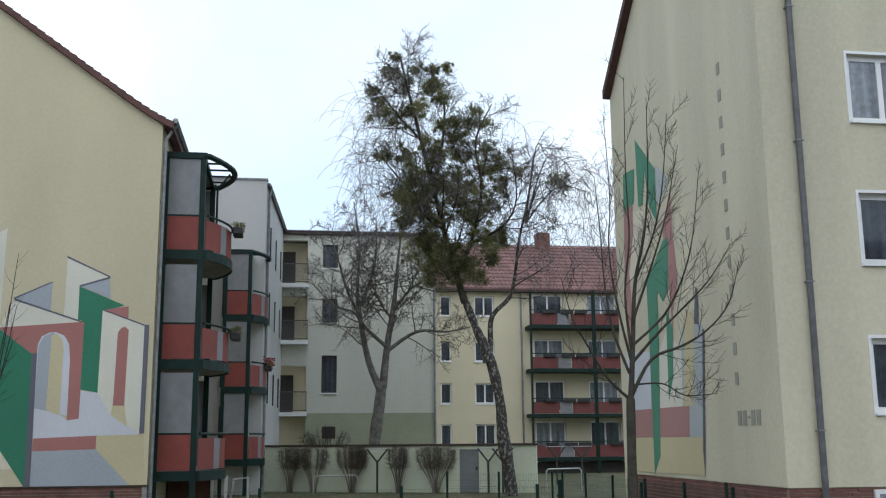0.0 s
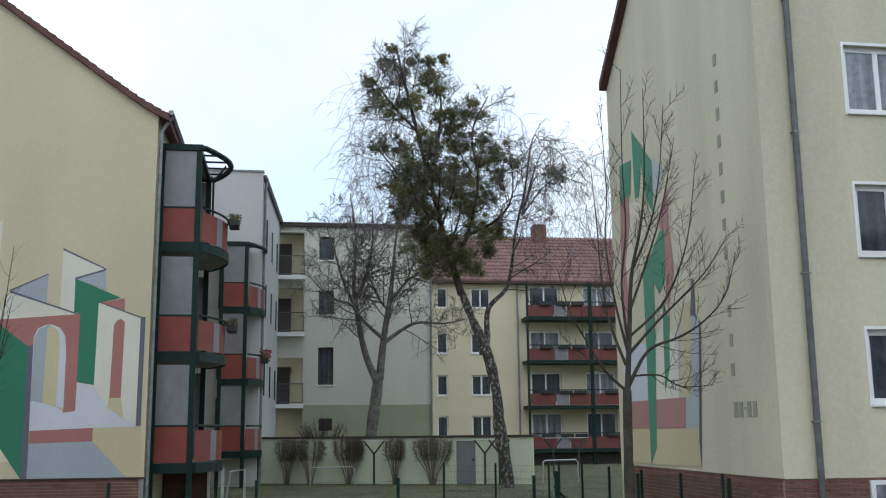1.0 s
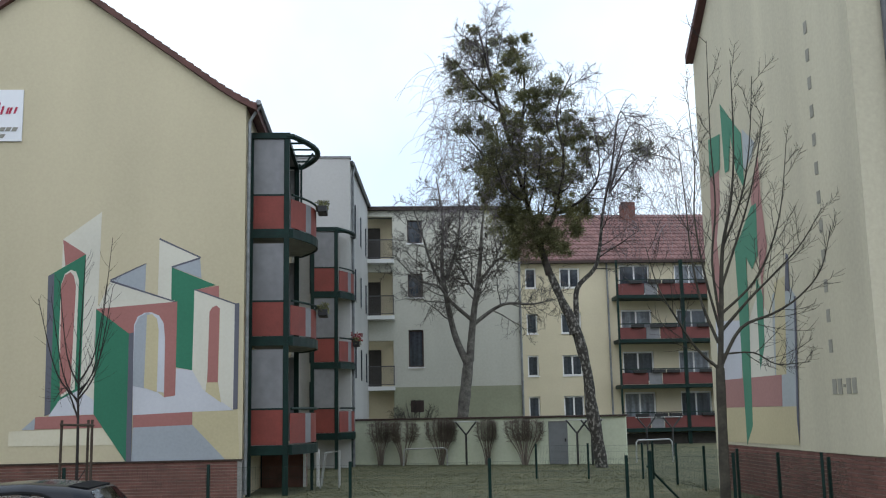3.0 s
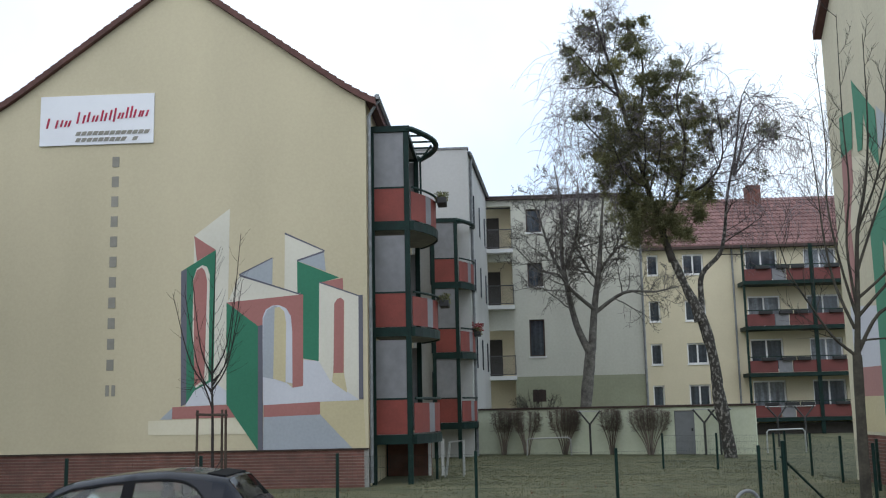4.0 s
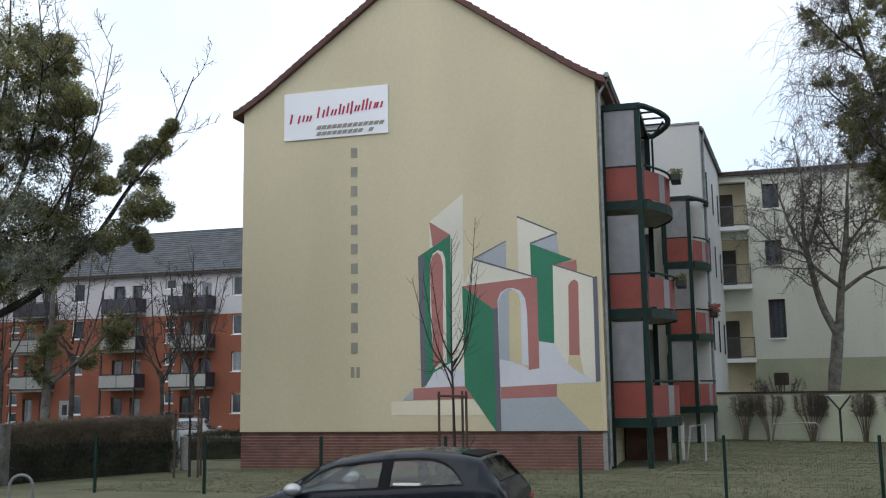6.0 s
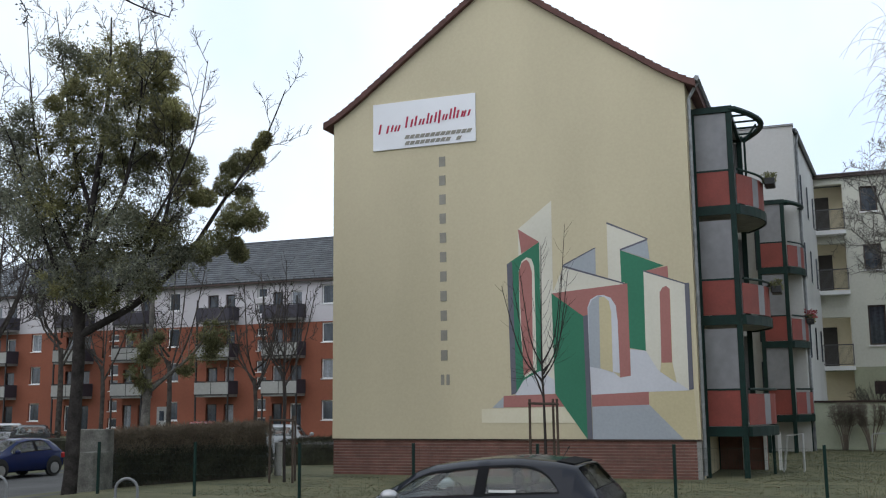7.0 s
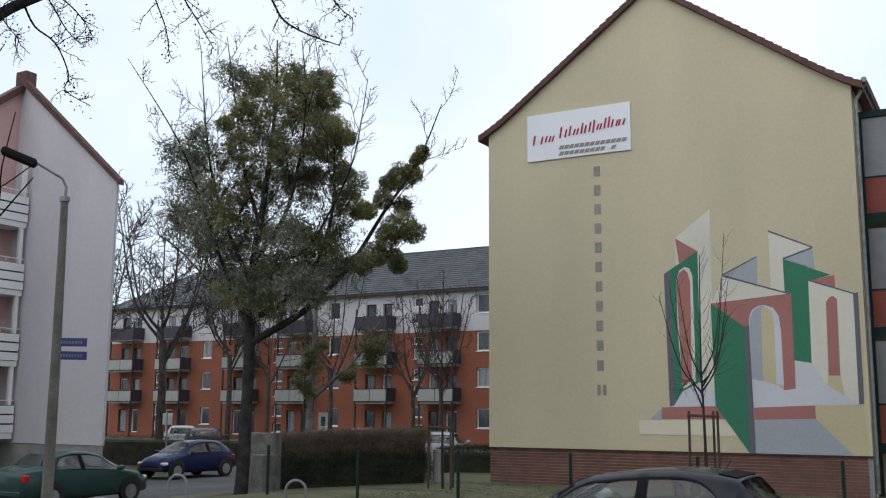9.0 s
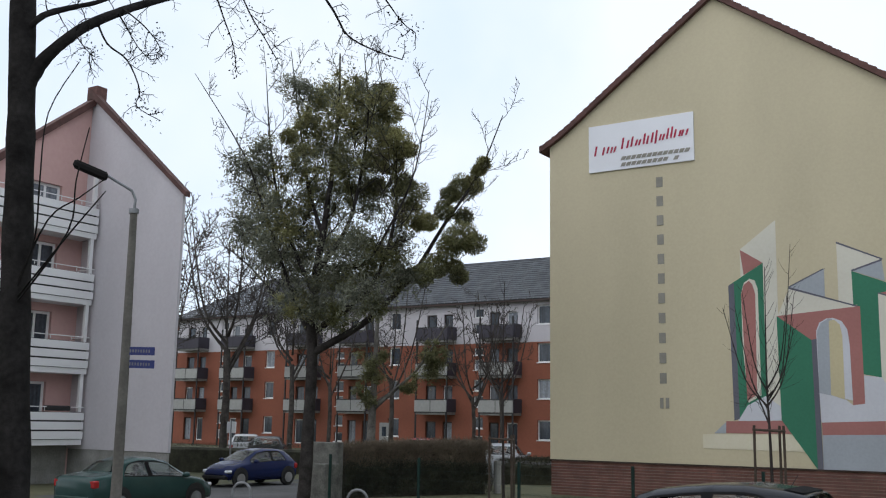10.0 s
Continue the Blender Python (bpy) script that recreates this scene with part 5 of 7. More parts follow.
trunk.link("trunk", material("light_brown_bark", (0.055, 0.048, 0.036), 0.95, vary=0.3, scale=40, fine=200, bump=0.5), side_tree)
twigs.link("crown", TWIG, side_tree)

# big tree with mistletoe at the side street
rng = random.Random(21)
big = empty("mistletoe_tree", -18.05, 20.42, 0, label="tall dark tree overgrown with many balls of mistletoe", category="tree")
trunk, twigs = Mesh(), Mesh()
limb(trunk, vecs((-18.1, 20.40, -0.25), (-18.05, 20.42, 0.5), (-18.04, 20.45, 1.82), (-18.02, 20.48, 3.4), (-18.11, 20.50, 4.85)), 0.19, 0.14, 10, 0.06, rng)
runs = [
    limb(trunk, vecs((-18.11, 20.50, 4.68), (-18.07, 20.58, 6.08), (-17.90, 20.66, 7.50), (-17.74, 20.74, 9.10), (-17.68, 20.82, 10.75), (-17.77, 20.90, 12.37)), 0.150, 0.020, 7),
    limb(trunk, vecs((-18.09, 20.50, 4.22), (-18.47, 20.28, 5.14), (-18.84, 20.06, 6.22), (-19.35, 19.84, 7.65), (-20.12, 19.62, 9.48), (-22.01, 19.40, 12.08)), 0.085, 0.008, 7),
    limb(trunk, vecs((-18.07, 20.50, 5.45), (-18.74, 20.38, 6.73), (-19.35, 20.25, 8.38), (-19.59, 20.12, 10.02), (-19.78, 20.00, 12.21)), 0.075, 0.008, 7),
    limb(trunk, vecs((-18.13, 20.50, 4.68), (-19.64, 20.77, 5.49), (-21.05, 21.03, 6.51), (-22.53, 21.30, 7.35)), 0.060, 0.010, 7),
    limb(trunk, vecs((-18.08, 20.50, 4.38), (-17.07, 20.62, 4.96), (-16.25, 20.73, 5.68), (-15.81, 20.85, 6.73), (-15.72, 20.97, 8.27), (-16.08, 21.08, 9.92), (-16.66, 21.20, 12.18)), 0.100, 0.010, 7),
    limb(trunk, vecs((-18.03, 20.50, 3.84), (-16.63, 20.80, 4.58), (-15.76, 21.10, 5.40), (-15.35, 21.40, 6.01), (-14.66, 21.70, 7.25), (-14.08, 22.00, 8.22), (-13.74, 22.30, 9.11), (-13.40, 22.60, 10.32)), 0.110, 0.012, 7),
    limb(trunk, vecs((-17.96, 20.50, 6.07), (-16.88, 20.38, 7.20), (-16.36, 20.25, 8.66), (-16.10, 20.12, 10.15), (-16.20, 20.00, 11.78)), 0.080, 0.010, 7),
    limb(trunk, vecs((-17.89, 20.60, 7.01), (-18.74, 20.87, 8.60), (-19.34, 21.13, 10.41), (-20.09, 21.40, 13.07)), 0.070, 0.010, 7),
    limb(trunk, vecs((-17.91, 20.50, 6.22), (-16.32, 20.32, 6.08), (-15.31, 20.15, 7.02), (-14.44, 19.98, 8.36), (-13.94, 19.80, 10.31)), 0.060, 0.008, 7),
]
for i, run in enumerate(runs):
    branch_out(rng, trunk, twigs, run, 0.05, 0.008, 2, 9, 1.7, UP * 1.1, UP * 0.9, spread=0.72, start=0.3, jitter=0.16, fine=0.006)
trunk.link("trunk", BARK_T, big)
twigs.link("crown", TWIG, big)


for x, y, z, r in ((-15.3, 20.9, 8.0, 0.51), (-15.3, 21.0, 7.5, 0.42), (-15.5, 20.9, 8.3, 0.34), (-14.4, 22.1, 8.3, 0.40), (-14.1, 22.2, 8.4, 0.32), (-14.6, 21.9, 8.1, 0.29), (-14.0, 21.5, 6.8, 0.47), (-14.4, 21.6, 6.6, 0.37), (-14.1, 22.3, 6.8, 0.34), (-14.6, 21.6, 7.6, 0.28), (-14.3, 22.1, 7.5, 0.26), (-14.7, 21.0, 7.2, 0.28), (-15.0, 21.1, 7.2, 0.22), (-14.1, 21.6, 5.8, 0.25), (-14.3, 21.7, 6.1, 0.22), (-14.7, 21.4, 6.1, 0.36), (-14.7, 20.8, 5.8, 0.33), (-13.7, 22.1, 8.9, 0.19), (-13.8, 22.0, 8.7, 0.17), (-16.2, 20.9, 10.9, 0.42), (-15.9, 20.8, 10.3, 0.38), (-15.4, 20.4, 9.3, 0.42), (-15.8, 20.8, 8.9, 0.49), (-15.1, 20.6, 9.1, 0.25), (-16.3, 20.7, 9.0, 0.38), (-19.1, 20.4, 10.0, 0.25)):
    mistletoe_ball(x, y, z, r, big, MISTLE if rng.random() < 0.6 else MISTLE_B, int(700 + 12000 * r * r))
for x, y, z, r in ((-16.8, 19.7, 10.1, 0.69), (-17.2, 21.3, 10.1, 0.76), (-17.6, 20.1, 9.6, 0.71), (-16.6, 20.1, 8.7, 0.72), (-17.0, 21.5, 10.5, 0.64), (-18.8, 21.3, 8.8, 0.70), (-18.7, 20.2, 8.9, 0.57), (-18.1, 21.4, 8.1, 0.69), (-18.9, 20.7, 7.9, 0.69), (-18.0, 20.9, 11.2, 0.56), (-16.6, 20.1, 11.0, 0.56), (-19.4, 21.4, 9.8, 0.64), (-16.9, 20.9, 8.3, 0.59), (-18.6, 21.4, 7.0, 0.65), (-17.7, 21.3, 5.8, 0.57), (-15.8, 20.2, 5.0, 0.44), (-15.7, 20.4, 9.5, 0.54), (-16.1, 20.0, 10.4, 0.52), (-16.9, 20.0, 9.1, 0.66), (-17.9, 19.8, 10.1, 0.54), (-18.0, 20.2, 10.8, 0.55), (-16.3, 20.8, 8.3, 0.43)):
    clump(rng, x, y, z, r * 1.1, big, MISTLE if rng.random() < 0.5 else MISTLE_B, int(700 + 4300 * r * r), leaf_len=0.09)
    leaf_spray(x, y, z, r * 1.15, big, 420)
for x, y, z, r in ((-18.5, 19.6, 7.2, 0.61), (-20.2, 21.0, 8.4, 0.57), (-16.5, 20.3, 6.8, 0.59), (-15.7, 20.2, 6.3, 0.53), (-19.5, 21.2, 6.6, 0.65), (-18.0, 20.6, 5.8, 0.53), (-17.1, 20.2, 4.8, 0.48), (-16.5, 20.6, 6.0, 0.51), (-15.7, 21.0, 5.8, 0.42), (-17.9, 19.7, 5.0, 0.49)):
    clump(rng, x, y, z, r * 1.2, big, MISTLE if rng.random() < 0.6 else MISTLE_B, int(600 + 3200 * r * r), leaf_len=0.09)
for x, y, z, r in ((-21.6, 21.6, 8.9, 0.77), (-18.9, 19.6, 7.5, 0.74), (-19.9, 21.1, 7.1, 0.78), (-19.0, 21.4, 7.2, 0.77), (-16.1, 19.5, 6.5, 0.71), (-16.6, 21.2, 6.5, 0.73), (-17.1, 20.3, 6.0, 0.71), (-19.1, 20.8, 6.2, 0.76), (-18.9, 19.5, 6.4, 0.64), (-15.7, 19.6, 5.2, 0.62), (-17.4, 19.9, 5.0, 0.60), (-16.3, 21.6, 6.1, 0.61), (-20.4, 19.9, 9.1, 0.56), (-16.1, 21.6, 6.9, 0.58), (-17.1, 21.6, 8.1, 0.69), (-18.6, 20.3, 5.2, 0.59), (-15.0, 20.5, 5.7, 0.46), (-20.2, 20.6, 9.1, 0.63), (-21.6, 21.2, 7.8, 0.56), (-18.2, 19.7, 11.0, 0.51), (-17.8, 21.2, 4.9, 0.56), (-21.2, 21.4, 7.4, 0.65), (-19.4, 19.6, 9.4, 0.46)):
    leaf_spray(x, y, z, r * 1.15, big, int(700 + 1700 * r * r))


def far_tree(x, y, h, seed, r=0.2):
    rng = random.Random(seed)
    t = empty("bare_tree", x, y, land(x, y), label="bare grey-brown tree in front of the orange house", category="tree")
    trunk, twigs = Mesh(), Mesh()
    limb(trunk, vecs((x, y, -0.8), (x + 0.1, y, h * 0.22), (x, y, h * 0.4)), r, r * 0.8, 8, 0.05, rng)
    for k in range(6):
        a = k * 1.05 + rng.random()
        q = Vector((math.cos(a), math.sin(a) * 0.8, 0)) * h * 0.2
        run = limb(trunk, vecs((x, y, h * (0.3 + 0.03 * k)), (x + q.x * 0.6, y + q.y * 0.6, h * 0.55), (x + q.x, y + q.y, h * rng.uniform(0.8, 1.0))), r * 0.5, 0.02, 5)
        branch_out(rng, trunk, twigs, run, r * 0.3, 0.02, 2, 9 if r > 0.15 else 6, h * 0.21, UP * 1.4, UP * 0.8, jitter=0.2, fine=0.017 if r > 0.15 else 0.011)
    trunk.link("trunk", BARK_F, t)
    twigs.link("crown", TWIG, t)
    return t


for x, y, h, seed, r in ((-36.7, 36.0, 13.6, 31, 0.21), (-29.0, 50.0, 9.5, 33, 0.12), (-33.8, 46.0, 11.0, 34, 0.14), (-24.8, 40.0, 8.0, 35, 0.10), (-50.0, 56.0, 15.0, 36, 0.2), (-47.5, 41.0, 14.0, 37, 0.2), (-52.0, 43.0, 13.0, 38, 0.2), (-41.5, 50.0, 11.0, 39, 0.14), (-57.0, 47.0, 14.0, 40, 0.2)):
    far_tree(x, y, h, seed, r)

# street tree close to the eye
rng = random.Random(50)
near = empty("street_tree", -8.5, 5.3, 0, label="dark street tree trunk with hanging bare twigs", category="tree")
trunk, twigs = Mesh(), Mesh()
limb(trunk, vecs((-8.46, 5.30, -0.1), (-8.60, 5.30, 1.4), (-8.79, 5.30, 3.00), (-8.86, 5.30, 3.86), (-8.97, 5.30, 5.00), (-9.07, 5.30, 5.83), (-9.19, 5.30, 6.95), (-9.29, 5.30, 8.12)), 0.165, 0.11, 12, 0.06, rng)
b1 = limb(trunk, vecs((-8.95, 5.30, 5.22), (-8.90, 5.40, 5.50), (-8.79, 5.50, 5.70), (-8.78, 5.80, 6.02), (-8.81, 6.30, 6.39), (-8.90, 6.90, 6.77), (-8.86, 7.80, 7.30)), 0.085, 0.03, 8, 0.08, rng)
b2 = limb(trunk, vecs((-9.02, 5.25, 5.78), (-8.92, 5.40, 6.02), (-8.94, 5.70, 6.22), (-8.94, 6.10, 6.45), (-9.09, 6.80, 6.96)), 0.042, 0.018, 7, 0.08, rng)
over = limb(trunk, vecs((-9.15, 5.30, 6.6), (-8.3, 5.9, 7.1), (-7.5, 6.35, 7.15), (-6.5, 6.6, 6.95), (-5.7, 6.6, 6.6)), 0.05, 0.012, 6)
hanging = [
    limb(trunk, vecs((-8.80, 5.95, 6.15), (-8.66, 6.00, 5.88), (-8.33, 6.00, 5.64), (-8.11, 6.00, 5.29), (-8.14, 6.00, 5.13), (-7.79, 6.00, 4.93)), 0.013, 0.004, 5),
    limb(trunk, vecs((-8.80, 6.20, 6.34), (-8.62, 6.20, 6.11), (-8.42, 6.20, 5.86), (-8.21, 6.20, 5.68)), 0.011, 0.004, 5),
    limb(trunk, vecs((-8.80, 6.25, 6.40), (-8.40, 6.20, 6.12), (-8.17, 6.20, 5.90), (-8.04, 6.20, 5.72)), 0.010, 0.004, 5),
    limb(trunk, vecs((-7.75, 6.25, 7.12), (-7.62, 6.40, 6.5), (-7.42, 6.40, 6.06), (-7.26, 6.40, 5.73), (-7.20, 6.40, 5.47)), 0.013, 0.004, 5),
    limb(trunk, vecs((-7.5, 6.35, 7.15), (-7.3, 6.40, 6.5), (-7.07, 6.40, 6.04), (-6.83, 6.40, 5.70), (-6.63, 6.40, 5.41)), 0.013, 0.004, 5),
    limb(trunk, vecs((-6.7, 6.58, 6.98), (-6.5, 6.60, 6.41), (-6.16, 6.60, 5.92), (-5.98, 6.60, 5.64), (-5.68, 6.60, 5.44), (-5.34, 6.60, 5.28)), 0.018, 0.005, 5),
    limb(trunk, vecs((-5.9, 6.60, 6.66), (-5.75, 6.60, 6.20), (-5.50, 6.60, 5.83), (-5.34, 6.60, 5.62), (-5.21, 6.60, 5.51)), 0.012, 0.004, 5),
    limb(trunk, vecs((-8.78, 5.70, 5.90), (-8.48, 5.60, 5.67), (-8.34, 5.60, 5.56)), 0.009, 0.003, 5),
]
for run in hanging:
    branch_out(rng, trunk, twigs, run, 0.009, 0.004, 1, 7, 0.34, DOWN * 0.3, DOWN * 0.1, start=0.3, jitter=0.4, fine=0.0032)
    for k in range(60):
        p = run[rng.randrange(len(run) // 2, len(run))] + rand_dir(rng) * rng.uniform(0.02, 0.16)
        twigs.leaf(p, rand_dir(rng), rand_dir(rng), rng.uniform(0.015, 0.04), 0.008)
for run in (b1, b2):
    branch_out(rng, trunk, twigs, run, 0.016, 0.006, 1, 8, 0.55, DOWN * 0.2, DOWN * 0.2, start=0.3, jitter=0.35, fine=0.0032)
for pts in (((-8.72, 5.25, 3.25), (-8.44, 5.20, 3.70), (-8.44, 5.20, 4.24), (-8.40, 5.20, 4.88), (-8.00, 5.20, 5.31)), ((-8.72, 5.25, 3.1), (-7.97, 5.20, 3.71), (-7.91, 5.20, 4.17), (-7.78, 5.20, 4.65)), ((-8.72, 5.25, 3.3), (-8.27, 5.20, 3.85), (-7.85, 5.20, 4.01), (-7.52, 5.20, 4.14)), ((-8.72, 5.25, 3.15), (-8.04, 5.20, 3.62), (-7.68, 5.20, 3.89), (-7.49, 5.20, 4.03))):
    limb(trunk, vecs(*pts), 0.011, 0.005, 5)
trunk.link("trunk", BARK_D, near)
twigs.link("crown", BARK_D, near)

# young staked trees on the lawn
STAKE = material("brown_wood_stake", (0.068, 0.048, 0.036), 0.9, vary=0.2, scale=30, fine=150)


def staked_tree(x, y, top, fork, seed, stake_h, thick, side_shoots):
    """A sapling with steep shoots, and three stakes joined by rails round it."""
    rng = random.Random(seed)
    young = empty("young_tree", x, y, 0, label="young bare sapling tied to wooden stakes", category="tree", group="staked saplings")
    trunk, twigs = Mesh(), Mesh()
    run = limb(trunk, vecs((x, y, -0.1), (x - 0.02, y, fork * 0.7), (x - 0.05, y, fork * 1.35), (x, y, top)), thick, 0.008, 7)
    subs = [limb(trunk, vecs((x - 0.03, y, fork + dz), (x + dx * 0.55, y + dy, fork + dz + 0.7), (x + dx, y + dy * 1.4, fork + dz + h)), thick * 0.5, 0.006, 5) for dz, dx, dy, h in side_shoots]
    branch_out(rng, trunk, twigs, run, 0.03, 0.008, 0, 22, 0.9, UP * 2, UP * 2.0, spread=0.6, start=0.42, fine=0.006)
    for r_ in subs:
        branch_out(rng, trunk, twigs, r_, 0.02, 0.006, 0, 14, 0.6, UP * 2, UP * 1.6, spread=0.7, fine=0.005)
    trunk.link("trunk", TWIG, young)
    twigs.link("crown", TWIG, young)
    stakes = empty("tree_stakes", x, y, 0, label="three wooden stakes joined by rails", category="tree stake", group="tree stakes")
    for dx, dy in ((-0.34, -0.2), (0.36, -0.2), (0.1, 0.4)):
        part("stake", tubes(([(x + dx, y + dy, 0), (x + dx * 0.97, y + dy, stake_h)], 0.032), sides=8), STAKE, stakes)
    part("rail", tubes(([(x - 0.36, y - 0.23, stake_h - 0.1), (x + 0.38, y - 0.23, stake_h - 0.13)], 0.03), ([(x - 0.36, y - 0.2, stake_h - 0.11), (x + 0.1, y + 0.4, stake_h - 0.11), (x + 0.38, y - 0.2, stake_h - 0.13)], 0.025), sides=6), STAKE, stakes)
    local(stakes)


staked_tree(-6.9, 24.0, 5.9, 2.5, 61, 2.12, 0.05, ((0.0, -0.8, 0.1, 2.5), (0.1, 0.7, -0.1, 2.6), (0.4, -0.45, -0.3, 2.4), (0.5, 0.4, 0.3, 2.3), (0.2, 0.55, 0.2, 1.7), (0.3, 0.62, 0.0, 3.6), (0.05, -1.05, 0.0, 2.4), (-0.35, -0.55, -0.1, 0.4)))
staked_tree(-14.15, 24.1, 6.0, 2.7, 62, 1.75, 0.045, ((0.0, -0.5, 0.1, 2.0), (0.1, 0.5, -0.1, 2.2), (0.6, -0.3, -0.3, 1.9)))

# grey tree with low mistletoe behind the hedge
rng = random.Random(65)
grey_tree = empty("mistletoe_tree", -20.8, 26.9, -0.5, label="grey-barked tree with low balls of mistletoe behind the hedge", category="tree")
trunk, twigs = Mesh(), Mesh()
runs = [limb(trunk, vecs((-20.8, 26.9, -0.7), (-20.8, 26.92, 1.7), (-20.75, 26.95, 3.4), (-20.7, 27.0, 6.5)), 0.21, 0.05, 8, 0.05, rng),
        limb(trunk, vecs((-20.75, 26.95, 2.5), (-20.3, 27.3, 3.0), (-19.6, 27.8, 3.8), (-18.8, 28.3, 5.3)), 0.10, 0.02, 6)]
for run in runs:
    branch_out(rng, trunk, twigs, run, 0.06, 0.02, 1, 8, 1.2, UP, UP, start=0.5, fine=0.008)
trunk.link("trunk", BARK, grey_tree)
twigs.link("crown", TWIG, grey_tree)
for x, y, z, r in ((-20.75, 26.9, 4.05, 0.5), (-20.75, 26.9, 3.55, 0.45), (-20.9, 26.8, 2.9, 0.42), (-19.1, 28.1, 3.75, 0.6), (-19.2, 28.1, 4.3, 0.45), (-19.8, 27.6, 3.2, 0.3)):
    clump(rng, x, y, z, r * 1.1, grey_tree, MISTLE, int(1500 + 6000 * r * r), leaf_len=0.09)


# ---- vehicles ----
def car_paint(name, color, rough=0.16):
    m = material(name, color, rough, 0.0, vary=0.05, scale=10, bump=0.0)
    m.node_tree.nodes["Principled BSDF"].inputs["Specular IOR Level"].default_value = 0.24
    return m


def clear_glass(name, tint):
    """Tinted clear glass with a mirror sheen that grows at grazing angles."""
    m = bpy.data.materials.new(name)
    m.use_nodes = True
    n, l = m.node_tree.nodes, m.node_tree.links
    tr, gl, mix, lw, sheen, lift_ = (n.new(k) for k in ("ShaderNodeBsdfTransparent", "ShaderNodeBsdfGlossy", "ShaderNodeMixShader", "ShaderNodeLayerWeight", "ShaderNodeMath", "ShaderNodeMath"))
    tr.inputs[0].default_value = (*tint, 1)
    gl.inputs["Roughness"].default_value = 0.04
    sheen.operation, sheen.inputs[1].default_value = "POWER", 5.0
    lift_.operation, lift_.inputs[1].default_value, lift_.inputs[2].default_value = "MULTIPLY_ADD", 0.8, 0.07
    l.new(lw.outputs["Facing"], sheen.inputs[0])
    l.new(sheen.outputs[0], lift_.inputs[0])
    l.new(lift_.outputs[0], mix.inputs[0])
    l.new(tr.outputs[0], mix.inputs[1])
    l.new(gl.outputs[0], mix.inputs[2])
    l.new(mix.outputs[0], n["Material Output"].inputs[0])
    return m


CAR_GLASS = clear_glass("car_glass", (0.66, 0.75, 0.73))
RUBBER = dull(material("black_rubber", (0.012, 0.012, 0.013), 0.8, bump=0.0))
SEAT = material("dark_seat_cloth", (0.03, 0.03, 0.034), 0.9, vary=0.2, bump=0.1)
TYRE = material("tyre_rubber", (0.02, 0.02, 0.02), 0.9, bump=0.0)
RIM = material("wheel_rim", (0.42, 0.42, 0.43), 0.35, 0.7, bump=0.0)
LAMP_R = material("red_lamp_glass", (0.35, 0.02, 0.02), 0.2, bump=0.0)
LAMP_W = material("clear_lamp_glass", (0.75, 0.77, 0.8), 0.12, bump=0.0)


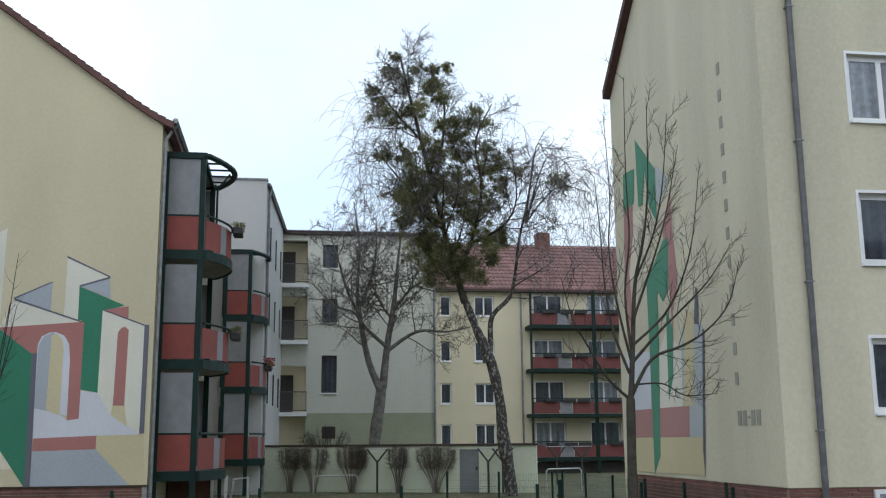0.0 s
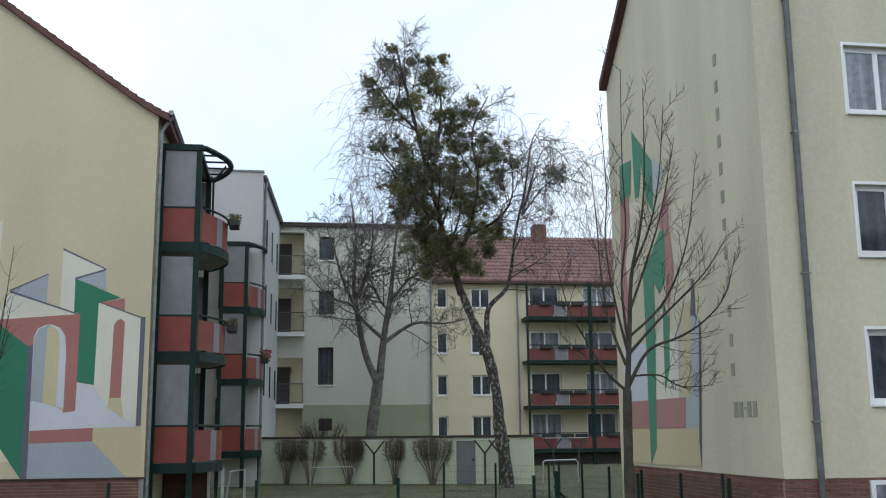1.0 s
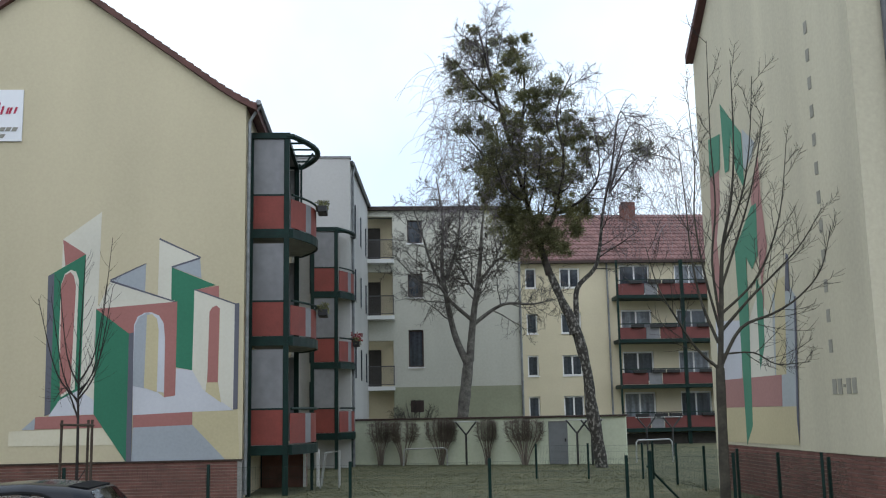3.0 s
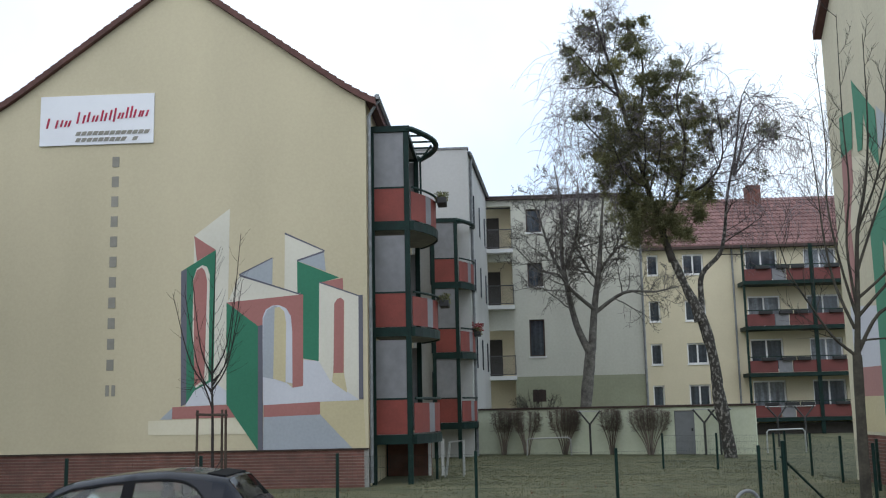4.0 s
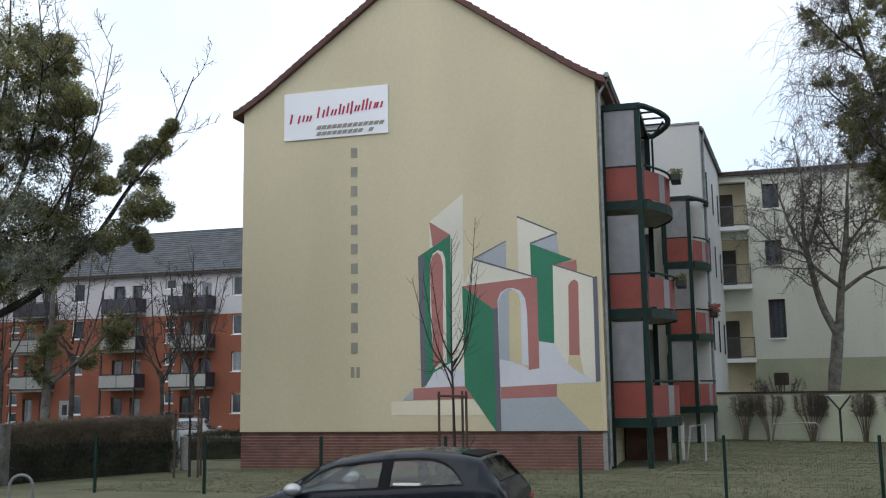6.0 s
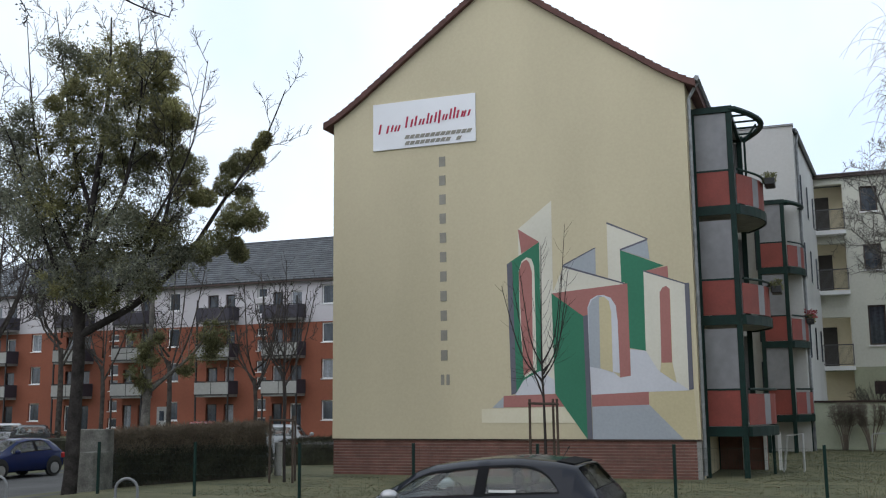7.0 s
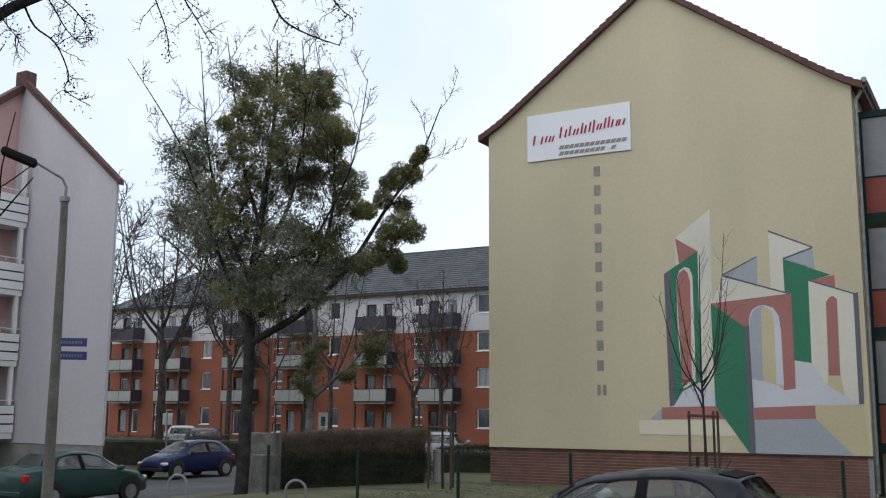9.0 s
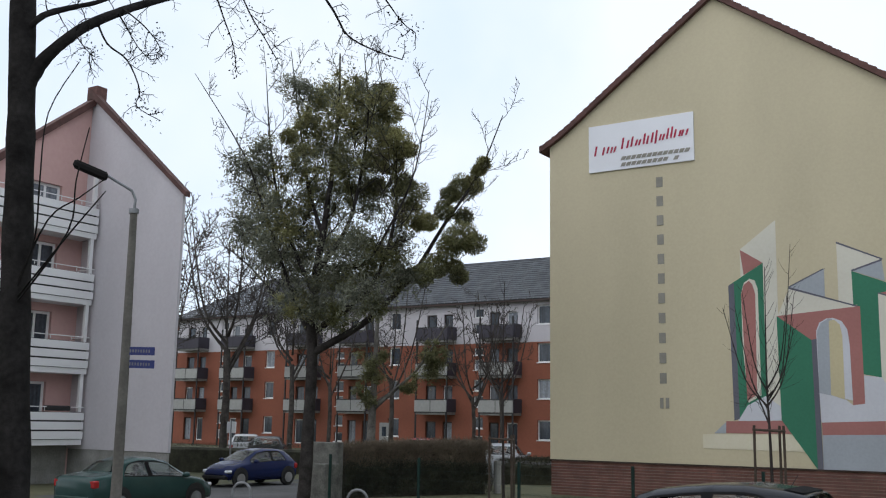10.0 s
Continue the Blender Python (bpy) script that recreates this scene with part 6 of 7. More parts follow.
def car(x, y, rz, kind, paint_mat, label):
    """A car that points along its own +x, built by lofting cross-sections: (x, underside, belt, top, half width, half roof)."""
    shapes = {
        "hatch": ([(-2.08, 0.42, 0.72, 0.80, 0.62, 0.50), (-2.02, 0.28, 0.90, 0.98, 0.80, 0.66), (-1.80, 0.25, 1.00, 1.12, 0.86, 0.66), (-1.50, 0.24, 1.03, 1.33, 0.875, 0.60), (-1.15, 0.24, 1.03, 1.40, 0.88, 0.585), (-0.6, 0.22, 1.01, 1.445, 0.885, 0.585), (0.0, 0.22, 0.99, 1.44, 0.885, 0.58), (0.45, 0.22, 0.97, 1.365, 0.885, 0.575), (0.85, 0.22, 0.96, 1.23, 0.88, 0.60), (1.22, 0.23, 0.94, 1.03, 0.87, 0.70), (1.65, 0.24, 0.84, 0.90, 0.84, 0.68), (1.98, 0.26, 0.68, 0.76, 0.74, 0.58), (2.10, 0.34, 0.52, 0.58, 0.58, 0.46)],
                  [(-1.33, -0.28, "r"), (-0.18, 0.98, "f")], (0.5, 1.2), (-1.95, -1.42), (-1.27, 1.27)),
        "arched": ([(-1.579, 0.42, 0.720, 0.793, 0.620, 0.500), (-1.535, 0.28, 0.869, 0.945, 0.800, 0.660), (-1.446, 0.25, 0.995, 1.065, 0.850, 0.660), (-1.357, 0.24, 1.025, 1.165, 0.865, 0.620), (-1.209, 0.24, 1.035, 1.330, 0.875, 0.585), (-0.950, 0.24, 1.030, 1.375, 0.880, 0.585), (-0.500, 0.22, 1.005, 1.415, 0.885, 0.585), (-0.140, 0.22, 0.985, 1.400, 0.885, 0.585), (0.220, 0.22, 0.965, 1.365, 0.885, 0.580), (0.580, 0.22, 0.945, 1.315, 0.885, 0.575), (0.810, 0.22, 0.930, 1.235, 0.880, 0.585), (1.030, 0.22, 0.910, 1.085, 0.880, 0.620), (1.410, 0.23, 0.856, 0.885, 0.870, 0.720), (1.750, 0.24, 0.793, 0.824, 0.840, 0.680), (2.020, 0.26, 0.660, 0.730, 0.740, 0.580), (2.140, 0.34, 0.520, 0.580, 0.580, 0.460)],
                   [(-1.06, -0.15, "r"), (-0.05, 1.05, "f")], (0.60, 1.36), (-1.44, -1.225), (-1.08, 1.33)),
        "small": ([(-1.76, 0.40, 0.66, 0.76, 0.58, 0.46), (-1.70, 0.26, 0.84, 0.95, 0.74, 0.6), (-1.50, 0.24, 0.92, 1.12, 0.79, 0.57), (-1.22, 0.23, 0.93, 1.29, 0.805, 0.53), (-0.8, 0.22, 0.92, 1.36, 0.81, 0.52), (-0.2, 0.22, 0.90, 1.365, 0.81, 0.52), (0.2, 0.22, 0.88, 1.30, 0.81, 0.52), (0.62, 0.22, 0.86, 1.10, 0.81, 0.56), (0.98, 0.23, 0.82, 0.90, 0.80, 0.62), (1.4, 0.25, 0.72, 0.79, 0.74, 0.56), (1.7, 0.28, 0.55, 0.62, 0.62, 0.48), (1.80, 0.36, 0.48, 0.52, 0.5, 0.4)],
                  [(-1.12, -0.45, "r"), (-0.36, 0.66, "f")], (0.25, 0.92), (-1.62, -1.2), (-1.2, 1.2)),
        "sedan": ([(-2.14, 0.42, 0.74, 0.84, 0.62, 0.5), (-2.08, 0.28, 0.90, 0.97, 0.78, 0.64), (-1.75, 0.25, 0.95, 1.01, 0.83, 0.68), (-1.42, 0.24, 0.96, 1.06, 0.845, 0.64), (-1.02, 0.23, 0.95, 1.33, 0.85, 0.55), (-0.55, 0.22, 0.93, 1.42, 0.85, 0.54), (0.0, 0.22, 0.92, 1.41, 0.85, 0.54), (0.42, 0.22, 0.90, 1.32, 0.85, 0.545), (0.82, 0.22, 0.88, 1.10, 0.85, 0.58), (1.15, 0.23, 0.86, 0.93, 0.84, 0.66), (1.6, 0.24, 0.78, 0.84, 0.81, 0.64), (1.98, 0.27, 0.63, 0.70, 0.72, 0.56), (2.10, 0.36, 0.52, 0.56, 0.56, 0.44)],
                  [(-1.18, -0.36, "r"), (-0.27, 0.86, "f")], (0.46, 1.12), (-1.40, -1.0), (-1.3, 1.27)),
    }
    st, side_w, screen, rear, axles = shapes[kind]
    if kind == "hatch":
        tail = lambda v: v if v > -0.6 else -0.6 + (v + 0.6) * 0.62
        st = [(tail(q[0]), *q[1:]) for q in st]
        side_w = [(tail(a), tail(b), c) for a, b, c in side_w]
        rear, axles = tuple(tail(v) for v in rear), (tail(axles[0]) + 0.05, axles[1])
    thing = empty("car", x, y, land(x, y) + 0.007, rz, label=label, category="car")

    def at(xx):
        for a, b in zip(st, st[1:]):
            if a[0] <= xx <= b[0]:
                f = (xx - a[0]) / (b[0] - a[0])
                f2 = f
                return [p + (q - p) * f2 for p, q in zip(a, b)]
        return list(st[-1])

    ends = {v for a, b, _ in side_w for v in (a, b)} | set(screen) | set(rear)
    xs = sorted({s[0] for s in st} | ends | {st[0][0] + (st[-1][0] - st[0][0]) * k / 40 for k in range(41)})
    bm = bmesh.new()
    rings = []
    for xx in xs:
        _, zb, belt, top, w, wr = at(xx)
        half = [(w * 0.86, zb), (w * 0.985, zb + 0.10), (w, (zb + belt) / 2), (w * 0.985, belt - 0.06), (w * 0.955, belt), (wr + (w * 0.955 - wr) * 0.10, top - min(0.07, (top - belt) * 0.4)), (wr * 0.9, top - 0.012), (wr * 0.5, top), (0, top + 0.004)]
        ring = [(yy, z) for yy, z in half] + [(-yy, z) for yy, z in reversed(half[:-1])]
        rings.append([bm.verts.new((xx, yy, z)) for yy, z in ring])
    for a, b, xa, xb in zip(rings, rings[1:], xs, xs[1:]):
        mid = (xa + xb) / 2
        side_open = any(p < mid < q for p, q, _ in side_w)
        top_open = screen[0] < mid < screen[1] or rear[0] < mid < rear[1]
        for k in range(len(a) - 1):
            if (k in (4, 11) and side_open) or (6 <= k <= 9 and top_open):
                continue
            bm.faces.new((a[k], a[k + 1], b[k + 1], b[k]))
        bm.faces.new((a[-1], a[0], b[0], b[-1]))
    bm.faces.new(rings[0])
    bm.faces.new(list(reversed(rings[-1])))
    body = part("body", bm, paint_mat, thing)
    body.data.polygons.foreach_set("use_smooth", [True] * len(body.data.polygons))

    def flank(xx, f, s, out=0.007):
        _, zb, belt, top, w, wr = at(xx)
        y0, z0, y1_, z1_ = w * 0.955, belt, wr + (w * 0.955 - wr) * 0.10, top - min(0.07, (top - belt) * 0.4)
        return (xx, s * (y0 + (y1_ - y0) * f + out), z0 + (z1_ - z0) * f + out * 0.4)

    for s in (-1, 1):
        for a, b, which in side_w:
            n = 14
            rim = []
            for k in range(n + 1):
                g = k / n
                head = (1 - max(0, (0.5 - g) / 0.5) ** 2.6 * 0.92) if which == "r" else (1 - max(0, (g - 0.55) / 0.45) ** 2.5 * 0.35)
                rim.append((a + (b - a) * g, 0.95 * head))
            strips = {"side_window": (CAR_GLASS, [(0.04, h_) for _, h_ in rim], -0.004), "window_frame": (paint_mat, [(max(0.04, h_ - 0.01), 1.0) for _, h_ in rim], 0.0),
                      "window_seal": (RUBBER, [(max(0.0, h_ - 0.06), h_ + 0.02) for _, h_ in rim], 0.004), "belt_seal": (RUBBER, [(0.0, 0.07)] * (n + 1), 0.004)}
            for name, (mat, span, out) in strips.items():
                bm = bmesh.new()
                lo = [bm.verts.new(flank(xx, f0, s, out)) for (xx, _), (f0, f1) in zip(rim, span)]
                hi = [bm.verts.new(flank(xx, f1, s, out)) for (xx, _), (f0, f1) in zip(rim, span)]
                for k in range(n):
                    bm.faces.new((lo[k], lo[k + 1], hi[k + 1], hi[k]))
                pane = part(name, bm, mat, thing)
                pane.data.polygons.foreach_set("use_smooth", [True] * len(pane.data.polygons))
                pane.visible_shadow = name != "side_window"
        bm = bmesh.new()
        p_ = [[bm.verts.new(flank(xx, f_, s, 0.005)) for f_ in (0.0, 0.33, 0.66, 0.97)] for xx in (side_w[0][1] - 0.02, side_w[1][0] + 0.02)]
        for k in range(3):
            bm.faces.new((p_[0][k], p_[1][k], p_[1][k + 1], p_[0][k + 1]))
        part("door_pillar", bm, RUBBER, thing)
        bm = bmesh.new()
        mz = at(side_w[1][1])[2] + 0.07
        bmesh.ops.create_uvsphere(bm, u_segments=14, v_segments=9, radius=1.0, matrix=Matrix.Translation((side_w[1][1] - 0.06, s * 0.96, mz)) @ Matrix.Diagonal((0.115, 0.09, 0.075, 1)))
        box(bm, side_w[1][1] - 0.10, side_w[1][1] - 0.04, min(s * 0.84, s * 0.94), max(s * 0.84, s * 0.94), mz - 0.07, mz - 0.03)
        # the arched car's silver cap stands for a bright highlight on its mirror
        mirror = part("mirror", bm, RIM if kind == "arched" else paint_mat, thing)
        mirror.data.polygons.foreach_set("use_smooth", [True] * len(mirror.data.polygons))
    for name, (a, b) in (("windscreen", screen), ("rear_window", rear)):
        bm = bmesh.new()
        grid = []
        for k in range(9):
            xx = a + (b - a) * k / 8
            _, zb, belt, top, w, wr = at(xx)
            grid.append([bm.verts.new((xx, wr * 0.9 * q, top + 0.010 - 0.012 * abs(q) ** 3)) for q in (-1, -0.5, 0, 0.5, 1)])
        for r0, r1 in zip(grid, grid[1:]):
            for k in range(4):
                bm.faces.new((r0[k], r0[k + 1], r1[k + 1], r1[k]))
        part(name, bm, CAR_GLASS, thing).visible_shadow = False
    part("parcel_shelf", boxes((st[2][0] + 0.1, side_w[0][0] + 0.35, -0.62, 0.62, 0.88, 0.91)), SEAT, thing)
    part("dashboard", boxes((screen[0] + 0.18, screen[1] - 0.1, -0.7, 0.7, 0.6, 0.90), bevel=0.06), SEAT, thing)
    for s in (-0.36, 0.36):
        part("front_seat", boxes((-0.42, 0.1, s - 0.24, s + 0.24, 0.3, 0.55), (-0.5, -0.36, s - 0.23, s + 0.23, 0.5, 1.02), (-0.5, -0.4, s - 0.12, s + 0.12, 1.05, 1.24), bevel=0.05), SEAT, thing)
    part("rear_seat", boxes((side_w[0][0] + 0.3, side_w[0][0] + 0.46, -0.64, 0.64, 0.4, 0.98), bevel=0.05), SEAT, thing)
    wheel_run = [(0.30 + 0.05 * math.sin(k * math.pi / 8), 0.36 + 0.18 * math.cos(k * math.pi / 8), 0.92 + 0.18 * math.sin(k * math.pi / 8)) for k in range(17)]
    part("steering_wheel", tubes((wheel_run, 0.014)), BLACK, thing)
    if kind == "arched":
        part("spoiler", prism([(-1.17, 1.35), (-0.95, 1.383), (-0.95, 1.35), (-1.17, 1.325)], 0.92, "y", -0.46), RUBBER, thing)
        part("aerial", tubes(([(-0.9, 0, 1.37), (-1.0, 0, 1.53)], 0.006)), BLACK, thing)
        part("sticker", boxes((-0.55, -0.22, 0.826, 0.832, 1.03, 1.06)), WHITE_P, thing)
    front, back = at(st[-2][0]), at(st[1][0])
    for s in (-1, 1):
        part("headlight", boxes((st[-3][0] + 0.12, st[-2][0] + 0.03, s * 0.60 - 0.13, s * 0.60 + 0.13, front[2] - 0.05, front[2] + 0.06), bevel=0.04), LAMP_W, thing)
        part("tail_light", boxes((st[1][0] - 0.03, st[1][0] + 0.16, s * 0.68 - 0.12, s * 0.68 + 0.11, back[2] - 0.22, back[2] - 0.02), bevel=0.03), LAMP_R, thing)
    part("bumper", boxes((st[-2][0] - 0.1, st[-1][0] + 0.03, -0.62, 0.62, 0.28, 0.44), bevel=0.05), BLACK if kind == "small" else paint_mat, thing)
    part("rear_bumper", boxes((st[0][0] - 0.03, st[1][0] + 0.1, -0.68, 0.68, 0.32, 0.50), bevel=0.05), BLACK if kind == "small" else paint_mat, thing)
    w = st[5][4]
    for ax in axles:
        for s in (-1, 1):
            bm = bmesh.new()
            bmesh.ops.create_cone(bm, segments=28, radius1=0.355, radius2=0.355, depth=0.02, cap_ends=True, matrix=Matrix.Translation((ax, s * (w + 0.004), 0.36)) @ Matrix.Rotation(math.pi / 2, 4, "X"))
            part("wheel_arch", bm, BLACK, thing)
            bm = bmesh.new()
            bmesh.ops.create_cone(bm, segments=28, radius1=0.30, radius2=0.30, depth=0.2, cap_ends=True, matrix=Matrix.Translation((ax, s * (w - 0.07), 0.30)) @ Matrix.Rotation(math.pi / 2, 4, "X"))
            bmesh.ops.bevel(bm, geom=[e for e in bm.edges if len({round(v.co.y, 3) for v in e.verts}) == 1], offset=0.03, segments=2, affect="EDGES")
            wheel = part("wheel", bm, TYRE, thing)
            bm = bmesh.new()
            bmesh.ops.create_cone(bm, segments=20, radius1=0.19, radius2=0.19, depth=0.02, cap_ends=True, matrix=Matrix.Translation((ax, s * (w + 0.035), 0.30)) @ Matrix.Rotation(math.pi / 2, 4, "X"))
            part("rim", bm, ZINC if kind == "sedan" else RIM, wheel)
    return thing


car(-4.42, 12.2, 180, "arched", car_paint("dark_grey_car_paint", (0.007, 0.009, 0.016), 0.17), "dark grey hatchback parked at the kerb")
car(-22.35, 18.6, 90, "sedan", car_paint("dark_green_car_paint", (0.028, 0.06, 0.056)), "dark green saloon car in the side street")
car(-27.65, 28.5, -94, "small", car_paint("blue_car_paint", (0.012, 0.02, 0.075)), "small blue car in the side street")
car(-34.4, 36.8, 128, "hatch", car_paint("black_car_paint", (0.015, 0.015, 0.018)), "black parked car beyond the hedge")
car(-39.1, 40.2, 130, "hatch", car_paint("silver_car_paint", (0.45, 0.46, 0.48)), "silver parked car beyond the hedge")
car(-20.6, 35.4, 110, "hatch", car_paint("pale_car_paint", (0.36, 0.38, 0.41)), "pale silver parked car behind the hedge")
car(-29.53, 43.05, 116, "hatch", car_paint("red_car_paint", (0.3, 0.03, 0.035)), "red parked car beyond the hedge")

# ---- hedges and shrubs ----
HEDGE = material("brown_hedge_twig", (0.155, 0.122, 0.088), 0.95, vary=0.2, scale=20, fine=90, bump=0.0, random_tint=0.2)
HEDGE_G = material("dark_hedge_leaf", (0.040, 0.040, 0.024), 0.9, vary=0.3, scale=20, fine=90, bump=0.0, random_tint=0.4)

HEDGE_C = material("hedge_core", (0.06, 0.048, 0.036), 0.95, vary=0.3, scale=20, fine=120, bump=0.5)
SHRUB = material("pale_shrub_twig", (0.145, 0.12, 0.098), 0.95, vary=0.2, bump=0.0)


def hedge(x0, y0, x1, y1, h, depth, seed, n, mat, label):
    """A clipped hedge: a dense mass of short twigs over a dark core, ragged along the top."""
    rng = random.Random(seed)
    a, b = Vector((x0, y0, 0)), Vector((x1, y1, 0))
    d = (b - a)
    length = d.length
    d.normalize()
    nrm = Vector((-d.y, d.x, 0))
    t = empty("hedge", x0, y0, land(x0, y0), label=label, category="hedge")
    m, deep = Mesh(), Mesh()
    for _ in range(n):
        u, v = rng.random() * length, rng.random()
        z = h * rng.random() ** 0.8
        if rng.random() < 0.35:
            z = h * (0.97 + rng.gauss(0, 0.05))
        side = rng.choice((0.02, 0.02, 0.5, 0.98)) + rng.uniform(-0.05, 0.05)
        p = a + d * u + nrm * depth * (side if z < h * 0.9 else v)
        p.z = land(p.x, p.y) + z * 0.97
        q = (rand_dir(rng) + Vector((0, 0, 0.9))).normalized()
        # brown hedges turn darker below about half to two thirds of their height
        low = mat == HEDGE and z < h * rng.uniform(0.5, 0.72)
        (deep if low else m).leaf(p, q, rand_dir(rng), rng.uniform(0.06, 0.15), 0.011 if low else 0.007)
    tagged(m.link("foliage", mat, t, smooth=False), kind="stuff")
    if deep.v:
        tagged(deep.link("foliage", HEDGE_G, t, "dark leaves low in the hedge", smooth=False), kind="stuff")
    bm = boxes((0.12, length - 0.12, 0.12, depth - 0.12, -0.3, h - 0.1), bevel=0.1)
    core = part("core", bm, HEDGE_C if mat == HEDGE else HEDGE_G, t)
    core.matrix_basis = pose(0, 0, 0, 0, 0, math.degrees(math.atan2(d.y, d.x)))
    return t


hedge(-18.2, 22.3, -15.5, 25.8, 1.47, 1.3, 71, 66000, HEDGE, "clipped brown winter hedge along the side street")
hedge(-18.62, 31.37, -15.93, 31.22, 0.87, 0.9, 72, 7000, HEDGE_G, "low dark hedge beside the gable house")
hedge(-38.0, 31.5, -29.2, 34.2, 1.25, 1.0, 73, 5000, HEDGE_G, "dark hedge along the car park")
hedge(-27.5, 57.5, -16.0, 57.5, 1.2, 1.0, 74, 5000, HEDGE_G, "dark hedge before the orange house")
block = part("concrete_block", boxes((-18.62, -18.1, 21.3, 21.96, -0.6, 0.89), (-19.4, -18.2, 21.95, 22.2, -0.6, 1.46), bevel=0.02), material("mossy_concrete", (0.14, 0.138, 0.125), 0.95, vary=0.3, scale=30, fine=200, bump=0.4))
tagged(block, "low grey concrete wall at the hedge's end", "wall")


def shrub(x, y, h, w, seed, dense=1.0):
    rng = random.Random(seed)
    t = empty("shrub", x, y, 0, label="clipped leafless shrub fanning out from its foot", category="shrub", group="shrubs along the garage wall")
    m, tw = Mesh(), Mesh()
    for _ in range(int(20 * dense)):
        a = rng.uniform(-1, 1)
        top = Vector((x + a * w * 0.46, y + rng.uniform(-0.35, 0.35), h * (1.0 - 0.07 * a * a) * rng.uniform(0.95, 1.0)))
        run = smooth_run([Vector((x + a * 0.10, y, 0)), Vector((x + a * w * 0.18, y, h * 0.3)), Vector((x + a * w * 0.44, y, h * 0.68)), top], 3)
        m.tube(run, [0.020 - 0.0015 * i for i in range(len(run))], 4)
        branch_out(rng, m, tw, run, 0.012, 0.008, 0, 46, 0.30, UP, UP * 0.3, start=0.5, jitter=0.3, fine=0.007)
    m.link("stem", SHRUB, t)
    tw.link("crown", SHRUB, t)
    return t


for x, y, h, w, seed, dn in ((0.05, 43.2, 1.85, 1.05, 81, 1), (1.0, 42.8, 1.85, 1.2, 82, 1), (2.55, 42.3, 1.88, 1.5, 83, 1.7), (4.4, 41.6, 1.85, 1.05, 84, 0.8), (5.85, 41.0, 1.85, 1.65, 85, 1.4)):
    shrub(x, y, h, w, seed, dn)
rng = random.Random(88)
bush = empty("bush", 1.8, 50.6, 0, label="leafless brown bush against the grey house", category="bush")
m, tw = Mesh(), Mesh()
for _ in range(40):
    a = rng.uniform(-1, 1)
    run = smooth_run([Vector((1.9 + a * 0.2, 50.6, 0)), Vector((1.9 + a * 0.8, 50.6 + rng.uniform(-0.4, 0.4), 1.4)), Vector((1.9 + a * 1.5, 50.6 + rng.uniform(-0.6, 0.6), 2.9 * rng.uniform(0.8, 1.0) * (1 - 0.2 * abs(a))))], 3)
    m.tube(run, [0.025 - 0.003 * i for i in range(len(run))], 4)
    branch_out(rng, m, tw, run, 0.012, 0.008, 0, 16, 0.4, UP, UP, start=0.3, fine=0.009)
m.link("stem", TWIG, bush)
tw.link("crown", TWIG, bush)

# ---- fences ----
def fence(x0, y0, x1, y1, h, step, label, mesh_r=0.0013, gap=0.05):
    a, b = Vector((x0, y0, 0)), Vector((x1, y1, 0))
    length = (b - a).length
    t = empty("fence", x0, y0, 0, math.degrees(math.atan2((b - a).y, (b - a).x)), label=label, category="fence")
    k = 0.0
    while k <= length + 0.01:
        part("post", boxes((k - 0.03, k + 0.03, -0.03, 0.03, 0, h), bevel=0.006), DKGREEN, t)
        k += step
    m = Mesh()
    n = int(length / gap)
    for i in range(n + 1):
        m.tube([Vector((i * gap, 0, 0.05)), Vector((i * gap, 0, h - 0.06))], [mesh_r, mesh_r], 3)
    for j in range(6):
        z = 0.06 + (h - 0.13) * j / 5
        m.tube([Vector((0, 0, z)), Vector((length, 0, z))], [mesh_r * 1.5] * 2, 3)
    ob = m.link("wire_mesh", WIRE, None)
    ob.parent = t
    tagged(ob, kind="stuff")
    return t


fence(-16.88, 20, 5.35, 20, 1.22, 2.72, "dark green wire mesh fence along the lawn")
fence(5.0, 32.5, 8.3, 30.9, 1.1, 1.7, "dark green wire mesh fence across the court", 0.002)
fence(8.35, 30.9, 8.5, 18.2, 1.15, 2.4, "dark green wire mesh fence beside the gable", 0.002)
fence(5.35, 20, 8.6, 18.6, 1.25, 1.6, "dark green wire mesh fence by the gate")
gatepost = part("gate_post", boxes((5.31, 5.39, 19.96, 20.04, 0, 1.3), bevel=0.01), DKGREEN)
tagged(gatepost, "thick dark green steel gate post", "gate post")
brace = part("fence_brace", tubes(([(5.3, 20.05, 1.0), (6.3, 20.3, 0.0)], 0.025)), DKGREEN)
tagged(brace, "slanting dark green fence brace", "fence brace")

# ---- court fittings ----
POLE_D = material("dark_pole_paint", (0.035, 0.036, 0.036), 0.6, vary=0.2, bump=0.0)

def laundry_pole(x, y, h):
    t = empty("laundry_pole", x, y, 0, label="galvanised Y-shaped pole for washing lines", category="laundry pole", group="laundry poles in the court")
    part("pole", tubes(([(0, 0, 0), (0, 0, h * 0.72)], 0.045), sides=8), POLE_D, t)
    part("arm", tubes(([(0, 0, h * 0.7), (-0.42, 0, h)], 0.036), sides=6), POLE_D, t)
    part("arm", tubes(([(0, 0, h * 0.7), (0.42, 0, h)], 0.036), sides=6), POLE_D, t)
    part("crossbar", tubes(([(-0.5, 0, h), (0.5, 0, h)], 0.018), sides=6), GALV, t)
    return t


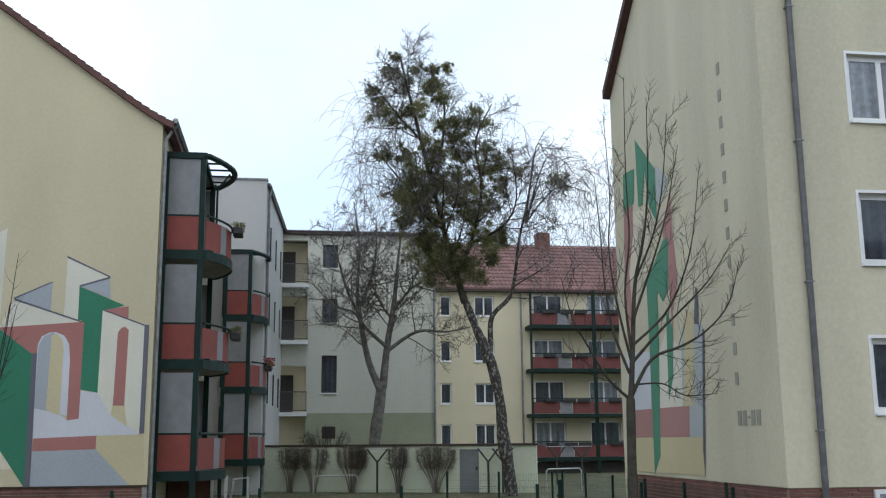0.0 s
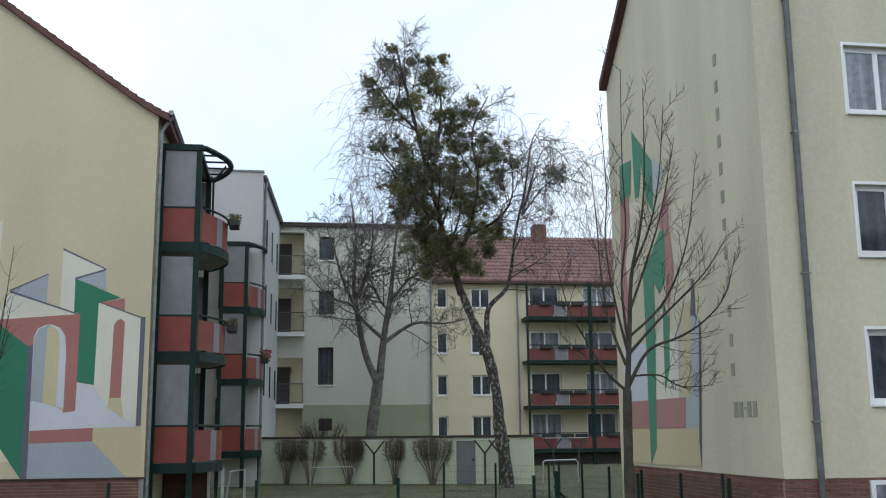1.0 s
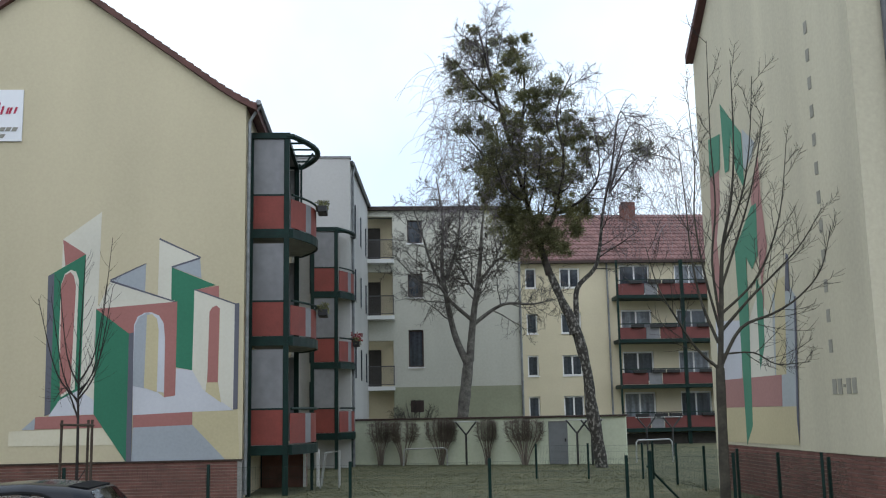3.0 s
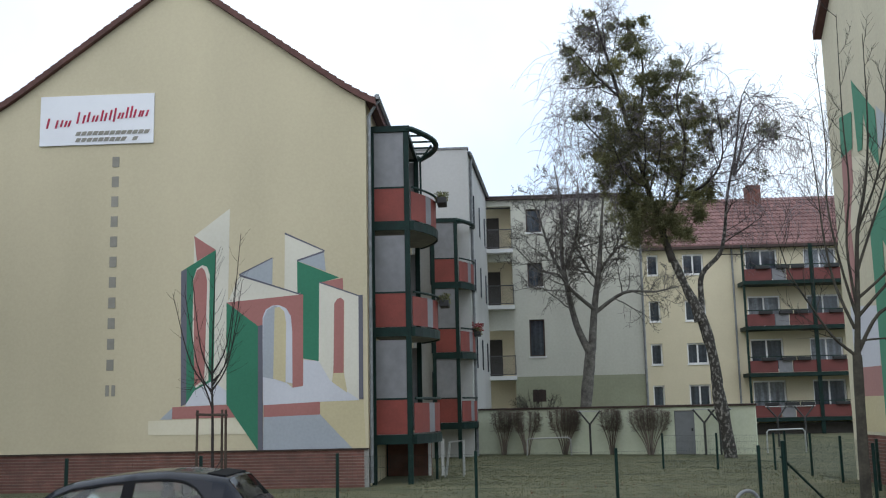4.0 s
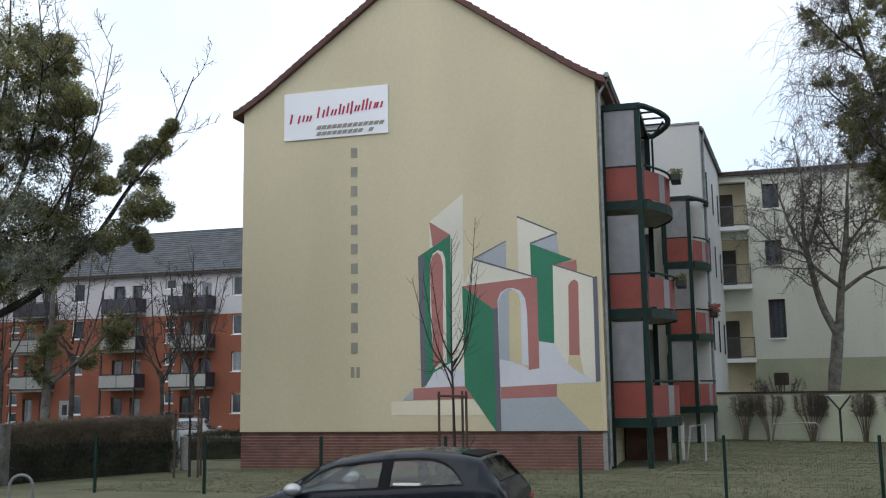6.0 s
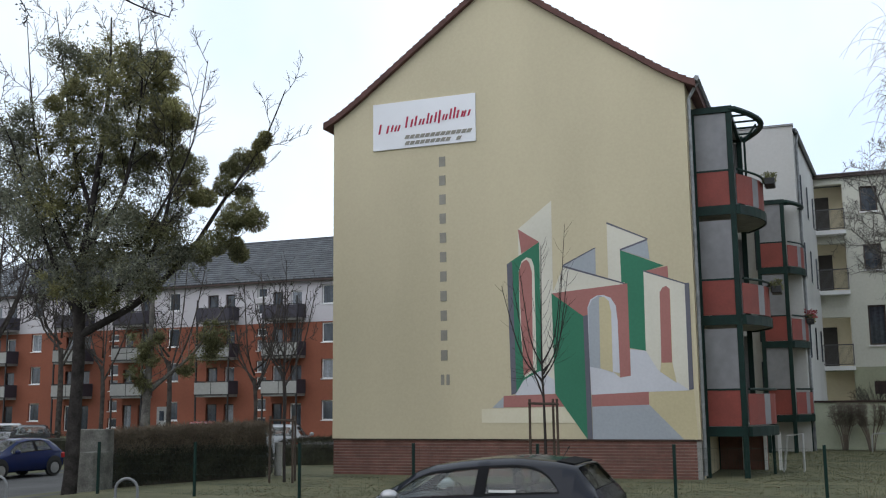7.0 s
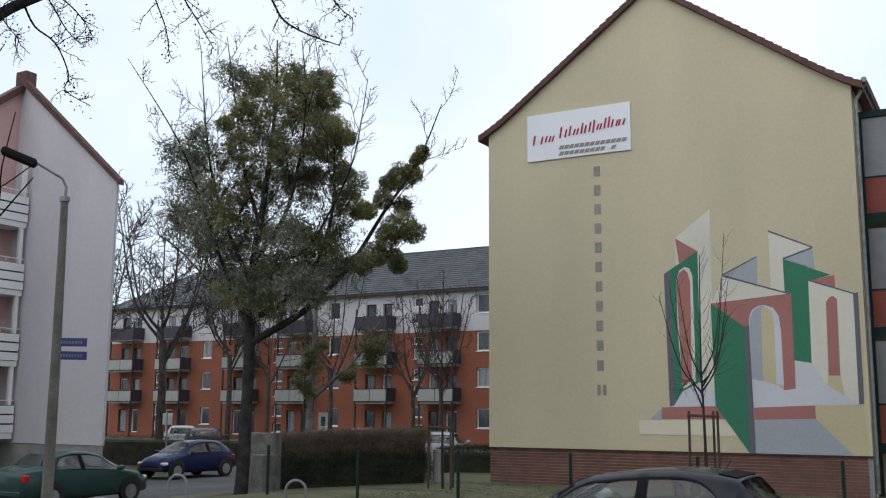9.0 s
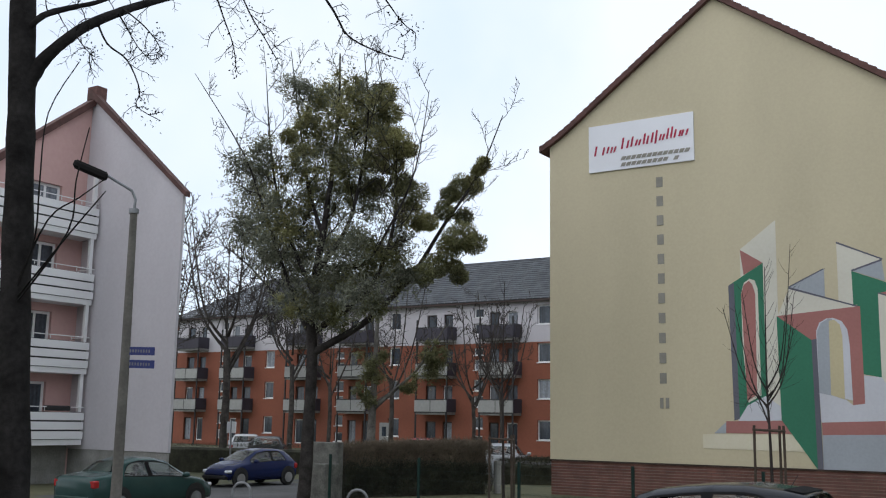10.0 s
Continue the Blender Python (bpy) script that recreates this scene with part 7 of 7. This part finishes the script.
for x, y in ((3.55, 41.7), (7.85, 40.2), (8.4, 40.0)):
    laundry_pole(x, y, 1.75)
for x, y in ((12.2, 46.0), (13.4, 46.0)):
    laundry_pole(x, y, 1.75)
bar = part("carpet_rail", tubes(([(1.0, 42.4, 0), (1.02, 42.4, 0.62), (1.1, 42.4, 0.68), (2.65, 41.8, 0.72), (2.75, 41.8, 0.65), (2.77, 41.8, 0)], 0.03), sides=8), GALV)
tagged(bar, "low galvanised bar on the court lawn", "rail")
bar2 = part("carpet_rail", tubes(([(10.4, 41, 0), (10.42, 41, 0.8), (10.5, 41, 0.88), (11.8, 41, 0.9), (11.9, 41, 0.8), (11.9, 41, 0)], 0.03), sides=8), GALV)
tagged(bar2, "low galvanised bar on the court lawn", "rail")


def hoop(x, y):
    pts = [(-0.19, 0, 0)] + [(-0.19 * math.cos(math.pi * k / 10), 0, 0.55 + 0.19 * math.sin(math.pi * k / 10)) for k in range(11)] + [(0.19, 0, 0)]
    ob = part("hoop", tubes((pts, 0.025), sides=8), material("dull_galvanised_steel", (0.22, 0.225, 0.23), 0.55, 0.5, vary=0.15, bump=0.0))
    ob.matrix_basis = pose(x, y, 0.1, 0, 0, 20)
    return tagged(ob, "bent galvanised steel hoop in the pavement", "bike stand", "hoops along the pavement")


for x in (-14.67, -11.8, -5.95, 3.35):
    hoop(x, 14.55)

# ---- street lamp with name plates ----
lamp = empty("street_lamp", -17.44, 13.7, 0.098, label="tapered concrete street lamp with dark head and blue name plates", category="street lamp")
part("pole", tubes(([(0.05, 0.05, 0), (0.04, 0.05, 3.1), (0.03, 0.02, 6.3)], [0.115, 0.095, 0.075]), sides=12), material("dirty_concrete", (0.13, 0.12, 0.105), 0.95, vary=0.2, scale=14, fine=160, bump=0.3), lamp)
part("collar", tubes(([(0.03, 0.02, 6.27), (0.03, 0.02, 6.37)], 0.105), sides=12), ZINC, lamp)
part("arm", tubes(([(0.03, 0.02, 6.3), (0.04, 0.03, 6.58), (0.0, -0.04, 6.76), (-0.35, -0.43, 7.05)], 0.03), sides=8), ZINC, lamp)
head = boxes((-0.37, 0.37, -0.13, 0.13, -0.11, 0.06), bevel=0.045)
for v in head.verts:
    v.co.z += -0.05 * abs(v.co.y) / 0.14
lh = part("lamp_head", head, dull(material("dull_black_cast_metal", (0.016, 0.015, 0.015), 0.8, vary=0.2, bump=0.0)), lamp, "dark lamp head")
lh.matrix_basis = pose(-0.56, -0.68, 7.19, 0, 20, 50)
part("diffuser", boxes((-0.2, 0.12, -0.07, 0.07, -0.122, -0.10)), FROST, lh)
SIGN_B = material("dark_blue_enamel", (0.03, 0.04, 0.16), 0.35, vary=0.05, bump=0.0)
for z, ang in ((3.34, 38), (3.07, 46)):
    plate = part("name_plate", boxes((0.08, 0.66, -0.012, 0.012, z - 0.085, z + 0.085)), SIGN_B, lamp, "blue street name plate")
    plate.matrix_basis = pose(0, 0, 0, 0, 0, ang)
    for k in range(8):
        part("bar", boxes((0.15 + k * 0.055, 0.18 + k * 0.055, -0.016, -0.012, z - 0.03, z + 0.03)), FROST, plate)
pole = empty("sign_pole", -29.87, 29.64, -0.42, label="thin grey sign post by the side street", category="sign post")
part("post", tubes(([(0, 0, 0), (0, 0, 2.4)], 0.035), sides=8), ZINC, pole)
part("plate", boxes((-0.25, 0.25, -0.02, 0.02, 1.9, 2.35), bevel=0.01), WHITE_P, pole)
post2 = part("bollard", tubes(([(-15.6, 26.3, 0), (-15.6, 26.3, 0.95)], 0.12), sides=10), CONCRETE)
tagged(post2, "short pale concrete bollard by the hedge", "bollard")

# ---- flower pots on the balconies ----
FLOWER = material("red_blossom", (0.35, 0.04, 0.05), 0.8, vary=0.3, bump=0.0)


def flower_box(x, y, z, blossoms, rz=0):
    t = empty("flower_box", x, y, z, rz, label="dark flower box with plants hung on a balcony" if not blossoms else "flower box with red blossoms hung on a balcony", category="flower box")
    part("box", boxes((-0.14, 0.14, -0.35, 0.35, -0.2, 0.0), bevel=0.02), BLACK, t)
    rng = random.Random(int(z * 100))
    m = Mesh()
    for _ in range(260):
        m.leaf(Vector((rng.uniform(-0.15, 0.15), rng.uniform(-0.35, 0.35), rng.uniform(-0.12, 0.16))), (rand_dir(rng) + Vector((0, 0, 0.5))).normalized(), rand_dir(rng), 0.1, 0.02)
    ob = m.link("plants", MISTLE, None, smooth=False)
    ob.parent = t
    if blossoms:
        m = Mesh()
        for _ in range(120):
            m.leaf(Vector((rng.uniform(-0.25, 0.25), rng.uniform(-0.4, 0.4), rng.uniform(0.05, 0.35))), rand_dir(rng), rand_dir(rng), 0.09, 0.04)
        ob = m.link("blossoms", FLOWER, None, smooth=False)
        ob.parent = t
    return t


flower_box(-1.62, 29.6, 8.25, False)
flower_box(-1.62, 29.9, 5.2, False)
flower_box(-0.92, 42.4, 5.15, True)

# ---- grass tufts and fallen leaves on the lawn ----
rng = random.Random(99)
m = Mesh()
for _ in range(16000):
    y = 20.2 + 23 * rng.random() ** 1.5
    x = rng.uniform(-15, 9) if y < 26.9 else rng.uniform(-2.6, 9)
    p = Vector((x, y, 0))
    for _k in range(2):
        m.leaf(p + Vector((rng.uniform(-0.05, 0.05), 0, 0)), (Vector((rng.uniform(-0.5, 0.5), rng.uniform(-0.5, 0.5), 1))).normalized(), Vector((0, 1, 0)), rng.uniform(0.02, 0.04), 0.006)
tufts = m.link("grass", leafy(material("grass_blade", (0.105, 0.115, 0.055), 0.9, vary=0.2, scale=6, fine=60, bump=0.0, random_tint=0.12, tint=(0.14, 0.135, 0.07))), smooth=False)
tagged(tufts, "short brown and green winter grass", "grass", kind="stuff")
m = Mesh()
for _ in range(900):
    m.leaf(Vector((rng.uniform(-14, 9), rng.uniform(20, 27), rng.uniform(0.02, 0.05))), (rand_dir(rng) * Vector((1, 1, 0.2))).normalized(), Vector((0, 0, 1)), 0.07, 0.025)
litter = m.link("fallen_leaves", material("dead_leaf", (0.12, 0.06, 0.03), 0.9, vary=0.3, bump=0.0, random_tint=0.4), smooth=False)
tagged(litter, "scattered brown dead leaves on the lawn", "leaves", kind="stuff")
